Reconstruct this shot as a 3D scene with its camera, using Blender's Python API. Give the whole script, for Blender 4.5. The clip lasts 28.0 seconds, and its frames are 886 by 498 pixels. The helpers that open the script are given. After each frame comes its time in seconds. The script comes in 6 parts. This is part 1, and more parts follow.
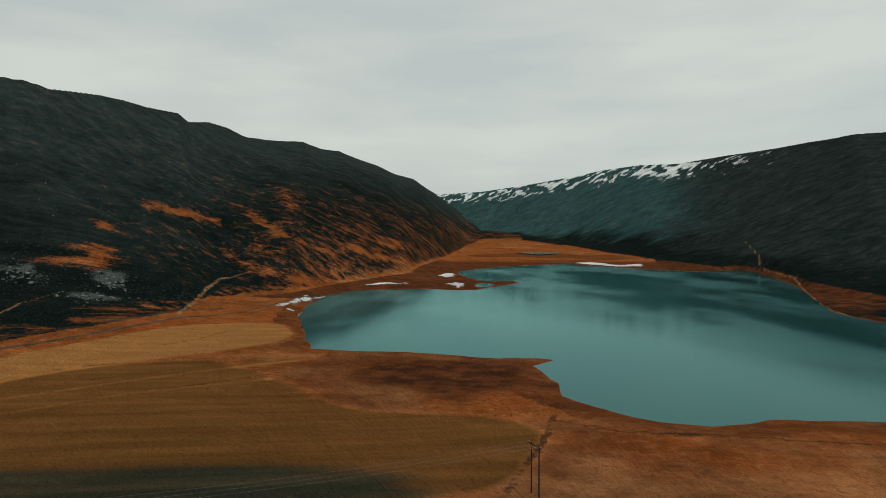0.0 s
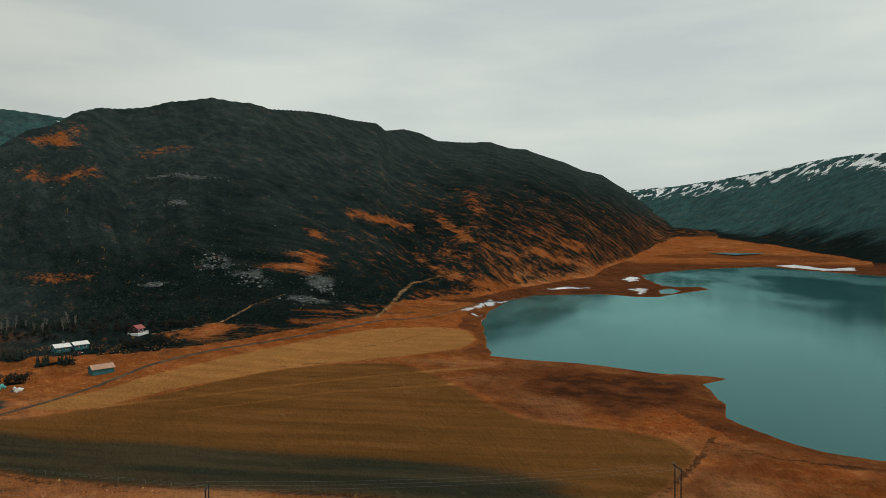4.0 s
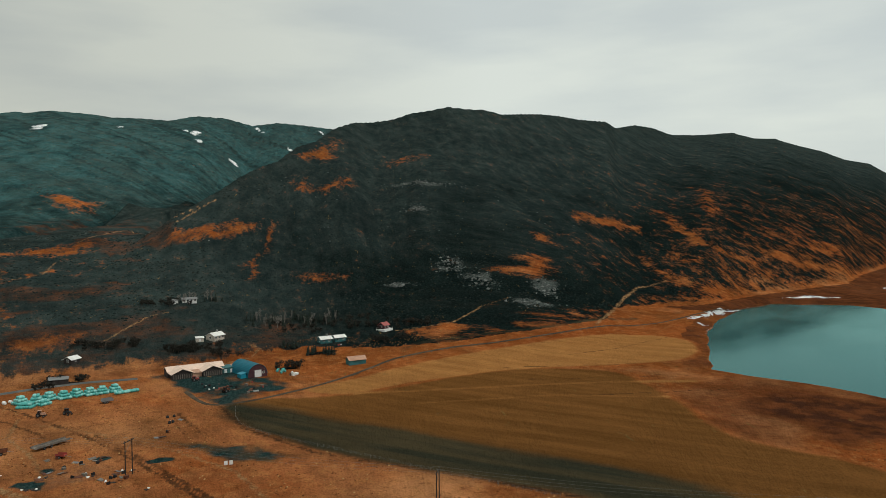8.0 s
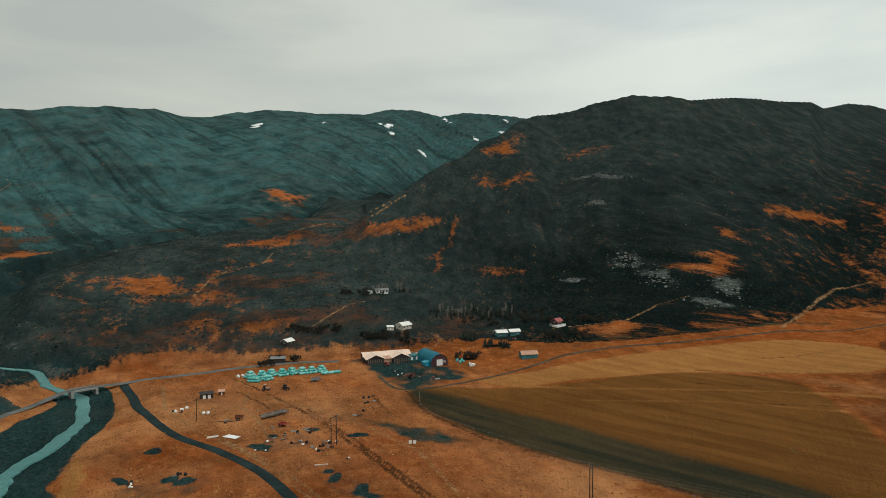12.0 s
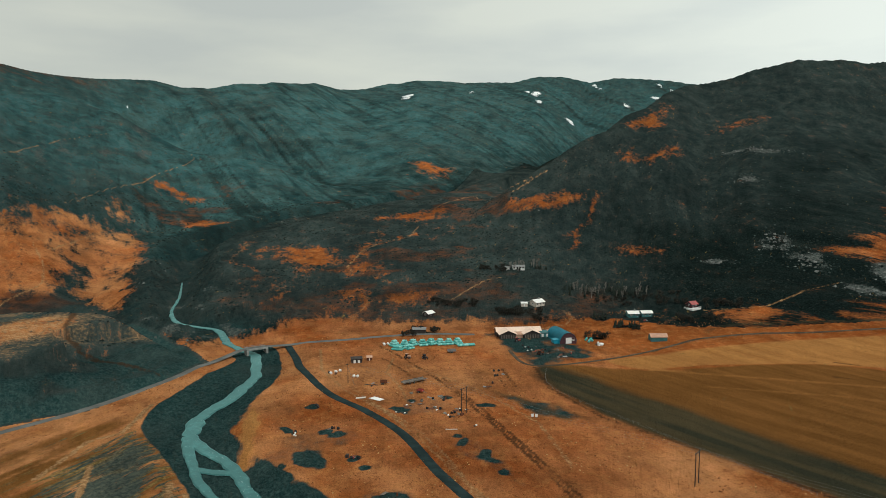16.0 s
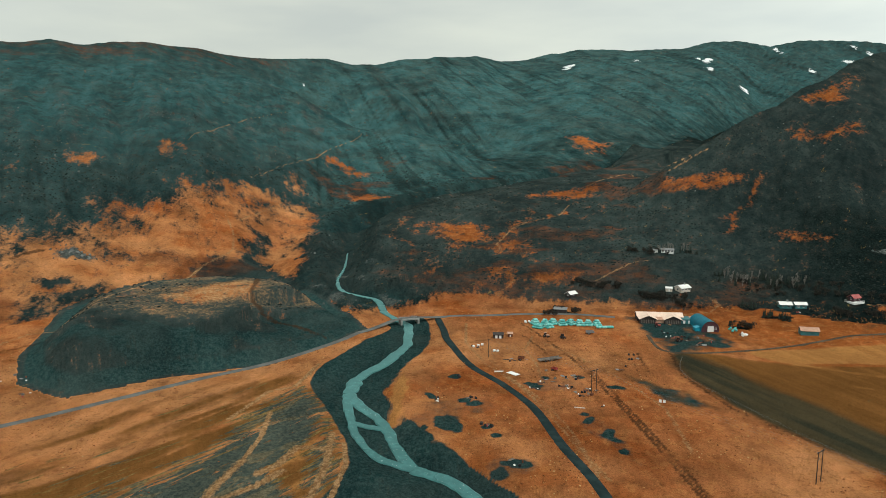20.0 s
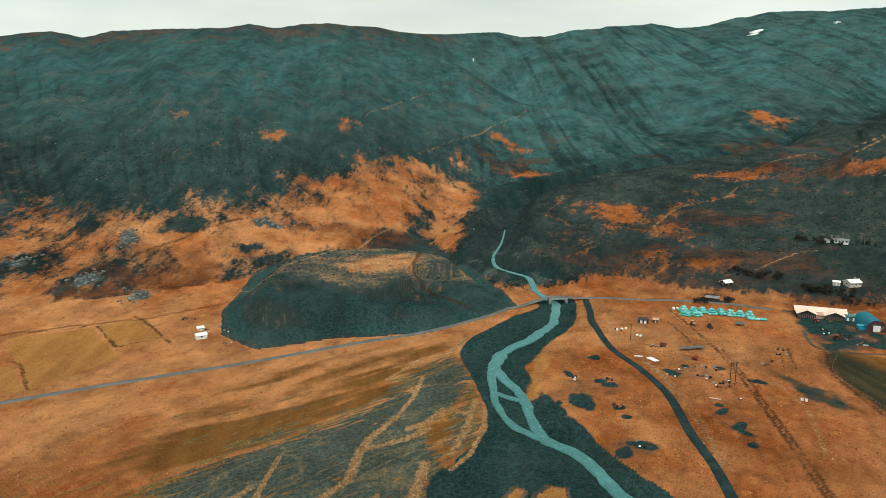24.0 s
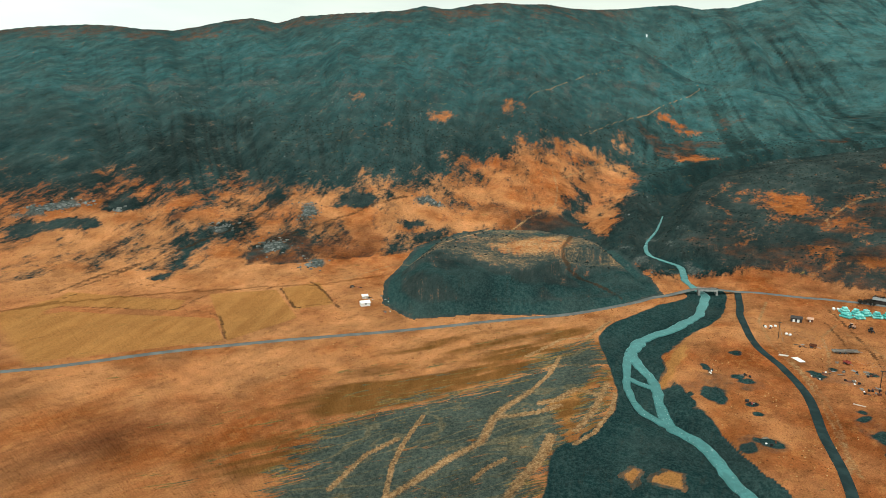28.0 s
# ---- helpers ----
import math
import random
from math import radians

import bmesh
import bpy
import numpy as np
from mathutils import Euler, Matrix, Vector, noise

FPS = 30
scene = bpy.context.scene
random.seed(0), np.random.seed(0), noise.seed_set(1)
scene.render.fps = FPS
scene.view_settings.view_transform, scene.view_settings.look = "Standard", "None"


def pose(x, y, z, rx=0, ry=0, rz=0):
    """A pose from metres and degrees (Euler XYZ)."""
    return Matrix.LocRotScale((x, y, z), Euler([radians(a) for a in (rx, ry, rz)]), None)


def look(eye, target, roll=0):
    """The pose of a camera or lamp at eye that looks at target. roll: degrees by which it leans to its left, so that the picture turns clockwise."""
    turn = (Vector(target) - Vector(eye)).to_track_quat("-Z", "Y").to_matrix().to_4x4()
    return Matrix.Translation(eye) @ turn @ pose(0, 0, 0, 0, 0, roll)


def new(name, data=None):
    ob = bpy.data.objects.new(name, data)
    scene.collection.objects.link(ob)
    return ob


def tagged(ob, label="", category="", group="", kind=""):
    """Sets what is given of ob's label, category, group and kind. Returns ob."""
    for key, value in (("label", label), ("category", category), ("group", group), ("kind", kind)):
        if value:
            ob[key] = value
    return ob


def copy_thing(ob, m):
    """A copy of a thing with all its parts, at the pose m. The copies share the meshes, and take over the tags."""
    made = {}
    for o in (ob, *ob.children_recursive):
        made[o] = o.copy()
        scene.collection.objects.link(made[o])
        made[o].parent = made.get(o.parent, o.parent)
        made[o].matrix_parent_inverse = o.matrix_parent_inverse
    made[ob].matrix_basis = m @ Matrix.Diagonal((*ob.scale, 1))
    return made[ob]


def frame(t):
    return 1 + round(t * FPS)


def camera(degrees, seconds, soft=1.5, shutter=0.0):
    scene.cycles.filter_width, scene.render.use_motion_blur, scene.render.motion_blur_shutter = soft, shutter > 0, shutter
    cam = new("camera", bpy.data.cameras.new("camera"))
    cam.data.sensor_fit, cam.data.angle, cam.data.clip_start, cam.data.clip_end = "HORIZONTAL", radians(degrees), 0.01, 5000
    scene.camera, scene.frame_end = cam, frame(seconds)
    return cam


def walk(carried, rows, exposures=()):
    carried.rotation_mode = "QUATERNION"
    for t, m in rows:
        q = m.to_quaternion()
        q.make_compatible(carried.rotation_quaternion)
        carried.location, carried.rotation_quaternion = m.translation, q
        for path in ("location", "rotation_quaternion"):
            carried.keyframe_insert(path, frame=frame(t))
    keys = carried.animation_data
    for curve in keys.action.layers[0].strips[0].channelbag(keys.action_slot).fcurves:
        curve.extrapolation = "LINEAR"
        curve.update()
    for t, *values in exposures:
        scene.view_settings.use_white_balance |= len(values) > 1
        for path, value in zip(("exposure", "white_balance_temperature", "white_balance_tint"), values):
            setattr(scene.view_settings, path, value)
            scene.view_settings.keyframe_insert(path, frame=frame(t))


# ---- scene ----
cam = camera(65.0, 28.0, 0.9)
PATH = [
    (0, (0.00, 0.00, 55.38), (0.0, 999.7, 32.3), 0.11),
    (0.5, (0.89, -3.98, 56.99), (-22.3, 995.5, 32.8), 0.10),
    (1, (1.80, -7.25, 58.52), (-49.2, 991.1, 33.3), 0.04),
    (1.5, (3.02, -10.66, 60.05), (-84.8, 985.1, 34.1), 0.02),
    (2, (4.08, -13.47, 61.25), (-120.0, 978.4, 34.6), 0.02),
    (2.5, (5.21, -16.38, 62.73), (-155.5, 970.2, 35.3), -0.07),
    (3, (6.29, -19.25, 64.18), (-187.3, 961.4, 36.0), -0.07),
    (3.5, (7.83, -21.97, 65.64), (-221.9, 950.9, 36.6), -0.14),
    (5.5, (13.93, -33.39, 70.73), (-359.0, 893.9, 39.0), -0.15),
    (6, (15.89, -35.28, 71.86), (-396.5, 875.1, 39.5), -0.18),
    (6.5, (18.41, -38.14, 73.18), (-433.3, 853.4, 40.0), -0.20),
    (7, (20.06, -40.19, 74.62), (-469.3, 831.2, 40.2), -0.21),
    (7.5, (21.70, -42.12, 75.33), (-504.3, 807.7, 40.7), -0.22),
    (8, (23.60, -43.93, 76.14), (-538.0, 782.8, 41.1), -0.30),
    (8.5, (25.71, -45.69, 77.25), (-570.2, 756.5, 41.5), -0.31),
    (9, (27.73, -47.67, 78.40), (-602.2, 728.1, 41.7), -0.33),
    (9.5, (30.02, -49.46, 79.69), (-633.6, 697.7, 41.6), -0.36),
    (10, (32.33, -50.96, 80.93), (-659.2, 670.3, 41.9), -0.37),
    (10.5, (35.57, -53.30, 82.58), (-674.5, 649.7, 41.4), -0.37),
    (11, (38.43, -55.15, 84.00), (-687.1, 631.7, 40.8), -0.36),
    (11.5, (41.12, -57.06, 85.31), (-699.9, 612.6, 35.9), -0.33),
    (12, (43.93, -58.38, 86.59), (-712.6, 593.3, 31.2), -0.29),
    (12.5, (46.46, -59.85, 88.03), (-724.8, 573.6, 26.1), -0.23),
    (14.5, (58.18, -64.55, 93.46), (-773.4, 484.1, 7.5), -0.11),
    (15, (60.94, -65.38, 94.64), (-784.6, 460.7, 3.3), -0.07),
    (15.5, (63.84, -65.68, 96.08), (-795.3, 436.7, -1.3), -0.06),
    (16, (66.68, -66.16, 97.14), (-805.6, 411.9, -5.6), -0.03),
    (16.5, (69.42, -66.64, 98.48), (-815.2, 387.0, -9.8), -0.03),
    (17, (72.35, -67.22, 99.76), (-824.0, 361.4, -14.0), 0.02),
    (17.5, (75.41, -67.85, 101.15), (-831.9, 335.4, -18.2), 0.06),
    (18, (78.39, -67.98, 102.43), (-839.4, 309.0, -22.3), 0.10),
    (18.5, (81.17, -68.22, 103.67), (-846.2, 282.5, -26.5), 0.12),
    (19, (83.98, -68.17, 104.75), (-852.5, 255.4, -30.7), 0.11),
    (19.5, (86.91, -68.02, 105.95), (-857.9, 227.8, -34.9), 0.12),
    (20, (89.86, -67.80, 107.29), (-862.3, 200.4, -39.1), 0.15),
    (20.5, (92.79, -67.67, 108.51), (-866.1, 172.1, -43.2), 0.16),
    (21, (95.68, -67.22, 109.88), (-869.0, 143.9, -47.7), 0.14),
    (21.5, (98.72, -66.98, 111.20), (-870.8, 115.6, -52.0), 0.13),
    (23.5, (109.96, -64.27, 116.54), (-870.7, 0.3, -68.0), 0.14),
    (24, (113.13, -63.68, 118.07), (-868.0, -28.9, -72.0), 0.12),
    (24.5, (116.17, -63.04, 119.33), (-864.6, -57.9, -75.8), 0.12),
    (25, (119.49, -62.15, 120.84), (-859.9, -87.2, -79.6), 0.11),
    (25.5, (122.15, -61.07, 121.89), (-855.0, -117.0, -83.3), 0.10),
    (26, (124.87, -59.96, 123.09), (-849.0, -147.0, -86.9), 0.09),
    (26.5, (127.31, -58.10, 124.35), (-842.0, -177.5, -90.6), 0.02),
    (27, (129.78, -57.08, 125.52), (-834.2, -206.9, -94.3), 0.02),
    (27.5, (132.19, -55.50, 126.62), (-825.8, -235.0, -97.1), 0.00),
    (28, (134.45, -53.51, 127.70), (-819.5, -250.7, -98.2), 0.05),
]
walk(cam, [(t, look(eye, target, roll)) for t, eye, target, roll in PATH],
     exposures=[(0, -0.38, 6250, 7), (4, -0.31, 6250, 7), (8, -0.20, 6250, 7), (12, -0.12, 6250, 7), (17, 0.12, 6200, 6), (22, 0.38, 6150, 4), (28, 0.70, 6050, 1)])

# ---- world and sun ----
world = bpy.data.worlds.new("overcast_sky")
scene.world = world
world.use_nodes = True
wt = world.node_tree
wt.nodes.clear()
w_out = wt.nodes.new("ShaderNodeOutputWorld")
w_bg = wt.nodes.new("ShaderNodeBackground")
w_sky = wt.nodes.new("ShaderNodeTexSky")
w_sky.sky_type, w_sky.sun_disc = "NISHITA", False
w_sky.sun_elevation, w_sky.sun_rotation = radians(56), radians(78)
w_co = wt.nodes.new("ShaderNodeTexCoord")
w_map = wt.nodes.new("ShaderNodeMapping")
w_map.inputs["Scale"].default_value = (1.2, 1.2, 5.5)
w_noise = wt.nodes.new("ShaderNodeTexNoise")
w_noise.inputs["Scale"].default_value, w_noise.inputs["Detail"].default_value = 2.2, 5.0
w_noise.inputs["Roughness"].default_value = 0.5
w_ramp = wt.nodes.new("ShaderNodeValToRGB")
w_ramp.color_ramp.elements[0].position, w_ramp.color_ramp.elements[0].color = 0.34, (5.05, 5.25, 4.95, 1)
w_ramp.color_ramp.elements[1].position, w_ramp.color_ramp.elements[1].color = 0.62, (6.2, 6.3, 5.6, 1)
w_mix = wt.nodes.new("ShaderNodeMixRGB")
w_mix.inputs[0].default_value = 0.93
wt.links.new(w_co.outputs["Generated"], w_map.inputs["Vector"])
wt.links.new(w_map.outputs["Vector"], w_noise.inputs["Vector"])
wt.links.new(w_noise.outputs["Fac"], w_ramp.inputs["Fac"])
wt.links.new(w_sky.outputs["Color"], w_mix.inputs[1])
wt.links.new(w_ramp.outputs["Color"], w_mix.inputs[2])
w_sep = wt.nodes.new("ShaderNodeSeparateXYZ")
w_west = wt.nodes.new("ShaderNodeMapRange")
w_dim = wt.nodes.new("ShaderNodeMixRGB")
w_dim.blend_type = "MULTIPLY"
w_dim.inputs[2].default_value = (0.72, 0.70, 0.665, 1)
w_west.inputs["From Min"].default_value, w_west.inputs["From Max"].default_value = -0.5, -1.0
wt.links.new(w_co.outputs["Generated"], w_sep.inputs[0])
wt.links.new(w_sep.outputs["X"], w_west.inputs["Value"])
wt.links.new(w_west.outputs[0], w_dim.inputs[0])
wt.links.new(w_mix.outputs["Color"], w_dim.inputs[1])
wt.links.new(w_dim.outputs["Color"], w_bg.inputs["Color"])
w_bg.inputs["Strength"].default_value = 0.138
wt.links.new(w_bg.outputs["Background"], w_out.inputs["Surface"])
sun_data = bpy.data.lights.new("sun", "SUN")
sun_data.energy, sun_data.angle, sun_data.color = 1.4, radians(10), (1.0, 0.94, 0.86)
sun = new("sun", sun_data)
sun.matrix_world = look((480, 100, 720), (0, 0, 0))


# ---- materials ----
class Nodes:
    """A short hand for node materials; coordinates are world metres."""

    def __init__(self, name):
        self.mat = bpy.data.materials.new(name)
        self.mat.use_nodes = True
        self.t = self.mat.node_tree
        self.t.nodes.clear()
        self.out = self.t.nodes.new("ShaderNodeOutputMaterial")
        self.bsdf = self.t.nodes.new("ShaderNodeBsdfPrincipled")
        self.t.links.new(self.bsdf.outputs[0], self.out.inputs["Surface"])
        self.geo = self.t.nodes.new("ShaderNodeNewGeometry")
        self.pos = self.geo.outputs["Position"]

    def put(self, socket, value):
        if isinstance(value, bpy.types.NodeSocket):
            self.t.links.new(value, socket)
        elif isinstance(value, tuple) and len(value) == 3 and socket.type == "RGBA":
            socket.default_value = (*value, 1)
        else:
            socket.default_value = value

    def noise(self, scale, detail=4.0, rough=0.55, stretch=None, vector=None):
        n = self.t.nodes.new("ShaderNodeTexNoise")
        v = vector or self.pos
        if stretch:
            m = self.t.nodes.new("ShaderNodeMapping")
            m.inputs["Scale"].default_value = stretch
            self.t.links.new(v, m.inputs["Vector"])
            v = m.outputs["Vector"]
        self.t.links.new(v, n.inputs["Vector"])
        n.inputs["Scale"].default_value, n.inputs["Detail"].default_value, n.inputs["Roughness"].default_value = scale, detail, rough
        return n.outputs["Fac"]

    def math(self, op, a, b=0.0, c=0.0):
        n = self.t.nodes.new("ShaderNodeMath")
        n.operation = op
        for s, v in zip(n.inputs, (a, b, c)):
            self.put(s, v)
        return n.outputs[0]

    def spread(self, v, a, b, lo=0.0, hi=1.0):
        n = self.t.nodes.new("ShaderNodeMapRange")
        n.interpolation_type = "SMOOTHSTEP"
        for s, w in zip(n.inputs, (v, a, b, lo, hi)):
            self.put(s, w)
        return n.outputs[0]

    def mix(self, fac, a, b, kind="MIX"):
        n = self.t.nodes.new("ShaderNodeMixRGB")
        n.blend_type = kind
        self.put(n.inputs[0], fac), self.put(n.inputs[1], a), self.put(n.inputs[2], b)
        return n.outputs[0]

    def bump(self, height, strength, distance):
        n = self.t.nodes.new("ShaderNodeBump")
        n.inputs["Strength"].default_value, n.inputs["Distance"].default_value = strength, distance
        self.put(n.inputs["Height"], height)
        self.t.links.new(n.outputs[0], self.bsdf.inputs["Normal"])

    def done(self, color, rough=0.9, metal=0.0, spec=0.3):
        self.put(self.bsdf.inputs["Base Color"], color)
        self.put(self.bsdf.inputs["Roughness"], rough)
        self.bsdf.inputs["Metallic"].default_value = metal
        self.bsdf.inputs["Specular IOR Level"].default_value = spec
        return self.mat


def plain(name, color, dark=0.6, rough=0.8, scale=0.6, metal=0.0, spec=0.3, fine=6.0):
    """A surface with blotches and grain of two sizes."""
    k = Nodes(name)
    big, small = k.noise(scale, 4), k.noise(fine, 5)
    low = tuple(c * dark for c in color)
    c = k.mix(k.spread(big, 0.35, 0.68), low, color)
    c = k.mix(k.math("MULTIPLY", k.spread(small, 0.45, 0.75), 0.35), c, low)
    k.bump(small, 0.3, 0.05)
    return k.done(c, rough, metal, spec)


def ground_material():
    k = Nodes("moor_ground")

    def cover(attr, channel):
        a = k.t.nodes.new("ShaderNodeAttribute")
        a.attribute_name = attr
        s = k.t.nodes.new("ShaderNodeSeparateColor")
        k.t.links.new(a.outputs["Color"], s.inputs[0])
        return a.outputs["Alpha"] if channel == 3 else s.outputs[channel]

    def turned(scale, turn, detail=4.0, rough=0.6, distort=0.0):
        """Noise drawn out along one direction of the plain."""
        n = k.t.nodes.new("ShaderNodeTexNoise")
        mp = k.t.nodes.new("ShaderNodeMapping")
        mp.vector_type = "TEXTURE"
        mp.inputs["Rotation"].default_value[2] = radians(turn)
        mp.inputs["Scale"].default_value = scale
        k.t.links.new(k.pos, mp.inputs["Vector"])
        k.t.links.new(mp.outputs["Vector"], n.inputs["Vector"])
        for name, v in (("Scale", 1.0), ("Detail", detail), ("Roughness", rough), ("Distortion", distort)):
            n.inputs[name].default_value = v
        return n.outputs["Fac"]

    fall = k.t.nodes.new("ShaderNodeAttribute")
    fall.attribute_name = "fall"
    fall = fall.outputs["Vector"]
    fine, mid, big, huge = k.noise(0.55, 6, 0.62), k.noise(0.09, 5, 0.6), k.noise(0.022, 4), k.noise(0.006, 3)
    grain, speck, dots = k.noise(2.4, 4, 0.65), k.noise(1.1, 5, 0.7), k.noise(0.32, 5, 0.72)
    streak = turned((7.0, 80.0, 9.0), -84, 4, 0.5)
    wisp = k.noise(1.0, 6, 0.62, (1 / 13, 1 / 30, 1 / 40), fall)
    thread = k.noise(1.0, 5, 0.65, (1 / 4, 1 / 11, 1 / 14), fall)
    torn = k.math("ADD", k.math("MULTIPLY", wisp, 0.45), k.math("ADD", k.math("MULTIPLY", thread, 0.25), k.math("MULTIPLY", dots, 0.30)))
    plainer = k.math("ADD", k.math("MULTIPLY", fine, 0.45), k.math("MULTIPLY", mid, 0.55))

    def share(attr, channel, ragged=0.5, soft=0.14, by=None):
        v = k.math("ADD", cover(attr, channel), k.math("MULTIPLY", k.math("SUBTRACT", by or plainer, 0.5), ragged * 1.6))
        return k.spread(v, 0.5 - soft, 0.5 + soft)

    def two(a, b, n, lo=0.38, hi=0.64):
        return k.mix(k.spread(n, lo, hi), a, b)

    def some(n, lo, hi, much):
        return k.math("MULTIPLY", k.spread(n, lo, hi), much)

    rust = two((0.31, 0.094, 0.025), (0.52, 0.232, 0.096), cover("growth", 1), 0.2, 0.8)
    rust = k.mix(some(huge, 0.44, 0.62, 0.5), rust, (0.29, 0.068, 0.016))
    rust = k.mix(some(k.noise(0.21, 8, 0.7), 0.48, 0.62, 0.40), rust, (0.54, 0.235, 0.08))
    rust = k.mix(some(big, 0.50, 0.66, 0.35), rust, (0.17, 0.066, 0.024))
    rust = k.mix(some(mid, 0.54, 0.68, 0.35), rust, (0.13, 0.056, 0.024))
    rust = k.mix(some(dots, 0.56, 0.62, 0.45), rust, (0.15, 0.05, 0.016))
    rust = k.mix(some(speck, 0.58, 0.63, 0.55), rust, (0.075, 0.03, 0.012))
    straw = k.mix(some(fine, 0.5, 0.7, 0.3), two((0.34, 0.150, 0.045), (0.45, 0.210, 0.068), streak, 0.22, 0.78), (0.17, 0.075, 0.024))
    olive = k.mix(some(speck, 0.45, 0.7, 0.4), two((0.150, 0.067, 0.019), (0.245, 0.108, 0.032), streak, 0.22, 0.78), (0.08, 0.04, 0.014))
    dusk = k.mix(some(speck, 0.45, 0.7, 0.5), two((0.040, 0.040, 0.026), (0.082, 0.064, 0.034), streak), (0.028, 0.030, 0.022))
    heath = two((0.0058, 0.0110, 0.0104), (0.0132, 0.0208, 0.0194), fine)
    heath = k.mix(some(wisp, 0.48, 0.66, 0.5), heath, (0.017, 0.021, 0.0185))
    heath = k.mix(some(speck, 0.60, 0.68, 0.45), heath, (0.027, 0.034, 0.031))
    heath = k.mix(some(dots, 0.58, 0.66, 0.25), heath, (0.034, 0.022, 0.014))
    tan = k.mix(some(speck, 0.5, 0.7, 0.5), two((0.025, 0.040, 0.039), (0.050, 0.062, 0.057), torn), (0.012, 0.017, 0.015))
    # scree of the far slopes: distance haze is mixed into its grey-teal
    hazy_scree = two((0.030, 0.084, 0.087), (0.058, 0.128, 0.130), torn, 0.36, 0.62)
    hazy_scree = k.mix(some(big, 0.42, 0.62, 0.45), hazy_scree, (0.050, 0.076, 0.068))
    hazy_scree = k.mix(some(thread, 0.54, 0.66, 0.4), hazy_scree, (0.014, 0.032, 0.031))
    hazy_scree = k.mix(some(speck, 0.58, 0.68, 0.45), hazy_scree, (0.062, 0.088, 0.081))
    hazy_scree = k.mix(some(dots, 0.54, 0.62, 0.4), hazy_scree, (0.016, 0.030, 0.029))
    hazy_scree = k.mix(some(mid, 0.52, 0.64, 0.4), hazy_scree, (0.036, 0.036, 0.029))
    gravel = two((0.016, 0.040, 0.040), (0.034, 0.063, 0.061), fine)
    gravel = k.mix(some(big, 0.45, 0.65, 0.45), gravel, (0.042, 0.060, 0.056))
    gravel = k.mix(some(torn, 0.52, 0.62, 0.35), gravel, (0.045, 0.046, 0.036))
    marsh = k.mix(some(speck, 0.5, 0.7, 0.5), two((0.070, 0.028, 0.016), (0.160, 0.054, 0.021), mid), (0.045, 0.017, 0.009))
    stone = k.mix(some(speck, 0.5, 0.6, 0.6), two((0.055, 0.065, 0.061), (0.125, 0.137, 0.128), fine), (0.025, 0.033, 0.031))
    earth = two((0.25, 0.135, 0.060), (0.39, 0.235, 0.115), fine)
    bed = cover("growth", 3)
    flow = turned((2.2, 30.0, 10.0), 37, 5, 0.62, 1.4)
    silt = k.mix(some(speck, 0.5, 0.68, 0.45), two((0.055, 0.072, 0.062), (0.098, 0.110, 0.088), fine), (0.030, 0.044, 0.041))
    silt = k.mix(k.spread(k.math("ADD", flow, k.math("MULTIPLY", k.math("SUBTRACT", 0.6, bed), 0.35)), 0.50, 0.62), silt, two((0.15, 0.105, 0.037), (0.25, 0.165, 0.058), fine))
    c = heath
    c = k.mix(share("cover_a", 3, 0.7, 0.34, torn), c, hazy_scree)
    # heath laid on again as painted shade in creases, ribs and the gorge
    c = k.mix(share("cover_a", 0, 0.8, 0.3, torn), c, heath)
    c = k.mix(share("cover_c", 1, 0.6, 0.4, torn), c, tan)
    grass = k.spread(k.math("ADD", cover("growth", 2), k.math("MULTIPLY", k.math("SUBTRACT", torn, 0.5), 3.3)), 0.26, 0.74)
    c = k.mix(grass, c, rust)
    c = k.mix(share("cover_a", 2, 0.16, 0.16), c, straw)
    c = k.mix(share("cover_b", 3, 0.25, 0.2), c, olive)
    c = k.mix(share("cover_b", 0, 0.5, 0.28), c, marsh)
    c = k.mix(share("cover_c", 0, 0.45, 0.3, streak), c, dusk)
    c = k.mix(k.spread(k.math("ADD", bed, k.math("MULTIPLY", k.math("SUBTRACT", k.math("ADD", k.math("MULTIPLY", turned((9.0, 44.0, 10.0), 37, 6, 0.62, 2.2), 0.5), k.math("MULTIPLY", turned((2.6, 20.0, 10.0), 36, 5, 0.65, 1.6), 0.5)), 0.5), 3.6)), 0.40, 0.58), c, silt)
    vein = k.math("ABSOLUTE", k.math("SUBTRACT", turned((24.0, 90.0, 20.0), 38, 2.5, 0.5, 1.2), 0.5))
    twig = k.math("ABSOLUTE", k.math("SUBTRACT", turned((8.0, 40.0, 20.0), 36, 2.5, 0.5, 1.0), 0.47))
    veins = k.math("MAXIMUM", k.spread(vein, 0.022, 0.010), k.math("MULTIPLY", k.spread(twig, 0.018, 0.008), 0.4))
    c = k.mix(k.math("MULTIPLY", veins, k.spread(bed, 0.40, 0.6, 0.0, 0.22)), c, two((0.27, 0.175, 0.062), (0.40, 0.275, 0.12), fine))
    c = k.mix(share("cover_a", 1, 0.22, 0.12), c, gravel)
    c = k.mix(share("cover_b", 2, 1.2, 0.10, k.math("ADD", k.math("MULTIPLY", torn, 0.5), k.math("MULTIPLY", speck, 0.5))), c, stone)
    c = k.mix(share("cover_c", 2, 0.4, 0.25, fine), c, earth)
    c = k.mix(k.math("MULTIPLY", share("cover_c", 3, 0.6, 0.2, fine), 0.8), c, (0.045, 0.026, 0.015))
    c = k.mix(share("cover_b", 1, 1.5, 0.04, torn), c, (0.8, 0.82, 0.83))
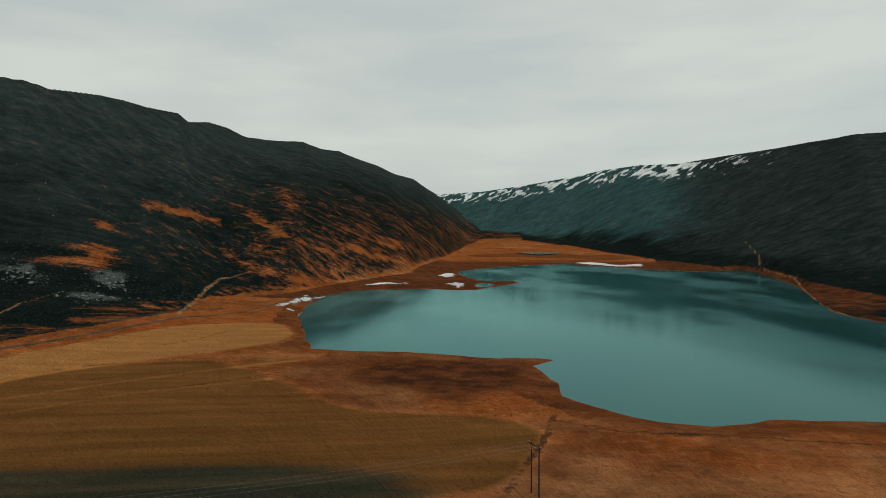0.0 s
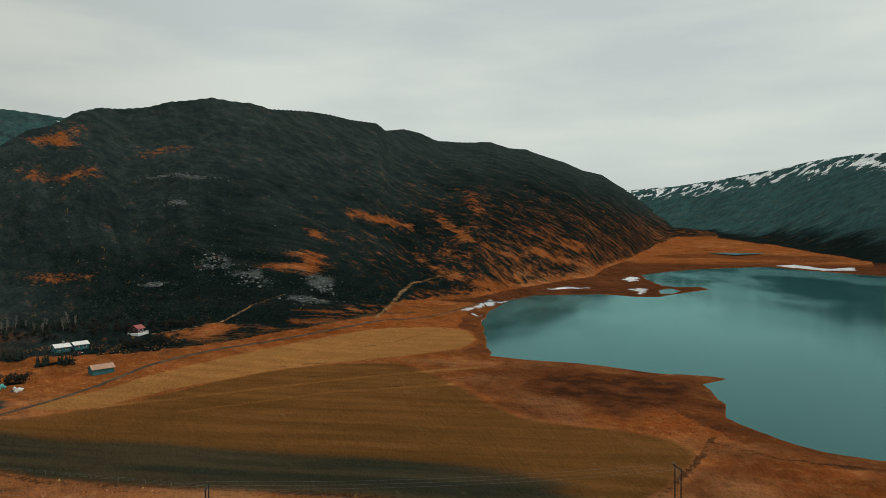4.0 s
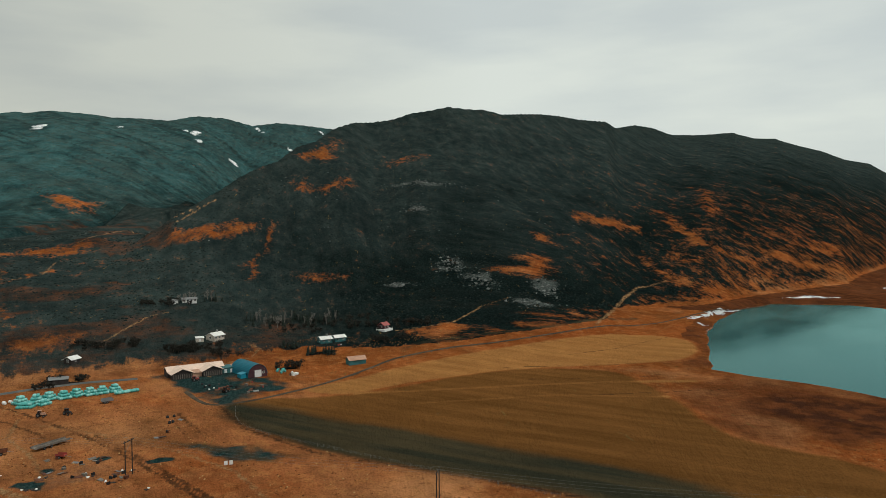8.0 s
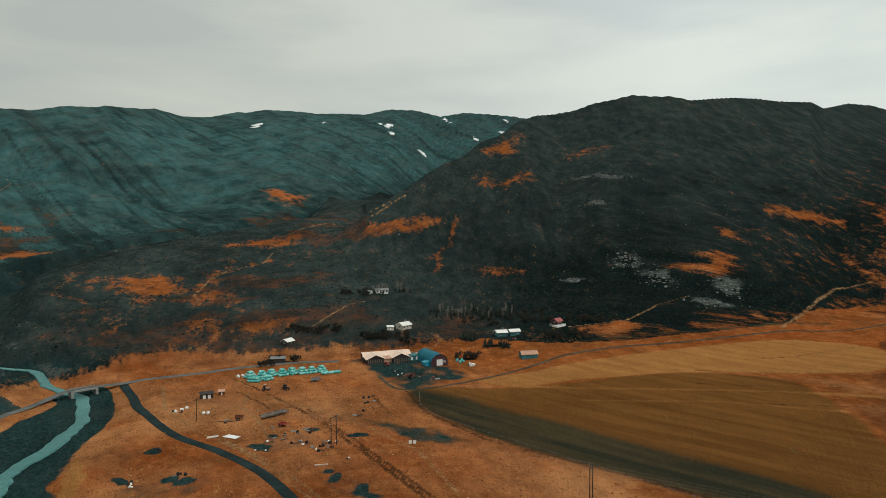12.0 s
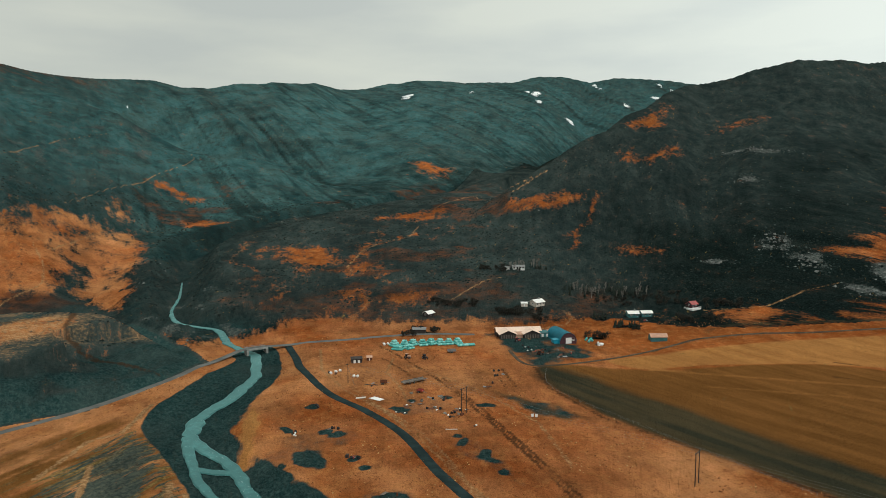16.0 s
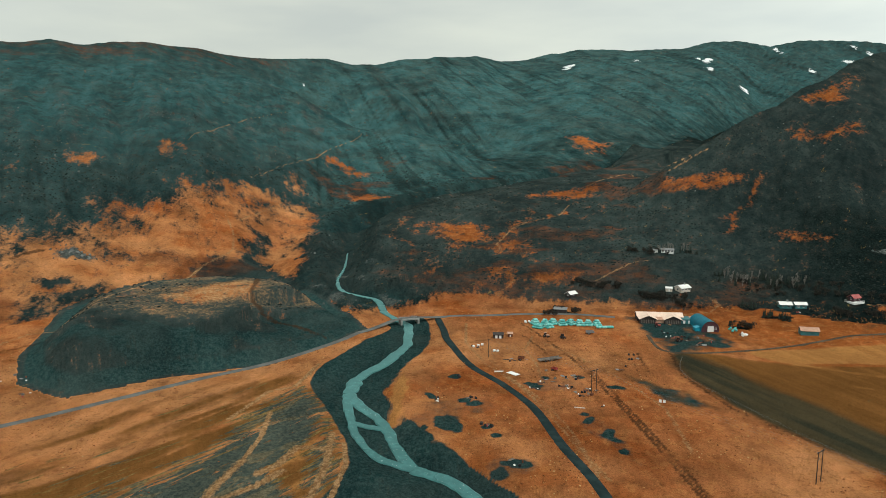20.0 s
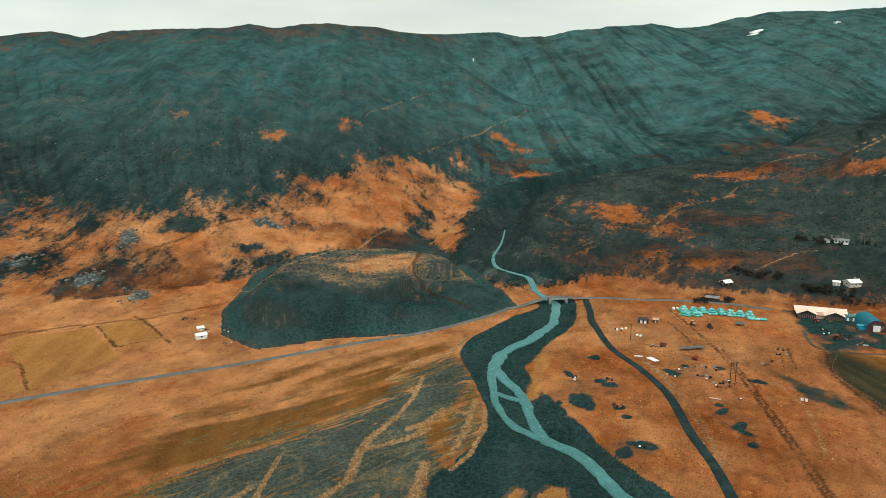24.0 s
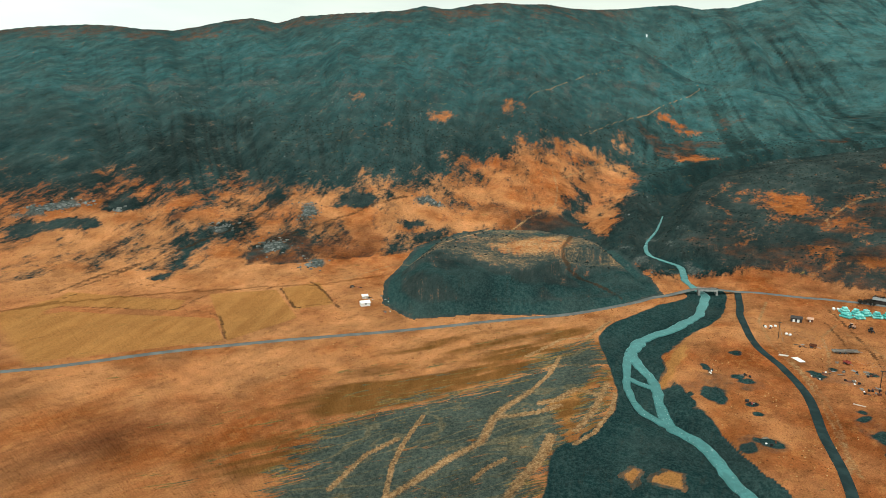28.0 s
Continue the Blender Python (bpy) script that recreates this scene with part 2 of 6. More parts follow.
    tone = k.math("ADD", cover("growth", 0), k.math("MULTIPLY", k.math("SUBTRACT", speck, 0.5), 1.1))
    c = k.mix(k.spread(tone, 0.1, 0.95), k.mix(1.0, c, (0.55, 0.57, 0.58), "MULTIPLY"), k.mix(1.0, c, (1.45, 1.42, 1.38), "MULTIPLY"))
    c = k.mix(some(grain, 0.46, 0.62, 0.45), c, k.mix(1.0, c, (0.45, 0.42, 0.4), "MULTIPLY"))
    k.bump(k.math("ADD", k.math("MULTIPLY", torn, 5.0), k.math("ADD", k.math("MULTIPLY", fine, 2.2), k.math("MULTIPLY", grain, 0.4))), 0.9, 1.0)
    return k.done(c, 1.0, 0.0, 0.0)


def water_material(name, color, tint, scale, rough, bump, foam=0.0):
    """Water: a dim coloured body under a clear surface that mirrors the sky."""
    k = Nodes(name)
    wide = k.noise(0.012, 3, 0.55, (1.0, 0.35, 1.0))
    k.bump(k.noise(scale, 3), bump, 0.05)
    body, gloss = k.t.nodes.new("ShaderNodeBsdfDiffuse"), k.t.nodes.new("ShaderNodeBsdfGlossy")
    shallow = k.mix(k.spread(wide, 0.4, 0.62), tuple(v * 0.8 for v in color), color)
    if foam:
        shallow = k.mix(k.spread(k.noise(0.30, 5, 0.7), 0.42, 0.66), tuple(v * 0.62 for v in color), shallow)
        shallow = k.mix(k.spread(k.noise(0.9, 5, 0.75), 0.62, 0.68, 0.0, foam), shallow, (0.55, 0.66, 0.64))
    k.put(body.inputs["Color"], shallow)
    gloss.inputs["Color"].default_value = (*tint, 1)
    k.put(gloss.inputs["Roughness"], k.spread(wide, 0.4, 0.62, rough, rough * 1.9))
    clear, both = k.t.nodes.new("ShaderNodeFresnel"), k.t.nodes.new("ShaderNodeMixShader")
    clear.inputs["IOR"].default_value = 1.33
    normal = k.bsdf.inputs["Normal"].links[0].from_socket
    for n in (body, gloss, clear):
        k.t.links.new(normal, n.inputs["Normal"])
    k.t.links.new(clear.outputs[0], both.inputs[0])
    k.t.links.new(body.outputs[0], both.inputs[1])
    k.t.links.new(gloss.outputs[0], both.inputs[2])
    k.t.links.new(both.outputs[0], k.out.inputs["Surface"])
    return k.mat


M_GROUND = ground_material()
M_LAKE = water_material("lake_water", (0.013, 0.055, 0.054), (0.46, 0.82, 0.81), 0.5, 0.09, 0.12)
M_RIVER = water_material("river_water", (0.062, 0.180, 0.176), (0.6, 0.95, 0.93), 0.8, 0.25, 0.8, 0.7)
M_ROAD = plain("gravel_road", (0.135, 0.134, 0.124), 0.7, 0.95, 0.15, 0.0, 0.05)
M_TRACK = plain("dark_gravel_track", (0.024, 0.040, 0.040), 0.6, 0.95, 0.2, 0.0, 0.03)


M_LANE = plain("earth_lane", (0.105, 0.080, 0.055), 0.5, 0.95, 0.12, 0.0, 0.03, 1.5)


# ---- the lie of the land ----
CX, CY = 60.0, -60.0
LATTICE = np.random.RandomState(7).rand(256, 256)


def vnoise(x, y):
    """Smooth value noise in 0..1 on a unit lattice."""
    xi, yi = np.floor(x).astype(int), np.floor(y).astype(int)
    u, v = x - xi, y - yi
    u, v = u * u * (3 - 2 * u), v * v * (3 - 2 * v)
    x0, x1, y0, y1 = xi & 255, (xi + 1) & 255, yi & 255, (yi + 1) & 255
    a = LATTICE[x0, y0] * (1 - u) + LATTICE[x1, y0] * u
    b = LATTICE[x0, y1] * (1 - u) + LATTICE[x1, y1] * u
    return a * (1 - v) + b * v


def fbm(x, y, size, octaves=4, seed=0.0):
    out, amp, total = 0.0, 1.0, 0.0
    for k in range(octaves):
        f = 2.0 ** k / size
        out = out + amp * vnoise(x * f + 17.3 * k + seed, y * f - 9.1 * k + seed * 0.7)
        total, amp = total + amp, amp * 0.5
    return out / total


def step01(a, b, v):
    s = np.clip((v - a) / (b - a), 0, 1)
    return s * s * (3 - 2 * s)


def seg_dist(x, y, pts, closed=False):
    """Distance to a polyline, and how far along it (0..1) the nearest point lies."""
    best, along = np.full(x.shape, 1e9), np.zeros(x.shape)
    n = len(pts) if closed else len(pts) - 1
    for k in range(n):
        (ax, ay), (bx, by) = pts[k][:2], pts[(k + 1) % len(pts)][:2]
        dx, dy = bx - ax, by - ay
        s = np.clip(((x - ax) * dx + (y - ay) * dy) / (dx * dx + dy * dy + 1e-9), 0, 1)
        d = np.hypot(x - ax - s * dx, y - ay - s * dy)
        near = d < best
        best, along = np.where(near, d, best), np.where(near, (k + s) / n, along)
    return best, along


def inside(x, y, pts):
    c = np.zeros(x.shape, bool)
    for k in range(len(pts)):
        (ax, ay), (bx, by) = pts[k], pts[k - 1]
        if ay != by:
            c ^= ((ay > y) != (by > y)) & (x < (bx - ax) * (y - ay) / (by - ay) + ax)
    return c


def signed(x, y, pts, reach=60.0):
    """Distance to the outline of an area, positive inside; -reach far outside it."""
    out = np.full(x.shape, -reach)
    px, py = [p[0] for p in pts], [p[1] for p in pts]
    near = (x > min(px) - reach) & (x < max(px) + reach) & (y > min(py) - reach) & (y < max(py) + reach)
    if near.any():
        xs, ys = x[near], y[near]
        d, _ = seg_dist(xs, ys, pts, True)
        out[near] = np.where(inside(xs, ys, pts), d, -np.minimum(d, reach))
    return out


def near_line(x, y, pts, reach=60.0):
    out, along = np.full(x.shape, reach), np.zeros(x.shape)
    px, py = [p[0] for p in pts], [p[1] for p in pts]
    near = (x > min(px) - reach) & (x < max(px) + reach) & (y > min(py) - reach) & (y < max(py) + reach)
    if near.any():
        d, s = seg_dist(x[near], y[near], pts)
        out[near], along[near] = np.minimum(d, reach), s
    return out, along


# Outlines in plan, metres.
LAKE = [(-91, 438), (-72, 368), (-64, 338), (-44, 331), (-17, 327), (4, 321), (25, 312), (45, 313), (52, 308), (39, 294), (42, 274),
        (43, 259), (40, 240), (48, 226), (54, 216), (64, 207), (79, 202), (91, 204), (102, 210), (114, 208), (132, 207), (200, 202), (290, 220), (340, 300),
        (279, 438), (277, 477), (281, 503), (341, 649), (380, 748), (419, 880), (461, 1039), (457, 1068), (373, 1020), (321, 1091), (270, 1173), (231, 1272), (164, 1225),
        (99, 1162), (48, 1073), (18, 1011), (27, 910), (41, 828), (57, 810), (81, 821), (89, 786), (58, 736), (32, 685), (9, 684), (-25, 702), (-86, 678), (-104, 618), (-105, 529), (-97, 470)]
POOL = [(35, 762), (49, 790), (57, 757), (48, 726), (36, 724)]
POND = [(182, 1806), (254, 1912), (306, 1769), (231, 1660)]
RIVER = [(-655, 72), (-625, 50), (-600, 36), (-535, 18), (-480, 8), (-432, -4), (-400, -3), (-376, 15), (-345, 16), (-319, 23), (-313, 24), (-292, 19), (-270, 12),
         (-247, -3), (-226, -20), (-206, -28)]
RIVER_BED = [30, 25, 20, 11, 8, 6, 4, 2.5, 0.5, -0.9, -1.0, -1.0, -1.0, -1.0, -1.0, -1.0]
BRAID_WEST = [(-206, -28), (-181, -31), (-159, -31), (-140, -27), (-127, -17)]
BRAID_EAST = [(-206, -28), (-186, -24), (-167, -19), (-147, -19), (-127, -17)]
BRAID_LINK = [(-173, -31), (-168, -26), (-163, -19)]
RIVER_LOW = [(-127, -17), (-116, -7), (-102, -3), (-88, 1), (-70, 8), (-40, 10), (0, 2), (60, -8), (150, 5), (260, 70), (310, 150), (300, 225)]
GORGE_TOP = [(-1010, 600), (-860, 440), (-808, 335), (-752, 240), (-722, 182), (-698, 125), (-655, 72), (-610, 38)]
GORGE_TOP_BED = [84, 66, 59, 52, 45, 38, 30, 20]
MOUND = [(-232, -146), (-249, -111), (-256, -62), (-278, -29), (-306, -6), (-340, -12), (-400, -30), (-440, -80), (-430, -150), (-380, -178), (-300, -180), (-255, -168)]

# Crest lines: azimuth (degrees to the west of north), height; and azimuth, distance.
H1_CREST = [(-2, 150), (1.7, 317), (3.2, 386), (4.7, 401), (6.2, 440), (7.7, 460), (9.2, 483), (10.7, 459), (12.2, 456), (13.7, 422), (15.2, 390), (16.7, 366), (18.2, 363), (19.7, 345), (21.2, 308), (22.7, 305), (24.2, 302), (25.7, 303), (27.2, 300), (28.7, 293), (30.2, 285), (31.7, 292), (33.2, 291), (34.7, 292), (36.2, 282), (37.7, 273), (39.2, 258), (40.7, 250), (42.2, 242), (43.7, 225), (45.2, 198), (46.7, 184), (48.2, 160), (49.7, 148), (51.2, 132), (52.7, 114), (56, 84), (60, 40), (64, 0)]
H1_FAR = [(2, 4450), (9, 3800), (15, 2700), (22, 1650), (30, 1360), (36, 1290), (41, 1210), (45, 1070), (50, 930), (56, 815)]
H1_FOOT = [(-2, 2600), (2, 1500), (6, 1000), (10, 860), (16, 700), (20, 665), (24, 560), (30, 500), (36, 455), (42, 440), (50, 460), (56, 500), (60, 560)]
H3_CREST = [(16, 0), (22, 120), (30, 400), (41.6, 567), (43.6, 584), (45.6, 587), (47.6, 585), (49.6, 556), (51.6, 575), (53.6, 569), (55.6, 532), (57.6, 526), (59.6, 515), (61.6, 515), (63.6, 510), (65.6, 483), (67.6, 437), (69.6, 407), (71.6, 403), (73.6, 372), (75.6, 350), (77.6, 344), (79.6, 325), (81.6, 317), (83.6, 323), (85.6, 316), (87.6, 306)]
H3_CREST += [(89.6, 300), (91.6, 297), (93.6, 296), (95.6, 289), (97.6, 287), (99.6, 282), (101.6, 271), (103.6, 275), (105.6, 264), (107.6, 261), (109.6, 262), (111.6, 261), (113.6, 260), (115.6, 248), (117.6, 255), (119.6, 248), (121.6, 236), (123.6, 226), (125.6, 227), (127.6, 234), (129.6, 236), (131.6, 234), (133.6, 230), (135.6, 224), (150, 200), (165, 60)]
H3_FAR = [(42, 3800), (58, 3200), (65, 3000), (75, 2000), (82, 1850), (89, 1600), (97, 1350), (107, 1250), (115, 1350), (125, 1300), (136, 1450)]
H3_FOOT = [(50, 2250), (54, 1700), (58.5, 1250), (62, 1040), (66, 940), (70, 865), (76, 780), (81, 690), (87, 590), (92, 500), (100, 470), (107, 440), (115, 425), (125, 430), (140, 460)]
H3_FOOT_Z = [(40, 0), (47, 125), (50, 130), (54, 108), (58.5, 84), (62, 66), (66, 58), (70, 50), (76, 38), (81, 20), (88, 4), (93, 0)]
VALLEY = (-0.02, 1.0)
SPURS = [(0, 0), (310, 1), (650, 2), (950, 3), (1260, 4), (1575, 5), (2000, 6)]
H2_CREST = [(-110, 100), (-70, 240), (-30, 293), (-25.8, 306), (-20.5, 318), (-17.1, 323), (-14.3, 346), (-11.4, 348), (-8.8, 332), (-5.7, 312), (-2.2, 291), (1.5, 292), (6, 260), (12, 160), (18, 0)]
H2_FAR = [(-70, 1500), (-40, 1700), (-28, 2000), (-20, 2600), (-10, 3500), (0, 4200), (5, 4400)]
H2_FOOT = [(-110, 900), (-60, 420), (-45, 430), (-32, 545), (-28, 610), (-24, 800), (-20, 1050), (-17, 1280), (-14, 1500), (-10, 2000), (-4, 2700), (2, 3200)]
APRON = [(0, 0), (415, 2), (470, 10), (615, 30), (814, 60), (1436, 103), (3000, 170), (5000, 200)]
FAR_VALLEY = [(0, 0), (1400, 0), (1850, 3), (2500, 32), (3000, 58), (5000, 110)]


def table(rows, v):
    return np.interp(v, [p[0] for p in rows], [p[1] for p in rows])


def hill(az, r, crest, far, foot, power, fall, start=0.0, bow=0.0):
    """A slope from its foot to its crest line; bow swells its middle."""
    zc, rc, rf = table(crest, az), table(far, az), table(foot, az)
    s = (r - rf) / (rc - rf)
    c = np.clip(s, 0, 1)
    up = start + (zc - start) * (c ** power + bow * c * (1 - c))
    return np.where(s <= 0, start + s * 260.0, np.where(s < 1, up, zc - fall * (r - rc))), s


def land(x, y):
    """Height of the ground and the shares that the covers are worked out from."""
    dx, dy = x - CX, y - CY
    r, az = np.hypot(dx, dy), np.degrees(np.arctan2(-dx, dy))
    wa = step01(45, 56, az) * (1 - step01(83, 91, az))
    wv = step01(-16, -8, az) * (1 - step01(6, 14, az))
    base = wa * table(APRON, np.minimum(r, table(H3_FOOT, az) + 30)) + wv * table(FAR_VALLEY, r)
    base = np.maximum(base, step01(40, 48, az) * step01(60, 52, az) * step01(950, 1500, r) * table(H3_FOOT_Z, az))
    warp = 40 * (fbm(x, y, 300, 2, 3.1) - 0.5) * np.clip((r - 420) / 400, 0, 1)
    h1, s1 = hill(az, r + warp, H1_CREST, H1_FAR, H1_FOOT, table([(10, 0.86), (15, 0.88), (22, 1.22), (28, 1.4), (35, 1.55)], az), 0.12)
    h3, s3 = hill(az, r + warp, H3_CREST, H3_FAR, H3_FOOT, table([(80, 1.12), (90, 1.22)], az), 0.05, table(H3_FOOT_Z, az), table([(80, 0.0), (90, 0.22)], az))
    h2, s2 = hill(az, r + warp, H2_CREST, H2_FAR, H2_FOOT, 1.35, 0.05)
    hmax = np.maximum(np.maximum(h1, h3), h2)
    z = np.log(np.exp(np.clip((base - hmax) / 7, -40, 40)) + 1) * 7 + hmax
    z = np.where(hmax < -20, base, z)
    # relief: gullies that run downhill, hummocks, and almost none on the plain
    up = np.clip((z - 6) / 60, 0, 1)
    bell = np.clip(np.minimum(1 - np.clip(np.maximum(np.where(h1 >= hmax, s1, 0), np.maximum(np.where(h3 >= hmax, s3, 0), np.where(h2 >= hmax, s2, 0))), 0, 1), 0.35) / 0.35, 0.06, 1)
    run = az + 2.0 * (fbm(x, y, 240, 2, 6.6) - 0.5) - (r - 1200) * np.where(h3 >= np.maximum(h1, h2), 0.0, 0.02 * step01(40, 24, az))
    # the far wall falls towards the valley, across the view
    wall = (h3 > hmax - 1) * step01(89, 81, az)
    along, down = VALLEY[0] * x + VALLEY[1] * y + 12 * (fbm(x, y, 240, 2, 6.6) - 0.5), VALLEY[1] * x - VALLEY[0] * y
    gul = np.abs(fbm(run * 0.9, r / 420, 1.0, 4, 5.0) - 0.5) * 2
    # spurs of the far wall: each rises slowly and breaks off on its far side; the nearest is the shoulder above the gorge
    tooth = table(SPURS, along + 60 * (fbm(x, y, 160, 3, 23.0) - 0.5)) % 1.0
    nose = -0.66 * x + 0.76 * y - 826 + 40 * (fbm(x, y, 130, 3, 25.0) - 0.5)
    brink = 0.34 * (step01(0.0, 0.02, tooth) * step01(0.13, 0.03, tooth) * step01(0.32, 0.52, fbm(along / 130, down / 420, 1.0, 3, 29.0)) * wall * step01(1.0, 0.8, s3))
    rise = wall * 46 * (tooth * step01(1.0, 0.86, tooth) - 0.4) * step01(60, 260, nose)
    rise = rise + (h3 > hmax - 1) * (14 * step01(-260, -20, nose) - 54 * step01(-20, 70, nose)) * step01(430, 90, nose) * step01(0.08, 0.3, s3)
    gul = gul + wall * (np.abs(fbm(along / 55, down / 900, 1.0, 3, 5.0) - 0.5) * 2 - gul)
    spur = fbm(run * 0.30, r / 900, 1.0, 2, 33.0)
    spur = spur + wall * (fbm(along / 300, down / 1600, 1.0, 2, 34.0) - spur)
    cut = np.abs(fbm(run * 1.1, r / 700, 1.0, 2, 15.0) - 0.5) * 2
    cut = cut + wall * (np.abs(fbm(along / 170, down / 2200, 1.0, 2, 16.0) - 0.5) * 2 - cut)
    z = z + up * bell * (rise + np.where(h3 > hmax - 1, 34 - 14 * wall, 13) * (spur - 0.5) + np.where(h3 > hmax - 1, 0.4 - 0.1 * wall, 0.45) * (22 * (np.minimum(cut, 0.22) - 0.15) + 5 * (gul - 0.35)) + 4 * (fbm(x, y, 80, 3, 1.7) - 0.5))
    z = z + wa * step01(6, 20, z) * step01(1500, 900, r) * 6 * (fbm(x, y, 90, 3, 21.0) - 0.5)
    z = z + up * 0.7 * (fbm(x, y, 14, 3, 8.7) - 0.5) + 0.3 * (fbm(x, y, 14, 3, 2.2) - 0.5)
    # gravel mound by the road, with its pit face
    m = signed(x, y, MOUND)
    z = np.maximum(z, 17.5 * step01(-3, 27, m + 6 * (fbm(x, y, 30, 3, 4.0) - 0.5)) - 0.3 + 0.5 * (fbm(x, y, 16, 3, 6.0) - 0.5))
    # lake and pond
    lk = np.maximum(signed(x, y, LAKE) + 5 * (fbm(x, y, 16, 3, 9.0) - 0.5), signed(x, y, POOL))
    z = np.where(lk > -25, np.minimum(z, np.where(lk > 0, -1 - np.minimum(lk * 0.12, 3), -1 - lk * 0.09 + np.maximum(-lk - 8, 0) * 0.6)), z)
    pd = signed(x, y, POND, 120)
    # river: gorge and channel
    bed_d, bed_s = near_line(x, y, RIVER, 90)
    bed = np.interp(bed_s, np.linspace(0, 1, len(RIVER_BED)), RIVER_BED) - 1.0
    rough = 1 + 0.7 * (fbm(x, y, 22, 3, 12.0) - 0.5)
    steep = np.where(bed > 2, 0.75, 0.16)
    z = z - np.maximum(z - bed - np.maximum(bed_d - 4.5, 0) * steep * rough, 0) * np.where(bed > 2, step01(0.0, 0.10, bed_s) * step01(88, 55, bed_d), bed_d < 89)
    top_d, top_s = near_line(x, y, GORGE_TOP, 90)
    bed = np.interp(top_s, np.linspace(0, 1, len(GORGE_TOP_BED)), GORGE_TOP_BED) - 1.0
    z = z - np.clip(z - bed - np.maximum(top_d - 3, 0) * (0.50 + 0.15 * (bed < 40)) * rough, 0, 40) * step01(88, 45, top_d) * step01(0.0, 0.15, top_s)
    braid = np.minimum(np.minimum(near_line(x, y, BRAID_WEST)[0], near_line(x, y, BRAID_EAST)[0]), np.minimum(near_line(x, y, RIVER_LOW)[0], near_line(x, y, BRAID_LINK)[0]))
    z = np.where(braid < 30, np.minimum(z, -2.0 + np.maximum(braid - 2.5, 0) * 0.28), z)
    return z, dict(r=r, az=az, s1=s1, s2=s2, s3=s3, h1=h1, h2=h2, h3=h3, hmax=hmax, mound=m, lake=lk, pond=pd, gorge=np.minimum(bed_d, top_d), bed=bed_s, braid=braid, base=base, run=np.where((h3 > hmax - 1) & (s3 > -0.05), along / 16, run), spur=spur, wall=wall, cut=cut, brink=brink, tooth=tooth, nose=nose, deep=np.where((h3 > hmax - 1) & (s3 > -0.05), 0.85 * down, 1.4 * r))


# ---- ground, water, roads ----
def mesh_object(name, verts, faces, material, smooth=False):
    me = bpy.data.meshes.new(name)
    me.from_pydata(verts, [], faces)
    if smooth:
        me.polygons.foreach_set("use_smooth", [True] * len(me.polygons))
    me.materials.append(material)
    return new(name, me)


def ellipse(x, y, cx, cy, a, b, turn=0.0):
    """1 at the middle of an elliptic patch, 0.5 at its rim, 0 outside."""
    c, s = math.cos(radians(turn)), math.sin(radians(turn))
    u, v = (x - cx) * c + (y - cy) * s, -(x - cx) * s + (y - cy) * c
    return np.clip(1 - 0.5 * np.hypot(u / a, v / b), 0, 1)


def edge(d, width):
    return np.clip(0.5 + d / (2 * width), 0, 1)


GRAVEL = [(-335, 30), (-323, 37), (-274, 27), (-252, 13), (-239, 0), (-201, -17), (-188, -13), (-160, -11), (-145, -6), (-124, -1), (-100, 4), (-88, 4), (-40, 18), (20, 14), (80, 10), (80, -40), (0, -62), (-94, -61), (-105, -53), (-116, -43), (-131, -36), (-149, -33), (-174, -35), (-209, -41), (-230, -40), (-250, -28), (-280, -6), (-309, 17), (-319, 12)]
DELTA = [(-78, -152), (-96, -147), (-113, -134), (-133, -111), (-146, -89), (-175, -71), (-208, -56), (-215, -39), (-155, -38), (-113, -46), (-98, -56), (-70, -66), (-20, -80), (-10, -140)]
GOLD = [(-210, 180), (-185, 188), (-180, 216), (-167, 246), (-150, 280), (-104, 322), (-82, 350), (-82, 385), (-100, 425), (-138, 425), (-167, 375), (-192, 284), (-201, 242), (-207, 203)]
OLIVE = [(-211, 138), (-215, 155), (-185, 184), (-156, 274), (-115, 302), (-92, 296), (-56, 252), (-38, 224), (-20, 212), (9, 210), (23, 201), (28, 190), (21, 170), (15, 150), (-10, 142),
         (-62, 137), (-111, 130), (-143, 124), (-182, 128)]
BAND = [(-212, 136), (-212, 150), (-159, 155), (-107, 160), (-67, 163), (-42, 165), (-10, 156), (0, 146), (-20, 138), (-62, 136), (-111, 129), (-143, 123), (-182, 127)]
FAN = [(-40, -190), (-69, -182), (-107, -178), (-156, -158), (-219, -106), (-235, -60), (-225, -41), (-185, -37), (-136, -34), (-97, -54), (-10, -60), (0, -160)]
MARSH = [(-45, 273), (-36, 304), (-16, 311), (21, 304), (38, 291), (39, 249), (19, 236), (3, 221), (-16, 240), (-37, 248)]
FIELDS = [[(-230, -370), (-234, -291), (-216, -286), (-206, -367)], [(-176, -232), (-248, -283), (-266, -246), (-218, -211)],
          [(-269, -244), (-287, -225), (-247, -200), (-232, -219)], [(-196, -389), (-208, -257), (-176, -234), (-123, -319)]]
YARD = [(-290, 156), (-286, 181), (-258, 192), (-236, 194), (-219, 187), (-209, 155), (-210, 137), (-236, 144)]
GREEN = [(-196, 98), (-178, 108), (-164, 113), (-145, 117), (-136, 119), (-145, 105), (-154, 95), (-166, 100), (-184, 95)]


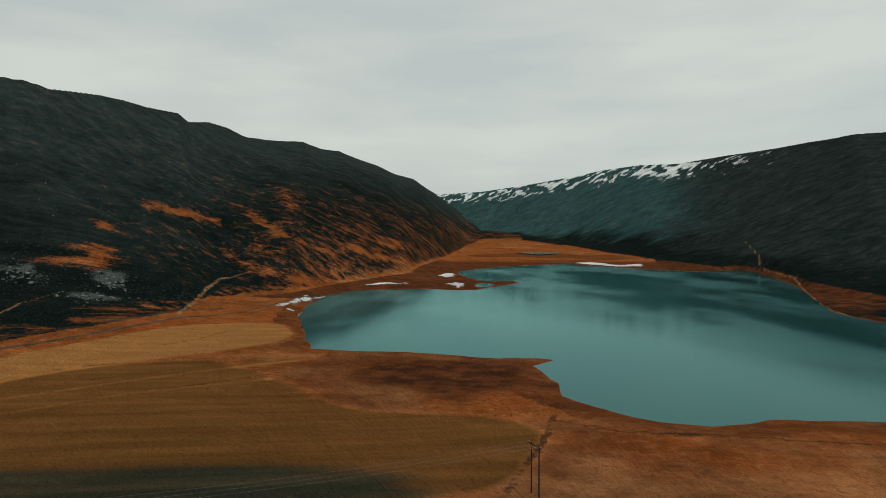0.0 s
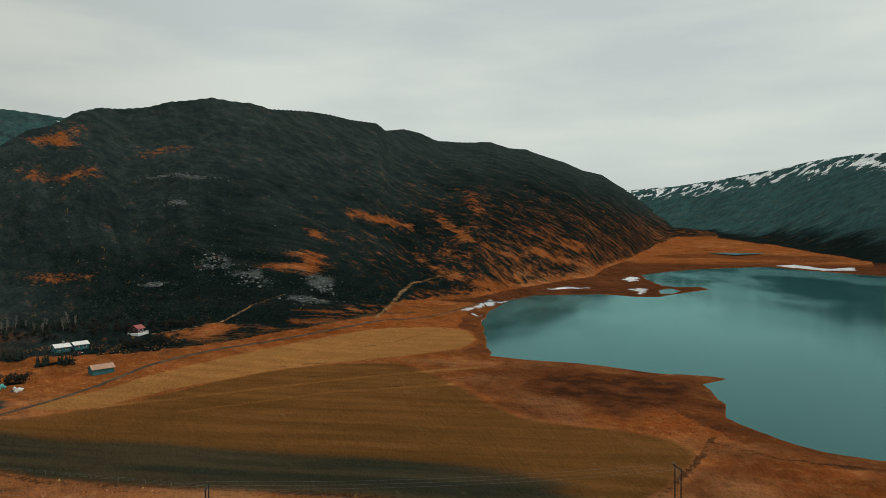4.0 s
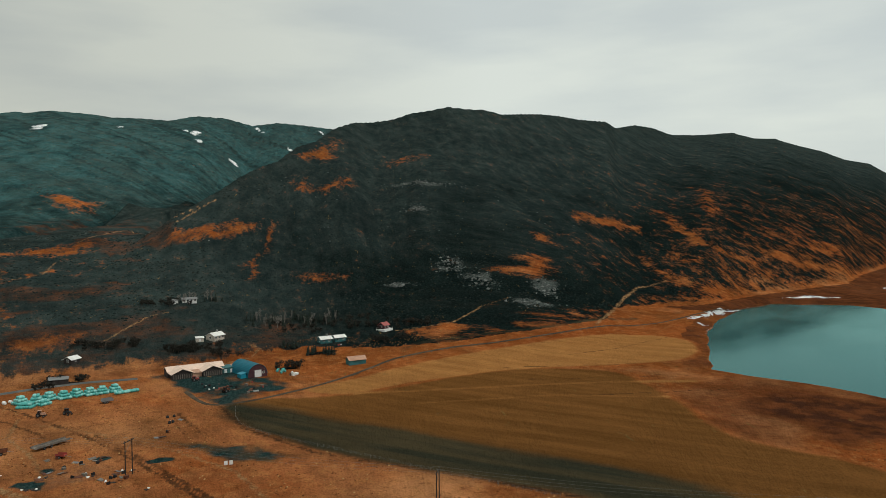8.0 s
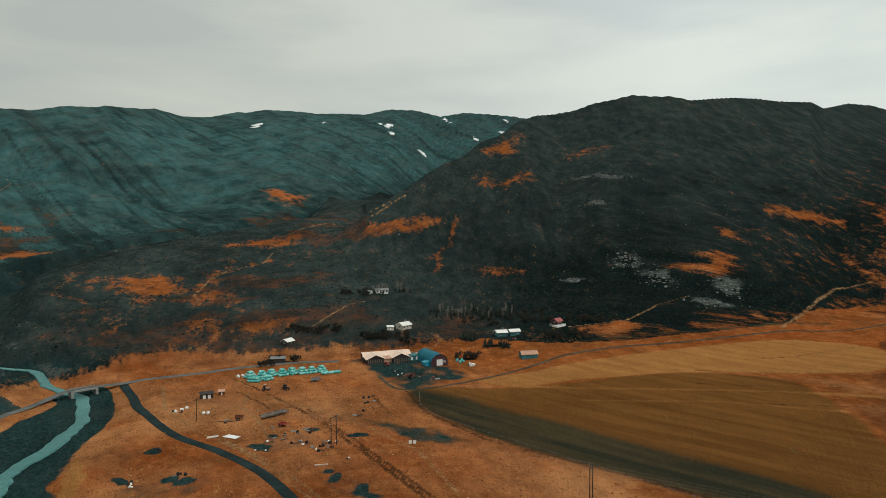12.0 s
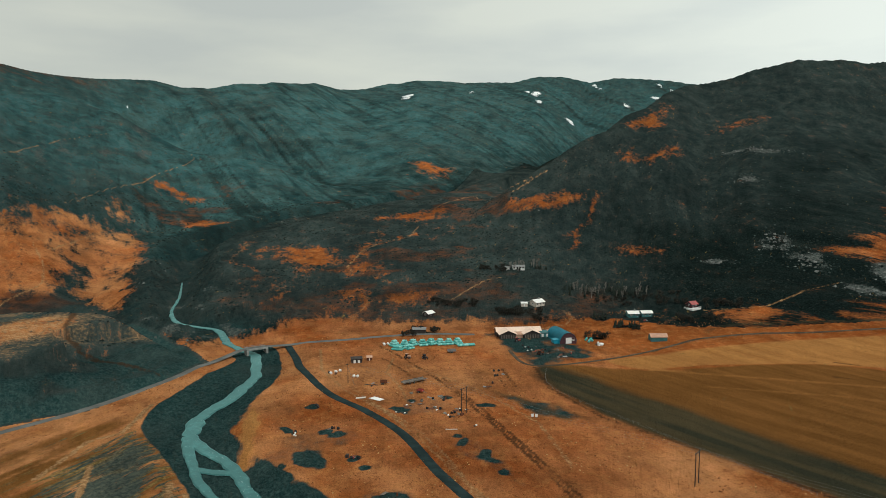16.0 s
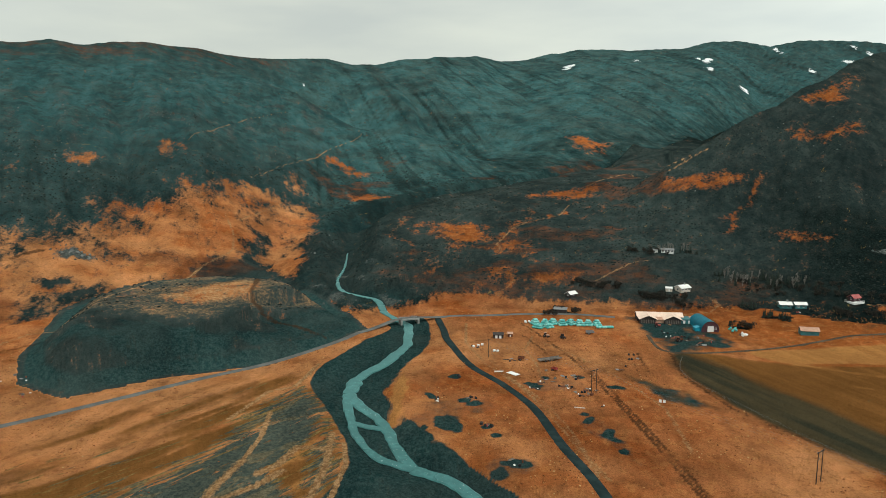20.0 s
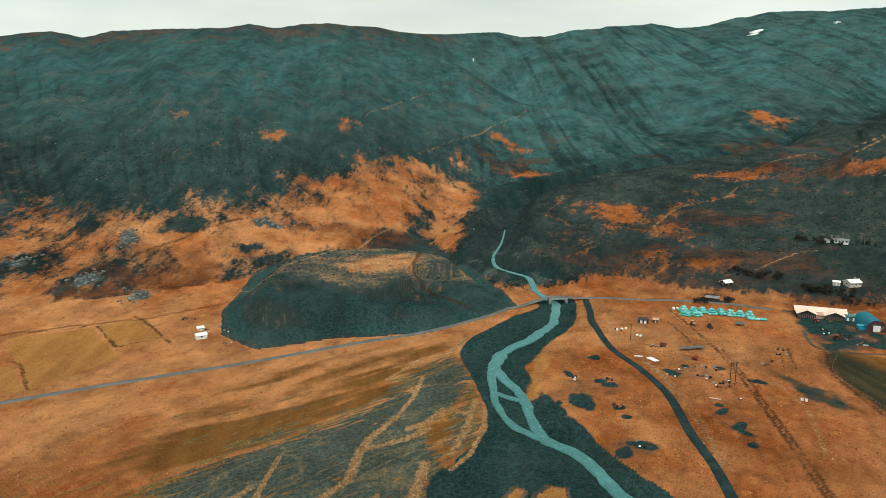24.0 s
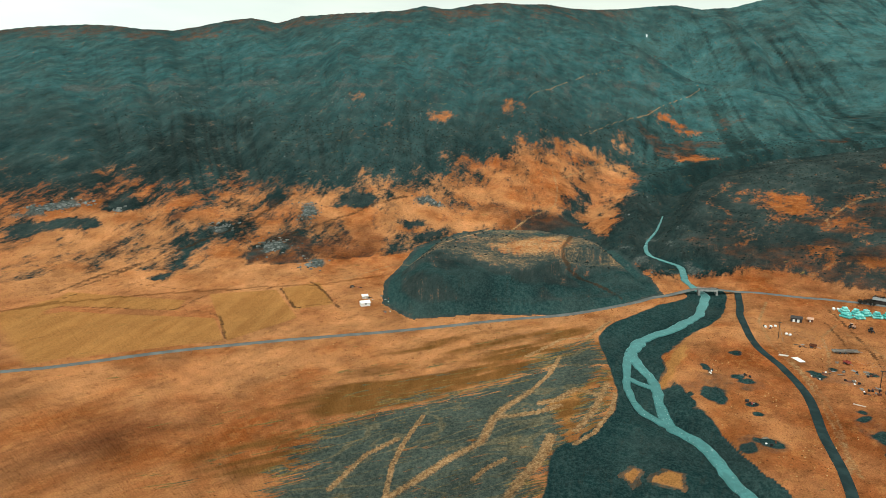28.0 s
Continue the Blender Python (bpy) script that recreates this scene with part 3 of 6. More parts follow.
PATHS = [([(-603, 391), (-610, 418), (-619, 453)], 4.0), ([(-354, 171), (-368, 192), (-382, 216), (-381, 230)], 2.0), ([(534, 1229), (459, 982), (415, 818), (355, 680), (288, 523), (280, 482)], 3.2), ([(-226, 46), (-192, 47), (-164, 49), (-140, 47), (-119, 43), (-100, 38)], 1.3), ([(-250, 84), (-206, 94), (-176, 95), (-147, 94), (-110, 80)], 1.5), ([(-262, 84), (-240, 70), (-214, 66), (-190, 58)], 1.4), ([(-733, -66), (-785, -35), (-858, 5), (-941, 45), (-998, 87), (-1043, 114), (-1080, 114)], 2.2),
         ([(-166, 432), (-175, 484), (-189, 555), (-196, 610), (-183, 662)], 4.0), 
         ([(-666, 323), (-716, 383), (-741, 426), (-615, 393), (-619, 431)], 3.0), ([(-450, 135), (-466, 137), (-516, 170), (-534, 191), (-550, 234), (-590, 264)], 2.4),
         ([(-258, 314), (-243, 360), (-254, 416), (-252, 458)], 2.4), ([(-262, 172), (-279, 185), (-280, 213), (-288, 226), (-302, 229)], 3.0),
         ([(-299, -211), (-338, -188), (-347, -158), (-397, -131), (-484, -102), (-517, -81), (-557, -81), (-600, -89)], 2.4), ([(-779, -132), (-876, -102), (-980, -65), (-1065, -4)], 2.0),
         ([(-592, -76), (-640, -53), (-685, -27)], 2.4), ([(-298, 56), (-262, 44), (-224, 42), (-190, 46), (-160, 46), (-128, 43), (-98, 41)], 1.6)]
DITCHES = [([(-285, -30), (-318, -62), (-352, -68), (-400, -62)], 5.0), ([(-213, 140), (-182, 126), (-143, 122), (-111, 128), (-62, 135), (-10, 140)], 2.2), ([(-219, 87), (-180, 82), (-147, 76), (-115, 70), (-88, 65), (-50, 57)], 1.5), ([(-218, 89.5), (-180, 84.5), (-147, 78.5), (-115, 72.5), (-88, 67.5), (-50, 59.5)], 1.1), ([(-265, 79), (-239, 79), (-214, 77)], 1.6), ([(-204, 113), (-184, 105)], 1.6),
           ([(-290, 88), (-262, 88), (-242, 88), (-220, 87)], 1.5), ([(-217, 123), (-199, 116), (-183, 110)], 1.6), ([(34, 210), (27, 184), (18, 160), (8, 130)], 2.0),
           ([(-207, -367), (-235, -362), (-254, -352), (-253, -302)], 1.2), ([(-200, -392), (-206, -359), (-217, -288), (-254, -283), (-270, -245), (-235, -220), (-250, -201)], 1.5),
           ([(-154, -349), (-160, -331), (-178, -331)], 1.3), ([(-215, -264), (-211, -255), (-178, -234)], 1.4), ([(-286, -230), (-270, -215), (-240, -194)], 2.0),
           ([(-142, 332), (-127, 362), (-112, 427)], 1.3), ([(-156, 279), (-119, 310), (-82, 343)], 1.2), ([(-133, 259), (-101, 286), (-70, 309)], 1.0), ([(-103, 240), (-68, 271), (-35, 301)], 1.2), ([(34, 204), (50, 193), (80, 189), (116, 180), (200, 150)], 1.8)]
RILLS = [([(-40, -120), (-71, -103), (-85, -96), (-98, -87), (-119, -85), (-130, -81), (-146, -73)], 2.1), ([(-119, -85), (-122, -77), (-127, -68), (-135, -60)], 2.0), ([(-108, -62), (-94, -64), (-73, -71), (-50, -78)], 2.6),
         ([(-162, -40), (-133, -46), (-113, -53)], 1.6), ([(-147, -44), (-152, -54), (-140, -61), (-135, -68)], 2.0), ([(-94, -118), (-81, -126), (-57, -131)], 1.2), ([(-72, -86), (-80, -83), (-88, -77)], 1.1),
         ([(-57, -112), (-76, -115), (-91, -115), (-114, -113)], 1.0), ([(-103, -53), (-113, -46), (-133, -39), (-153, -37)], 1.0), ([(-244, -37), (-217, -50), (-214, -62), (-186, -78)], 1.0), ([(-146, -73), (-166, -66), (-190, -62)], 1.0)]
SANDS = [[(-164, -19), (-208, -8), (-235, 5), (-201, -1), (-165, -13)], [(-82, -38), (-90, -34), (-87, -30), (-77, -34)], [(-81, -29), (-91, -23), (-89, -17), (-78, -18)]]
HOLLOWS = [[(-401, -132), (-425, -128), (-425, -113), (-407, -100), (-392, -109), (-391, -125)], [(-400, -96), (-406, -90), (-397, -84), (-386, -88)]]
VERGE = [(-222, 279), (-222, 302), (-208, 339), (-191, 380), (-175, 436), (-156, 487)]
SPIT = [(-136, -67), (-143, -58), (-153, -53), (-164, -44), (-136, -52), (-116, -53), (-103, -52), (-111, -57), (-127, -61)]


def lines(x, y, rows, soft=0.7):
    out = np.zeros_like(x)
    for pts, w in rows:
        d = near_line(x, y, pts, 30)[0]
        out = np.maximum(out, np.where(d < 29, edge(w / 2 - d, soft + 0.4 * w), 0))
    return out


def patches(x, y, rows, hard=1.0):
    out = np.zeros_like(x)
    for cx, cy, a, b, turn in rows:
        reach = 2.1 * max(a, b)
        near = (np.abs(x - cx) < reach) & (np.abs(y - cy) < reach)
        out[near] = np.maximum(out[near], ellipse(x[near], y[near], cx, cy, a, b, turn))
    return out


def areas(x, y, rows, width):
    """The share of each point that lies within any of the outlines."""
    out = np.zeros_like(x)
    for pts in rows:
        d = signed(x, y, pts, 45)
        out = np.maximum(out, np.where(d > -44, edge(d, width), 0))
    return out


def rounded(pts, times=2):
    """The outline with its corners cut."""
    for _ in range(times):
        q = []
        for k in range(len(pts)):
            (ax, ay), (bx, by) = pts[k], pts[(k + 1) % len(pts)]
            q += [(0.75 * ax + 0.25 * bx, 0.75 * ay + 0.25 * by), (0.25 * ax + 0.75 * bx, 0.25 * ay + 0.75 * by)]
        pts = q
    return pts


def covers(x, y, z, k):
    """The leanings of each ground cover at every point; the material breaks them up."""
    az, r, run, s1, s2, s3 = k["az"], k["r"], k["run"], np.clip(k["s1"], 0, 1), np.clip(k["s2"], 0, 1), np.clip(k["s3"], 0, 1)
    n1, n2, n3, n4, n5 = fbm(x, y, 90, 4, 2.0), fbm(x, y, 34, 4, 6.5), fbm(x, y, 260, 3, 11.0), fbm(x, y, 11, 3, 9.9), fbm(x, y, 5.0, 3, 61.0)
    on1 = (k["h1"] >= k["h3"]) & (k["h1"] >= k["h2"]) & (k["s1"] > 0)
    on2 = (k["h2"] > k["h1"]) & (k["h2"] > k["h3"]) & (k["s2"] > 0)
    on3 = ~on1 & ~on2 & (k["s3"] > 0) & (az > 40)
    west = step01(43, 50, az) * (1 - step01(84, 90, az))
    level = 1 - step01(1.4, 6.0, z + 5 * (n1 - 0.5) + 4 * (n2 - 0.5))
    # rust grass: how much of it each slope bears
    grassy = step01(32, 8, az) * step01(230, 4, z)
    rust1 = 0.04 + 0.32 * grassy ** 0.8 + 0.25 * (n1 - 0.5) + step01(12, 4, z) * 0.3 * step01(42, 30, az)
    apron = 0.0 + 0.16 * step01(0.48, 0.68, n1) * step01(110, 10, z) + 0.25 * (n2 - 0.5) + 0.18 * step01(14, 3, z)
    slip = fbm((x * 0.55 - y * 0.83) / 14, (x * 0.83 + y * 0.55) / 80, 1.0, 4, 19.0)
    top3 = table([(84, 30), (90, 70), (95, 60), (101, 48), (111, 41), (140, 40)], az)
    low3 = step01(24, -20, z - top3 + 34 * (n1 - 0.5) + 26 * (slip - 0.5)) * step01(82, 89, az)
    patchy = fbm(x, y, 60, 4, 71.0)
    rust3 = 0.03 + 0.66 * low3 + 0.5 * (n2 - 0.5) * (0.35 + low3) + 0.7 * (slip - 0.5) * low3 - 0.12 * step01(0.5, 0.68, patchy) * low3
    rust2 = 0.1 * step01(-18, -10, az) - 0.25 * step01(-13, -18, az) + 0.5 * step01(16, 2, z) * step01(-13, -5, az)
    rust = np.where(on1, rust1, np.where(on2, rust2, np.where(on3, rust3, 1.5 - west * (1.5 - apron) * (1 - level))))
    rust = np.where((az < -13) & (az > -120) & (r > 330) & (k["lake"] < -1), np.minimum(rust, -0.1), rust)
    rust = np.maximum(rust, np.where((az > -14) & ~on2, 1.5 * level, 0))
    loose = 0.4 + r / 900
    sx, sy = x + 14 * loose * (fbm(x, y, 22, 3, 81.0) - 0.5), y + 14 * loose * (fbm(x, y, 22, 3, 83.0) - 0.5)
    spots = areas(sx, sy, RUST_SPOTS, 5 + 6 * loose)
    rust = np.maximum(rust, (0.08 + 0.60 * spots + 0.35 * (n4 - 0.5)) * (spots > 0.05))
    rust = np.maximum(rust, 0.62 * lines(sx, sy, [(SEAM, 7.0)] + [(p, 4.0) for p in TRAILS], 4.0))
    bare, dull = areas(sx, sy, GREY_SPOTS, 4.0), areas(sx, sy, BROWN_SPOTS, 12.0)
    rust = rust * (1 - 0.9 * bare) * (1 - 0.45 * dull)
    scrub = step01(0.4, 0.7, patches(x, y, SCRUB) + 0.5 * (n4 - 0.5))
    rust = rust * (1 - 0.97 * scrub)
    # what lies between the rust: heath, and on the long ridge and across the lake scree whose grey-green holds
    # distance haze
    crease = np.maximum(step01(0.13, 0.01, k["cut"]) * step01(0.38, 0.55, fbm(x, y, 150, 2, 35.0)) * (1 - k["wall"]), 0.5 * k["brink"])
    hazy_scree = np.where(on3, np.clip(0.44 + 0.56 * step01(30, 140, z + 50 * (n1 - 0.5)), 0, 1) - 0.2 * crease - 0.2 * step01(0.5, 0.7, fbm(x, y, 120, 3, 37.0)), 0)
    hazy_scree = hazy_scree + np.where(on3, step01(92, 80, az) * (np.clip(0.52 + 0.4 * step01(0.0, 0.35, s3), 0, 1) - 0.5 * crease - 0.06 * step01(74, 60, az) * step01(0.8, 0.3, s3) - hazy_scree), 0)
    hazy_scree = np.where(on2, step01(0.05, 0.45, s2 + 0.25 * (n1 - 0.5)) * (0.05 + 0.95 * step01(-24, -12, az)), hazy_scree)
    # relief shade as colour: creases, ribs, low slopes and the ridge's far end
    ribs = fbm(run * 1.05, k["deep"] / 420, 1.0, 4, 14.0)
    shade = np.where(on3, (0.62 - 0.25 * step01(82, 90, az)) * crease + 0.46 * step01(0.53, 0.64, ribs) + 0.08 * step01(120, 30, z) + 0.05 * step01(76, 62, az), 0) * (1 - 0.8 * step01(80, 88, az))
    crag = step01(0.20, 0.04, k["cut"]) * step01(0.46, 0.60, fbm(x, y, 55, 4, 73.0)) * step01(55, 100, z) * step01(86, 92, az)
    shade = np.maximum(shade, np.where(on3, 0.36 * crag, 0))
    tan = np.where(on1, step01(-0.15, 0.8, s1 + 0.5 * (n1 - 0.5)) * 0.72, 0)
    tan = np.maximum(tan, np.where(on3, 0, step01(34, 58, az) * (1 - step01(84, 90, az)) * (1 - level) * (0.62 + 0.5 * n1) * step01(190, 50, z)))
    tan = np.where(on2, 0.62 * step01(-10, -20, az) * step01(0.0, 0.2, s2), tan * (1 - crag))
    tan = np.maximum(tan, np.where(on3, 0.45 * step01(0.6, 1.0, s3 + 0.5 * (n1 - 0.5)) + 0.5 * step01(200, 90, z + 60 * (n1 - 0.5)) * step01(80, 88, az), 0))
    tan = np.maximum(tan, np.where(on3, 0.40 * step01(0.50, 0.68, n3 + 0.3 * (n1 - 0.5)) * step01(60, 150, z), 0))
    # light and shade of the spurs put into the cover: pale along their backs, dark in the hollows behind them
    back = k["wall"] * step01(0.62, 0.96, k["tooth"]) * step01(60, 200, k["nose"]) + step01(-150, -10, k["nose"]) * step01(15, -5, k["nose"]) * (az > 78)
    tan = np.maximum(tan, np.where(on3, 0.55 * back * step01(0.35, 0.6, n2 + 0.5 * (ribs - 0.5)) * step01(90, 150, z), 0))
    hazy_scree = hazy_scree - np.where(on3, 0.22 * k["wall"] * step01(0.02, 0.06, k["tooth"]) * step01(0.45, 0.1, k["tooth"]) * step01(0.95, 0.75, s3) * step01(0.02, 0.3, s3), 0)
    hazy_scree = hazy_scree - np.where(on3, 0.15 * step01(0, 20, k["nose"]) * step01(260, 60, k["nose"]) * step01(0.85, 0.6, s3) * step01(0.02, 0.3, s3), 0)
    # gravel
    ragged = 5 * (n2 - 0.5) + 4 * (n4 - 0.5) + 2 * (n5 - 0.5)
    gravel = edge(signed(x, y, rounded(GRAVEL)) + 2 + 0.55 * ragged, 2.0)
    gravel = np.maximum(gravel, edge(10 + ragged - near_line(x, y, RIVER_LOW, 40)[0], 2.0))
    islet = (patches(x, y, [(-213, -4, 9, 18, 81), (-180, -6, 5, 10, 70), (-150, -3, 4, 12, 75)]))
    gravel = gravel * (1 - 0.7 * islet * step01(0.35, 0.55, n4))
    fan = np.clip(0.5 + signed(x, y, rounded(DELTA), 60) / 20, 0, 1) * 0.62 + np.clip(0.5 + signed(x, y, rounded(FAN), 60) / 50, 0, 1) * 0.24
    gravel = np.maximum(gravel, np.clip(0.75 * patches(x + 6 * (n2 - 0.5), y, SILTS) + 0.5 * (n4 - 0.5), 0, 0.45))
    mound = k["mound"]
    crown = areas(x + 8 * (n4 - 0.5), y + 8 * (n2 - 0.5), [CROWN], 7)
    face = areas(x + 10 * (n2 - 0.5), y + 10 * (n4 - 0.5), [FACE], 11)
    gravel = np.maximum(gravel, face * (0.68 + 0.5 * (n2 - 0.5) + 0.5 * (slip - 0.5)) * (1 - 0.5 * step01(0.5, 0.62, slip) * step01(20, 30, mound)))
    gravel = np.maximum(gravel, 0.8 * areas(x + 10 * (n2 - 0.5), y + 10 * (n4 - 0.5), HOLLOWS, 4))
    gravel = np.maximum(gravel, 0.72 * edge(mound + 2 + 0.5 * ragged, 3) * step01(14, 5, mound))
    rust = np.where(mound > -4, np.minimum(rust, 0.10 + 0.2 * (n4 - 0.5)) + 0.50 * crown, rust)
    tan = np.where(mound > -4, 0.95, tan)
    behind = edge(signed(x, y, rounded(NECK)) + 2 * ragged, 8)
    rust, tan, gravel = rust * (1 - 0.85 * behind), np.maximum(tan, 0.9 * behind), np.maximum(gravel, 0.45 * behind)
    tan, gravel = np.maximum(tan, bare), np.maximum(gravel, 0.42 * bare)
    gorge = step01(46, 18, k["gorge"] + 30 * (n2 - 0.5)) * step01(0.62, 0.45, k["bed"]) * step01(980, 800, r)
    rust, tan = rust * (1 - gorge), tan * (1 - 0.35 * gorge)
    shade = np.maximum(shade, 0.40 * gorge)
    hazy_scree = np.maximum(hazy_scree, 0.5 * gorge)
    gravel = np.maximum(gravel, edge(signed(x, y, rounded(YARD)) + ragged * 2.2, 9) * (0.36 + 0.6 * n4))
    wx, wy = 9 * (fbm(x, y, 12, 3, 85.0) - 0.5), 9 * (fbm(x, y, 12, 3, 87.0) - 0.5)
    gravel = np.maximum(gravel, np.clip(1.25 * patches(x + wx, y + wy, [(-222, -2, 6, 19, 77), (-210, -6, 5, 9, 60)]) + 0.5 * (n4 - 0.5), 0, 0.75))
    stains = patches(x + wx, y + wy, STAINS)
    gravel = np.maximum(gravel, np.clip(0.5 + 1.6 * (stains - 0.55) + 1.0 * (n4 - 0.5) + 0.8 * (n5 - 0.5), 0, 0.8) * (stains > 0.1))
    # fields
    straw, olive = edge(signed(x, y, rounded(GOLD)) + ragged * 0.5, 5), edge(signed(x, y, rounded(OLIVE)) + ragged * 0.5, 5)
    dusk = edge(signed(x, y, rounded(BAND)) + 2 + ragged * 0.9, 9) * (0.85 + 0.6 * (fbm((x + 0.1 * y) / 40, (y - 0.1 * x) / 5, 1.0, 3, 8.0) - 0.3))
    wash = fbm((x * 0.8 + y * 0.6) / 6 + 2 * n1, (x * 0.6 - y * 0.8) / 45, 1.0, 4, 7.3)
    olive = np.maximum(olive, edge(signed(x, y, rounded(FAN)) + 8 + 2 * ragged, 26) * (0.52 + 1.5 * (wash - 0.5)))
    straw = np.maximum(straw, lines(x, y, STRIPES, 2.0) * 0.9)
    olive = olive * (1 - 0.6 * lines(x, y, STRIPES, 2.0))
    sand = areas(x + 4 * (n4 - 0.5), y + 4 * (n5 - 0.5), [SPIT] + SANDS, 3)
    straw, gravel, fan = np.maximum(straw, 0.85 * sand), gravel * (1 - 0.9 * sand), fan * (1 - 0.8 * sand)
    for f in FIELDS:
        straw = np.maximum(straw, edge(signed(x, y, f), 1.5))
    green = edge(signed(x, y, rounded(GREEN)) + ragged * 1.6, 4)
    dusk = np.maximum(dusk, np.maximum(green * 0.6, 0.75 * lines(x, y, [(VERGE, 6.0)], 2.0) * (0.6 + 0.6 * n4)))
    gravel = np.maximum(gravel, green * (0.2 + 0.6 * n4))
    marsh = np.maximum(edge(signed(x, y, rounded(MARSH)) + 3.0 * ragged - 4, 15), np.where((k["lake"] > -16) & (k["lake"] < 0), 0.05 + 0.5 * n2 + 0.5 * n4, 0))
    marsh = np.maximum(marsh, 0.55 * step01(0.52, 0.66, n3) * (np.abs(z) < 3)) * (1 - np.clip(olive + straw, 0, 1))
    marsh = np.maximum(marsh, 0.66 * patches(x, y, [(-70, -225, 24, 40, 60), (60, 120, 50, 40, 0)]))
    marsh = np.maximum(marsh, np.where((y > 560) & (z < 4) & (z > -1), 0.7, 0) * step01(1500, 1250, y))
    marsh = np.maximum(marsh, west * step01(0.8, 3.0, z) * step01(26, 6, z) * (0.12 + 0.6 * n2) * (mound < -4) * (1 - gorge))
    marsh = np.maximum(marsh, 0.47 * west * step01(5, 14, z) * step01(110, 70, z) * step01(0.50, 0.66, fbm(x, y, 48, 4, 107.0)) * step01(50, 56, az) * (mound < -4) * (1 - gorge))
    marsh = np.maximum(marsh, np.where(on3, 0.52 * step01(0.48, 0.70, patchy) * low3 + 0.22 * dull, 0) * (1 - crown))
    marsh = np.maximum(marsh, np.where(on3, 0.46 * step01(0.78, 1.0, s3 + 0.35 * (n2 - 0.5)) * step01(82, 90, az), 0))
    # rock, snow, shore ice
    rocky = fbm(run * 1.2, k["deep"] / 60, 1.0, 4, 15.0)
    stone = patches(x, y, ROCKS) * 1.0 * step01(0.3, 0.55, n4)
    stone = np.maximum(stone, np.where(on3 & (az > 84), 0.45 * step01(0.5, 0.68, rocky) * step01(70, 120, z) * step01(0.95, 0.6, s3), 0))
    ledge = np.exp(-((z - 128 - 60 * (n3 - 0.5)) / 7) ** 2) + np.exp(-((z - 172 - 60 * (n3 - 0.5)) / 6) ** 2)
    stone = np.maximum(stone, np.where(on3 & (az > 84), 0.55 * ledge * step01(0.42, 0.6, n2), 0))
    stone = np.maximum(stone, gorge * step01(0.5, 0.7, n4) * step01(0.4, 0.6, n2) * 0.6)
    drift = fbm(az * 2.4 + 0.05 * z, z / 16, 1.0, 4, 2.7)
    snow = np.where(on2, (0.05 + 0.68 * step01(0.45, 0.68, drift + 0.08 * step01(0.7, 1.0, s2))) * step01(0.66, 0.92, s2) * step01(-30, -16, az), 0)
    snow = np.maximum(snow, 0.95 * patches(x + 26 * (fbm(x, y, 45, 3, 89.0) - 0.5), y + 26 * (fbm(x, y, 45, 3, 99.0) - 0.5), SNOW))
    snow = np.maximum(snow, np.where(k["lake"] < 1, 0.66 * areas(x + 9 * (n4 - 0.5), y + 16 * (n2 - 0.5), SHORE_ICE, 5.0), 0))
    path = np.maximum(lines(x, y, [(p, 0.62 * w) for p, w in PATHS], 0.5) * 0.66, np.maximum(lines(x, y, RILLS, 0.7) * 0.95, lines(sx, sy, [(p, 1.6) for p in TRAILS], 1.0) * 0.5)) * (0.75 + 0.5 * n4)
    path = np.maximum(path, np.where(mound > 8, (0.35 + 0.16 * crown + 0.35 * (n4 - 0.5)) * (1 - face), 0))
    ditch = lines(x, y, [(p, 0.6 * w) for p, w in DITCHES] + [(p, 3.0) for p in DARK_LINES]) * (0.4 + 0.75 * n4)
    # fine unevenness of growth: streaks down the slopes, hummocks, drag lines on the plain
    slope_run = fbm(run * 1.6 + 0.3 * n2, k["deep"] / 110, 1.0, 4, 41.0)
    lump = np.abs(fbm(x, y, 8.0, 4, 43.0) - 0.5) * 2
    drag = fbm((x * 0.35 + y * 0.94) / 3.0 + 6 * n1, (x * 0.94 - y * 0.35) / 20, 1.0, 4, 47.0)
    up = step01(4, 30, z)
    tone = 0.5 + up * 0.3 * (slope_run - 0.5) + (1 - up) * 0.25 * (drag - 0.5) + 0.2 * (lump - 0.3) + 0.35 * (n4 - 0.5) + 0.3 * (n2 - 0.5)
    tone = tone + (mound > -4) * (0.5 * (fbm(x, y, 24, 3, 95.0) - 0.5) + 0.42 * (1 - face))
    tone = tone + (0.12 + 0.9 * (fbm(x, y, 38, 4, 105.0) - 0.5)) * west * step01(5, 14, z) * step01(50, 58, az) * (1 - gorge)
    tone = np.where(straw + olive > 0.7, 0.5 + 0.4 * (tone - 0.5), tone)
    warm = 0.60 - up * (0.48 - 0.46 * step01(82, 92, az)) + 0.9 * (fbm(x, y, 18, 5, 51.0) - 0.5) + 0.8 * (fbm(x, y, 120, 3, 53.0) - 0.5)
    warm = warm - 0.35 * step01(110, 210, y) * (1 - up)
    warm = warm + 0.4 * step01(0.3, 0.7, spots) * step01(82, 88, az)
    return (shade, gravel, straw, hazy_scree), (marsh, snow, stone, olive), (dusk, tan, path, ditch), (np.clip(tone, 0, 1), np.clip(warm, 0, 1), rust, fan), (run * 16, k["deep"], z, 0 * x)


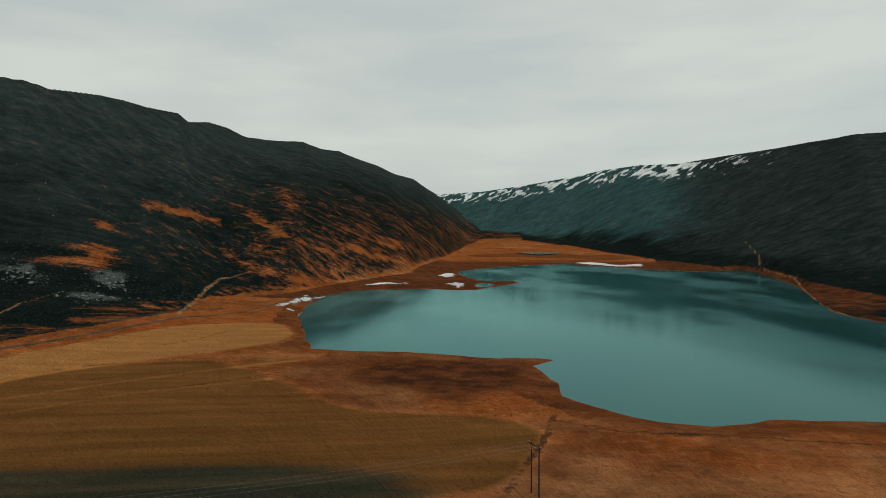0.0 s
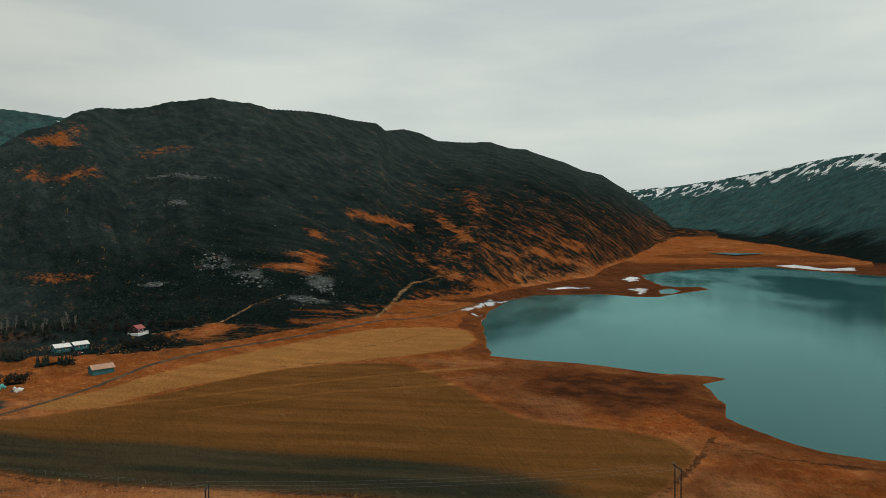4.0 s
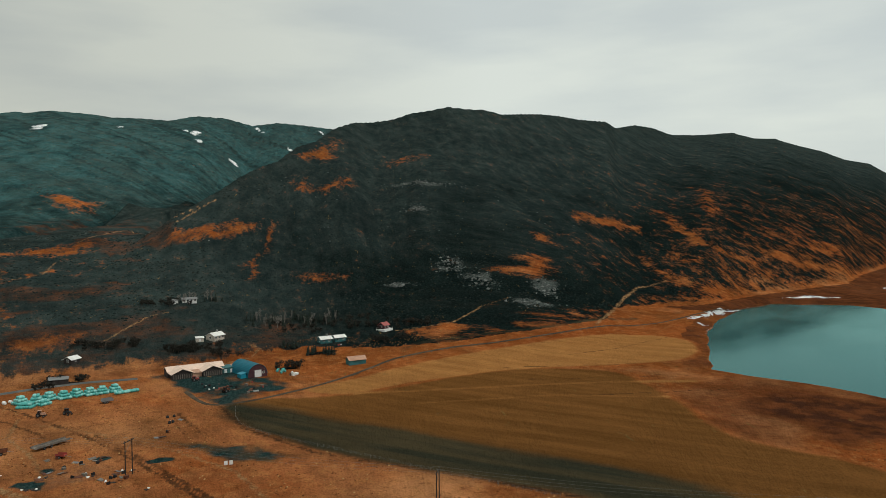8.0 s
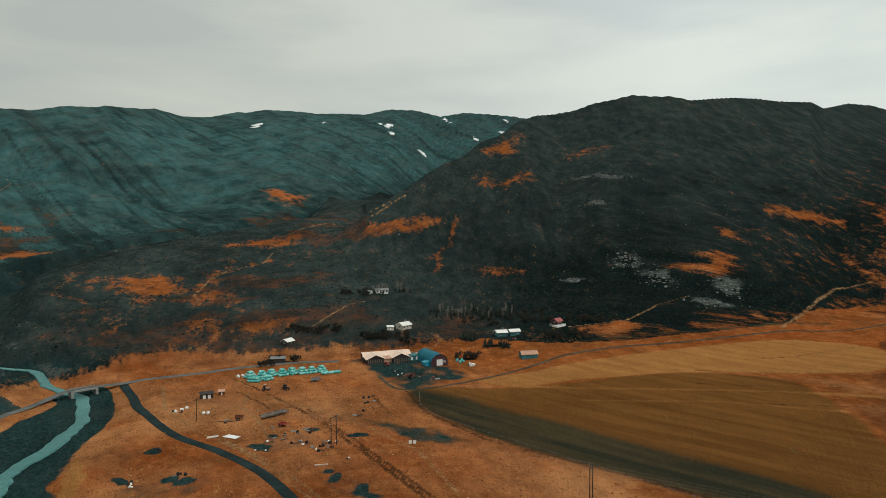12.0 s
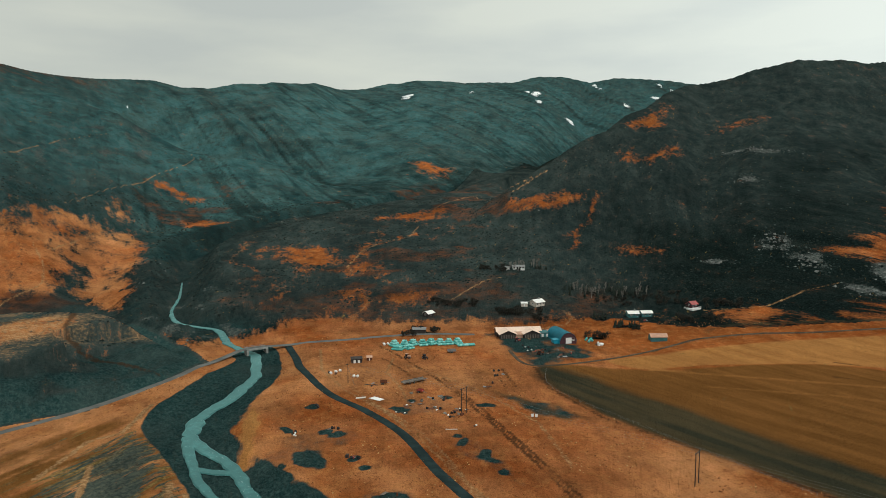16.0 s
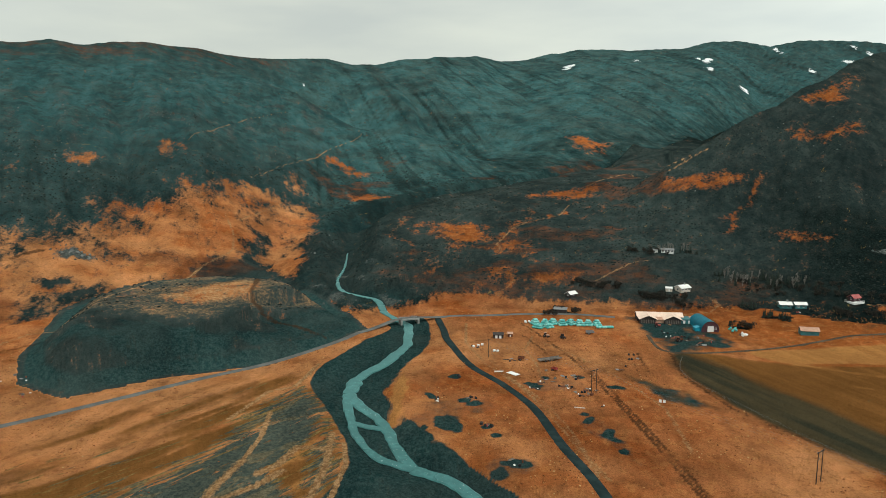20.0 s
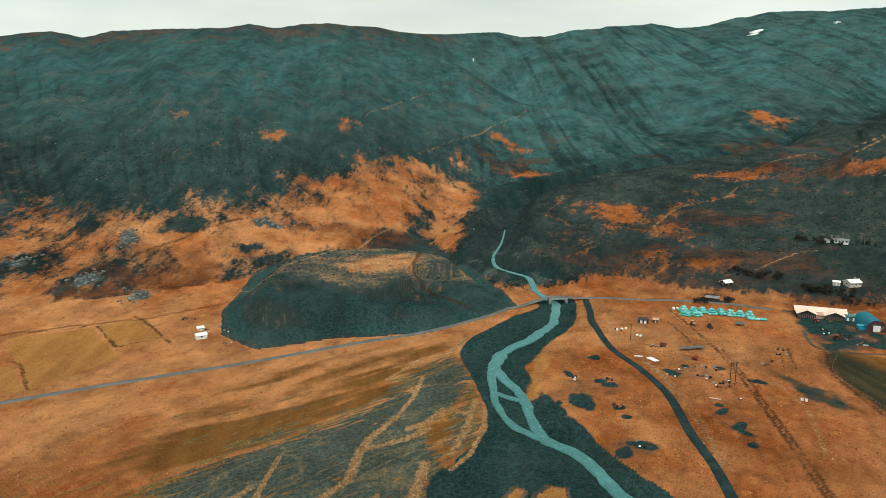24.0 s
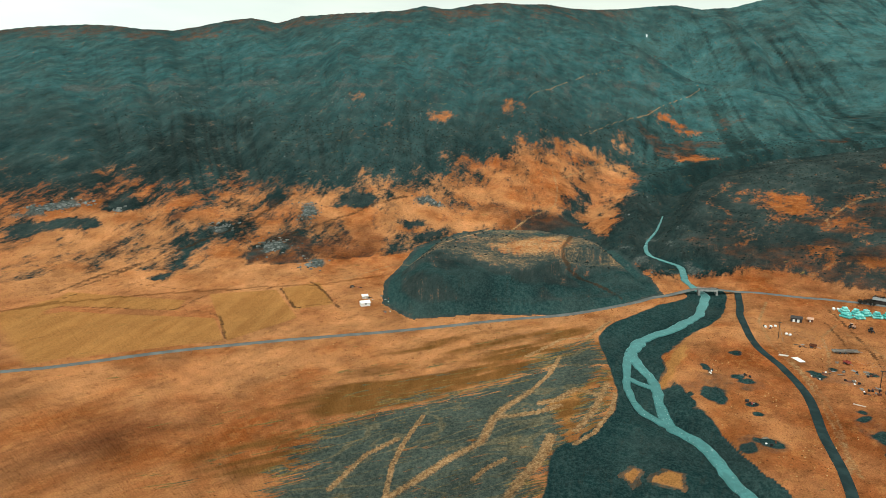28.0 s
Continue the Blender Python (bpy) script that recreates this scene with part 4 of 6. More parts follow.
NECK = [(-461, -118), (-484, -89), (-517, -70), (-573, -64), (-577, -52), (-537, -59), (-505, -64), (-493, -48), (-440, -33), (-391, -20), (-377, -52), (-410, -83)]
STRIPES = [([(-184, 192), (-160, 216), (-133, 243), (-100, 274), (-64, 300)], 5.0), ([(-150, 195), (-108, 238), (-66, 262)], 4.0)]
SCRUB = [(-309, 197, 18, 6, 60), (-345, 168, 20, 7, 60), (-304, 122, 13, 5, 60), (-322, 290, 40, 16, 62), (-300, 300, 44, 16, 62), (-262, 330, 26, 9, 62), (-398, 245, 20, 9, 60), (-277, 239, 7, 4, 60),
         (-258, 243, 10, 4, 60), (-250, 212, 8, 3, 60), (-240, 290, 16, 5, 70)]
STAINS = [(-197, 61, 3.4, 2.6, 70), (-192, 75, 3.4, 2.6, 70), (-188, 52, 3.4, 2.6, 70), (-177, 87, 3.4, 2.6, 70), (-151, 60, 3.4, 2.6, 70), (-126, 58, 3.4, 2.6, 70), (-145, 58, 3.2, 4.6, 59), (-131, 57, 3.6, 5.2, 57), (-117, 56, 3.1, 3.8, 56), (-207, 22, 5.3, 4.9, 72), (-157, 4, 6.0, 8.5, 72), (-187, 5, 1.8, 8.2, 74), (-151, 19, 3.8, 4.2, 68),
          (-142, 20, 2.7, 2.6, 67), (-173, 19, 3.4, 3.2, 70), (-180, 15, 3.0, 2.4, 70), (-158, -7, 2.4, 3.1, 75), (-113, 9, 3.4, 4.6, 75), (-118, 17, 4, 3.6, 73)]
SILTS = [(-172, 8, 9, 13, 60), (-160, -2, 7, 9, 60), (-130, 58, 26, 4, -3), (-222, 0, 7, 20, 77), (-173, 18, 9, 9, 70), (-138, 57, 14, 6, 0), (-160, -2, 12, 9, 70), (-186, 64, 12, 9, 60), (-115, 14, 9, 7, 75), (-196, 100, 8, 5, 30)]
# Outlines of the patches of growth, bare scree and ice.
RUST_SPOTS_A = [[(-588, 380), (-570, 400), (-551, 423), (-555, 435), (-535, 438), (-527, 423), (-527, 404), (-535, 380), (-565, 366)], [(-594, 550), (-598, 564), (-581, 552), (-564, 560), (-567, 584), (-560, 607), (-551, 608), (-542, 577), (-547, 558), (-566, 548), (-581, 543)], [(-654, 619), (-663, 661), (-672, 695), (-682, 725), (-665, 699), (-651, 672), (-616, 642), (-624, 632), (-643, 636)], [(-600, 718), (-610, 762), (-600, 783), (-595, 811), (-585, 791), (-593, 767), (-597, 740)], [(-410, 380), (-396, 396), (-378, 401), (-373, 400), (-378, 384), (-395, 369)], [(-248, 321), (-256, 362), (-231, 353), (-212, 336), (-225, 312)]]
RUST_SPOTS_B = [[(-296, 510), (-289, 532), (-295, 559), (-290, 580), (-277, 580), (-258, 552), (-257, 531), (-266, 526), (-278, 526), (-285, 513)], [(-314, 628), (-315, 659), (-309, 692), (-308, 673), (-302, 632)], [(-343, 786), (-324, 816), (-298, 831), (-274, 853), (-259, 832), (-278, 820), (-295, 782), (-311, 765)], [(-294, 968), (-276, 967), (-220, 882), (-186, 837), (-160, 813), (-120, 858), (-120, 814), (-155, 788), (-192, 802), (-229, 858)]]
RUST_SPOTS_C = [[(-231, 723), (-225, 735), (-204, 698), (-177, 692), (-153, 668), (-134, 689), (-120, 740), (-123, 812), (-110, 833), (-101, 773), (-105, 656), (-116, 599), (-130, 640), (-151, 638), (-188, 664), (-208, 681)], [(-205, 735), (-210, 777), (-186, 751), (-165, 746), (-173, 725), (-191, 732)], [(-300, 1232), (-254, 1171), (-214, 1010), (-224, 1000), (-261, 1134)], [(-150, 907), (-124, 935), (-96, 945), (-65, 1005), (-18, 1188), (-48, 975), (-90, 894), (-123, 879)], [(-109, 1060), (-82, 1120), (-54, 1201), (-61, 1054), (-89, 1022)], [(-536, 80), (-540, 114), (-522, 144), (-476, 129), (-485, 114), (-463, 102), (-497, 102), (-521, 98)]]
RUST_SPOTS_D = [[(-479, 143), (-494, 162), (-477, 161), (-459, 161), (-444, 150), (-432, 155), (-445, 136)], [(-389, 109), (-397, 120), (-380, 120), (-363, 104)], [(-671, 246), (-664, 279), (-665, 315), (-680, 360), (-629, 318), (-603, 278), (-639, 268), (-649, 245)], [(-378, 129), (-379, 152), (-370, 165), (-359, 156), (-358, 125)], [(-374, 86), (-349, 83), (-327, 83), (-330, 68)], [(-1108, 511), (-1074, 528), (-1002, 540), (-985, 494), (-1038, 489)], [(-915, 34), (-921, 59), (-863, 91), (-849, 73), (-872, 69), (-888, 47)], [(-758, 52), (-773, 76), (-728, 110), (-713, 93), (-730, 55)]]
RUST_SPOTS_E = [[(-764, -24), (-788, -7), (-750, -2), (-726, -15), (-740, -21)], [(-605, -76), (-661, -41), (-698, -8), (-656, 1), (-577, 0), (-548, -12), (-510, -28), (-510, -47), (-535, -61), (-573, -58), (-578, -73)], [(-669, -133), (-643, -120), (-615, -108), (-596, -123), (-616, -133)], [(-752, -160), (-781, -147), (-745, -137), (-725, -149)], [(-624, -282), (-637, -272), (-622, -262), (-612, -270)], [(-674, -238), (-698, -226), (-692, -217), (-668, -228)], [(-680, -336), (-702, -323), (-694, -315), (-671, -326)]]
TRAILS = [[(-594, 81), (-558, 71), (-520, 55), (-510, 58), (-505, 66), (-483, 68)], [(-476, 109), (-462, 117), (-454, 131), (-444, 139), (-432, 144), (-410, 150)], [(-562, 247), (-541, 218), (-532, 192), (-515, 172)], [(-594, 216), (-566, 210), (-545, 191), (-540, 181)], [(-383, 118), (-365, 108), (-357, 102), (-346, 99)], [(-410, 44), (-412, 59), (-420, 72), (-427, 79)]]
RUST_SPOTS_F = [[(-561, 83), (-566, 102), (-560, 120), (-548, 140), (-537, 150), (-491, 135), (-479, 122), (-482, 108), (-499, 102), (-527, 109), (-544, 96)], [(-541, 176), (-529, 183), (-505, 168), (-481, 152), (-470, 166), (-458, 149), (-441, 146), (-444, 139), (-453, 132), (-482, 145), (-501, 160)], [(-406, 114), (-408, 124), (-391, 124), (-387, 115), (-395, 111)], [(-382, 135), (-380, 152), (-370, 163), (-358, 151), (-352, 132), (-363, 128)], [(-353, 78), (-357, 85), (-337, 80), (-340, 77)]]
RUST_SPOTS = RUST_SPOTS_A + RUST_SPOTS_B + RUST_SPOTS_C + RUST_SPOTS_D + RUST_SPOTS_E + RUST_SPOTS_F
SEAM = [(-529, 459), (-508, 433), (-486, 403), (-462, 373), (-432, 343)]
GREY_SPOTS = [[(-258, -338), (-280, -333), (-312, -338), (-289, -330), (-266, -320)], [(-326, -492), (-337, -471), (-351, -447), (-342, -431), (-318, -456), (-303, -472)], [(-317, -297), (-344, -299), (-358, -289), (-328, -281), (-313, -288)], [(-430, -272), (-462, -262), (-462, -241), (-445, -230), (-435, -253)], [(-385, -380), (-431, -378), (-424, -372), (-394, -370)], [(-374, -451), (-415, -455), (-380, -424)], [(-425, -205), (-440, -187), (-429, -182), (-418, -199)], [(-405, -186), (-430, -168), (-417, -163), (-398, -177)]]
BROWN_SPOTS = [[(-369, -213), (-413, -188), (-396, -177), (-360, -184), (-321, -207), (-335, -220)], [(-324, -357), (-377, -344), (-383, -327), (-348, -324), (-288, -326), (-274, -338)], [(-312, -283), (-384, -274), (-377, -253), (-320, -248), (-290, -256)]]
DARK_LINES = [[(-445, -309), (-407, -324), (-366, -333), (-327, -344)], [(-327, -344), (-301, -355), (-267, -362), (-239, -370)], [(-290, -360), (-253, -373), (-216, -379)], [(-476, -214), (-402, -262), (-342, -302)]]
SHORE_ICE = [[(-128, 516), (-122, 557), (-115, 596), (-100, 641), (-104, 587), (-111, 549), (-117, 516)], [(-117, 498), (-102, 506), (-105, 488)], [(-100, 450), (-100, 510), (-94, 475), (-95, 444)], [(-89, 698), (-67, 752), (-27, 762), (-45, 737), (-65, 721)], [(-7, 908), (4, 970), (20, 958), (15, 887), (1, 865)], [(1, 756), (13, 781), (26, 773), (21, 712), (14, 684), (10, 726)], [(241, 1295), (287, 1345), (308, 1214), (365, 1280), (336, 1159), (284, 1156)]]
CROWN = [(-354, -119), (-379, -100), (-386, -75), (-378, -63), (-356, -59), (-335, -74), (-325, -94), (-335, -108)]
FACE = [(-298, -176), (-295, -162), (-323, -150), (-300, -126), (-280, -103), (-290, -83), (-318, -61), (-344, -25), (-333, -8), (-302, -7), (-282, -31), (-266, -56), (-256, -88), (-245, -127), (-243, -141)]
ROCKS = [(-333, 491, 10.5, 23.0, 34), (-292, 479, 14.0, 18.8, 31), (-335, 420, 11.5, 6.5, 38), (-244, 509, 12.0, 20.4, 26), (-232, 458, 16.6, 10.3, 27), (-508, 689, 38.4, 9.6, 36), (-453, 602, 14.4, 10.6, 36), (-359, -488, 27.0, 13.9, -229), (-377, -439, 7.9, 9.0, -233), (-415, -285, 8.4, 16.0, -247), (-475, -192, 12.3, 9.2, -257), (-350, -288, 12.5, 19.0, -244), (-370, -341, 10.5, 11.8, -240), (-321, -244, 9.0, 12.9, -247), (-371, -474, 21.6, 8.8, -230)]
SNOW = [(-2175, 1016, 14.5, 18.1, 84), (-2224, 1045, 14.8, 18.6, 84), (-2341, 1382, 11.8, 20.5, 79), (-2320, 1682, 12.5, 21.6, 74), (-2348, 1712, 17.5, 21.9, 74), (-2224, 1628, 12.0, 20.8, 74), (-2386, 1687, 7.8, 22.0, 74), (-2072, 1659, 16.0, 20.0, 71), (-2511, 2182, 8.9, 24.9, 69), (-2551, 2198, 9.0, 25.2, 69), (-2255, 2124, 13.4, 23.3, 67), (-2471, 2550, 9.4, 26.6, 64), (-2402, 2558, 15.2, 26.3, 63), (-2322, 2366, 19.9, 24.9, 64), (-1459, 52, 2.5, 7.2, 86)]


def build_ground():
    az = np.concatenate([np.arange(-37, 138.01, 0.16), np.arange(141, 321, 4.0)])
    r = np.concatenate([[0.0], np.geomspace(20, 60, 10)[:-1], np.geomspace(60, 4750, 560)])
    a, rr = np.meshgrid(np.radians(az), r, indexing="ij")
    x, y = CX - rr * np.sin(a), CY + rr * np.cos(a)
    z, k = land(x, y)
    na, nr = x.shape
    idx = np.arange(na * nr).reshape(na, nr)
    nxt = np.roll(idx, -1, axis=0)
    quads = np.stack([idx[:, :-1], idx[:, 1:], nxt[:, 1:], nxt[:, :-1]], -1).reshape(-1, 4)[:, ::-1]
    me = bpy.data.meshes.new("ground")
    me.vertices.add(na * nr)
    me.vertices.foreach_set("co", np.stack([x, y, z], -1).astype(np.float32).ravel())
    me.loops.add(quads.size)
    me.loops.foreach_set("vertex_index", quads.astype(np.int32).ravel())
    me.polygons.add(len(quads))
    me.polygons.foreach_set("loop_start", np.arange(0, quads.size, 4, dtype=np.int32))
    me.polygons.foreach_set("use_smooth", np.ones(len(quads), bool))
    me.update(calc_edges=True)
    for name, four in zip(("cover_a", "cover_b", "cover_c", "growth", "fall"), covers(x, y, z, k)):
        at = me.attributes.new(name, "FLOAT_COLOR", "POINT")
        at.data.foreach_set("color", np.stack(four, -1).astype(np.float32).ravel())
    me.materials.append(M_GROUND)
    return tagged(new("ground", me), "rust-coloured moor, heath slopes and grey ridges of the valley", "ground", kind="structure")


ground = build_ground()


def height(x, y):
    return float(land(np.array([float(x)]), np.array([float(y)]))[0][0])


def heights(pts):
    return land(np.array([float(p[0]) for p in pts]), np.array([float(p[1]) for p in pts]))[0]


def smooth_line(pts, step=4.0):
    """A curve through the points, resampled evenly."""
    p = np.array(pts, float)
    out = []
    for k in range(len(p) - 1):
        a, b, c, d = p[max(k - 1, 0)], p[k], p[k + 1], p[min(k + 2, len(p) - 1)]
        n = max(int(np.linalg.norm(c - b) / step), 1)
        for s in np.arange(n) / n:
            out.append(0.5 * (2 * b + (c - a) * s + (2 * a - 5 * b + 4 * c - d) * s * s + (3 * b - a - 3 * c + d) * s ** 3))
    out.append(p[-1])
    return np.array(out)


def ribbon(name, pts, width, lift, material, label, category, wobble=0.0, level=None, thick=0.35, across=4, deck=None, step=4.0):
    """A strip with a crown and sides that follows the ground along a line."""
    c = smooth_line(pts, step)
    d = np.gradient(c, axis=0)
    d /= np.linalg.norm(d, axis=1)[:, None] + 1e-9
    n = np.stack([-d[:, 1], d[:, 0]], -1)
    w = np.interp(np.linspace(0, 1, len(c)), np.linspace(0, 1, len(np.atleast_1d(width))), np.atleast_1d(width)) if np.ndim(width) else np.full(len(c), float(width))
    s = np.arange(len(c)) * 1.0
    verts, cols = [], []
    for j in range(across + 1):
        o = (j / across - 0.5)
        side = 1 + wobble * (fbm(s + 40 * (o > 0), s * 0 + 3, 5.0, 3) - 0.5) * 2
        cols.append(c + n * (o * w * side)[:, None])
    g = np.stack([heights(col) for col in cols], 1)
    if level is None:
        base = np.max(g, 1) + lift
        if deck:
            base = np.maximum(base, deck[2] - np.maximum(np.hypot(c[:, 0] - deck[0], c[:, 1] - deck[1]) - 9, 0) * 0.06)
        ker = np.ones(5) / 5
        base = np.maximum(base, np.convolve(np.pad(base, 2, "edge"), ker, "valid"))
        zz = base[:, None] + np.array([0.0, 0.06, 0.1, 0.06, 0.0])[None, :across + 1]
    else:
        lv = np.full(len(c), float(level)) if level != "bed" else np.minimum.accumulate(np.convolve(np.pad(g[:, across // 2], 2, "edge"), np.ones(5) / 5, "valid") + 0.65)
        zz = np.repeat(lv[:, None], across + 1, 1)
    m = across + 1
    for i in range(len(c)):
        for j in range(m):
            verts.append((cols[j][i, 0], cols[j][i, 1], zz[i, j]))
    low = len(verts)
    for i in range(len(c)):
        for j in (0, across):
            verts.append((cols[j][i, 0] + (cols[j][i, 0] - c[i, 0]) * 0.25, cols[j][i, 1] + (cols[j][i, 1] - c[i, 1]) * 0.25, zz[i, j] - thick))
    faces = []
    for i in range(len(c) - 1):
        for j in range(across):
            faces.append((i * m + j + 1, i * m + j, (i + 1) * m + j, (i + 1) * m + j + 1))
        faces.append((i * m, low + 2 * i, low + 2 * i + 2, (i + 1) * m))
        faces.append(((i + 1) * m + across, low + 2 * i + 3, low + 2 * i + 1, i * m + across))
    return tagged(mesh_object(name, verts, faces, material, level is None), label, category, kind="structure")


# still water of the lake: one level sheet that the banks rise out of
grid = [(-130 + 60 * i, 180 + 60 * j) for j in range(20) for i in range(12)]
lake = mesh_object("water_lake", [(x, y, -1.0) for x, y in grid], [(j * 12 + i, j * 12 + i + 1, j * 12 + i + 13, j * 12 + i + 12) for j in range(19) for i in range(11)], M_LAKE)
tagged(lake, "still teal lake reflecting the grey sky", "water", kind="structure")
pz = height(245, 1790) + 1.2
pond = mesh_object("water_pond", [(x, y, pz) for x, y in POND], [(0, 1, 2, 3)], M_LAKE)
tagged(pond, "small shallow pond on the valley floor", "water", kind="structure")
ribbon("water_river", RIVER[3:], [0.8, 1.3, 1.8, 2.4, 3.2, 4.2, 4.4, 4.8, 5, 5.2], 0, M_RIVER, "pale teal glacial river running out of the gorge", "water", 0.55, "bed", step=1.6)
ribbon("water_braid_west", BRAID_WEST, [4, 2.9, 2.6, 3.2], 0, M_RIVER, "pale teal side arm of the braided river", "water", 0.6, -1.36, step=1.6)
ribbon("water_braid_east", BRAID_EAST, [4.2, 4, 3.6, 3.4], 0, M_RIVER, "pale teal arm of the braided river", "water", 0.6, -1.34, step=1.6)
ribbon("water_braid_link", BRAID_LINK, [2.6, 3.0, 2.6], 0, M_RIVER, "short shallow channel joining two arms of the river", "water", 0.5, -1.37, step=1.2)
ribbon("water_river_low", RIVER_LOW, [4.6, 3.8, 3.8, 5, 8, 10], 0, M_RIVER, "pale teal river crossing the dark gravel flat", "water", 0.5, -1.38, step=1.6)
ROAD_WEST = [(-60, -420), (-117, -314), (-128, -293), (-156, -252), (-182, -204), (-208, -150), (-239, -93), (-254, -62), (-275, -29), (-296, -8), (-312, 8), (-321, 22), (-320, 42),
             (-314, 73), (-307, 102), (-298, 130), (-288, 150)]
ROAD_EAST = [(-246, 147), (-219, 139), (-211, 154), (-210, 187), (-213, 238), (-212, 270), (-187, 341), (-163, 424), (-136, 486), (-116, 579), (-86, 672)]
TRACK = [(-318, 44), (-290, 40), (-268, 36), (-224, 34), (-190, 40), (-161, 42), (-128, 38), (-98, 36), (-60, 30)]
ribbon("road_main", ROAD_WEST, 3.1, 0.25, M_ROAD, "grey gravel road along the valley floor", "road", 0.05, deck=(-320.5, 26, 1.75))
ribbon("road_shore", ROAD_EAST, 1.9, 0.10, M_LANE, "narrow gravel track along the foot of the hill", "road", 0.2)
ribbon("road_track", TRACK, 3.4, 0.18, M_TRACK, "dark gravel track leading off the road", "road", 0.12)


# ---- materials of things ----
M_ROOF_PINK = plain("weathered_pink_roof", (0.78, 0.58, 0.46), 0.86, 0.6, 0.4)
M_ROOF_WHITE = plain("white_sheet_roof", (0.80, 0.78, 0.74), 0.88, 0.5, 0.4)
M_ROOF_RED = plain("red_sheet_roof", (0.40, 0.10, 0.09), 0.75, 0.5, 0.5)
M_ROOF_TAN = plain("rusted_tan_roof", (0.52, 0.30, 0.20), 0.72, 0.6, 0.5)
M_BLUE = plain("blue_corrugated_steel", (0.022, 0.26, 0.36), 0.85, 0.42, 0.3)
M_TEAL_WALL = plain("teal_sheet_wall", (0.045, 0.16, 0.165), 0.7, 0.6, 0.5)
M_DARK_WALL = plain("dark_timber_wall", (0.050, 0.040, 0.036), 0.6, 0.8, 0.5)
M_MAROON = plain("maroon_end_wall", (0.075, 0.030, 0.035), 0.7, 0.7, 0.5)
M_WHITE = plain("white_paint", (0.78, 0.77, 0.74), 0.88, 0.6, 0.8)
M_CREAM = plain("cream_rendered_wall", (0.58, 0.50, 0.42), 0.8, 0.8, 0.5)
M_GREY_ROOF = plain("grey_sheet_roof", (0.20, 0.20, 0.195), 0.75, 0.55, 0.5)
M_CONCRETE = plain("grey_concrete", (0.30, 0.30, 0.28), 0.7, 0.9, 0.6)
M_PANE = plain("dark_window_pane", (0.02, 0.026, 0.03), 0.8, 0.12, 0.6, 0.0, 0.5)
M_POLE = plain("tarred_timber_pole", (0.035, 0.028, 0.022), 0.7, 0.85, 2.0)
M_STEEL = plain("dull_steel", (0.25, 0.26, 0.26), 0.7, 0.45, 1.0, 0.7)
M_RUBBER = plain("black_rubber", (0.015, 0.015, 0.016), 0.7, 0.8, 2.0)
M_WRAP = plain("mint_silage_wrap", (0.09, 0.41, 0.375), 0.8, 0.38, 1.2, 0.0, 0.45)
M_WRAP_PALE = plain("pale_mint_silage_wrap", (0.24, 0.58, 0.53), 0.85, 0.38, 1.2, 0.0, 0.45)
M_WRAP_WHITE = plain("white_silage_wrap", (0.78, 0.78, 0.74), 0.9, 0.4, 1.2)
M_RUST_METAL = plain("rusted_metal", (0.16, 0.055, 0.025), 0.5, 0.8, 1.5)
M_RED = plain("faded_red_paint", (0.34, 0.06, 0.045), 0.7, 0.5, 1.0)
M_BARK = plain("pale_birch_bark", (0.26, 0.23, 0.20), 0.5, 0.9, 2.0)
M_TWIG = plain("grey_brown_twigs", (0.115, 0.088, 0.066), 0.6, 0.95, 0.8)
M_NEEDLE = plain("dark_conifer_foliage", (0.018, 0.030, 0.020), 0.55, 0.9, 0.8)
M_SCRUB = plain("dark_scrub_foliage", (0.030, 0.028, 0.020), 0.55, 0.95, 0.6)
M_ROCK = plain("lichen_grey_rock", (0.194, 0.202, 0.187), 0.45, 0.95, 0.35)
M_TIMBER = plain("grey_weathered_timber", (0.22, 0.19, 0.16), 0.55, 0.9, 1.0)


# ---- small mesh kit ----
def box(bm, sx, sy, sz, at=(0, 0, 0), turn=0.0):
    """A block standing on its base centre at `at`."""
    c, s = math.cos(radians(turn)), math.sin(radians(turn))
    v = []
    for dz in (0, sz):
        for dx, dy in ((-1, -1), (1, -1), (1, 1), (-1, 1)):
            x, y = dx * sx / 2, dy * sy / 2
            v.append(bm.verts.new((at[0] + c * x - s * y, at[1] + s * x + c * y, at[2] + dz)))
    for f in ((3, 2, 1, 0), (4, 5, 6, 7), (0, 1, 5, 4), (1, 2, 6, 5), (2, 3, 7, 6), (3, 0, 4, 7)):
        bm.faces.new([v[i] for i in f])
    return bm


def rod(bm, a, b, r0, r1=None, n=6):
    """A tapering round bar from a to b."""
    a, b = Vector(a), Vector(b)
    r1 = r0 if r1 is None else r1
    z = (b - a).normalized()
    x = z.orthogonal().normalized()
    y = z.cross(x)
    lo, hi = [], []
    for k in range(n):
        w = 2 * math.pi * k / n
        o = x * math.cos(w) + y * math.sin(w)
        lo.append(bm.verts.new(a + o * r0)), hi.append(bm.verts.new(b + o * r1))
    for k in range(n):
        bm.faces.new((lo[k], lo[(k + 1) % n], hi[(k + 1) % n], hi[k]))
    bm.faces.new(lo[::-1]), bm.faces.new(hi)
    return bm


def sheet(bm, corners, thick):
    """A slab between four corners, thickened along its normal."""
    p = [Vector(c) for c in corners]
    n = (p[1] - p[0]).cross(p[2] - p[0]).normalized() * thick
    a, b = [bm.verts.new(q) for q in p], [bm.verts.new(q + n) for q in p]
    bm.faces.new(a[::-1]), bm.faces.new(b)
    for k in range(4):
        bm.faces.new((a[k], a[(k + 1) % 4], b[(k + 1) % 4], b[k]))
    return bm


def fresh():
    return bmesh.new()


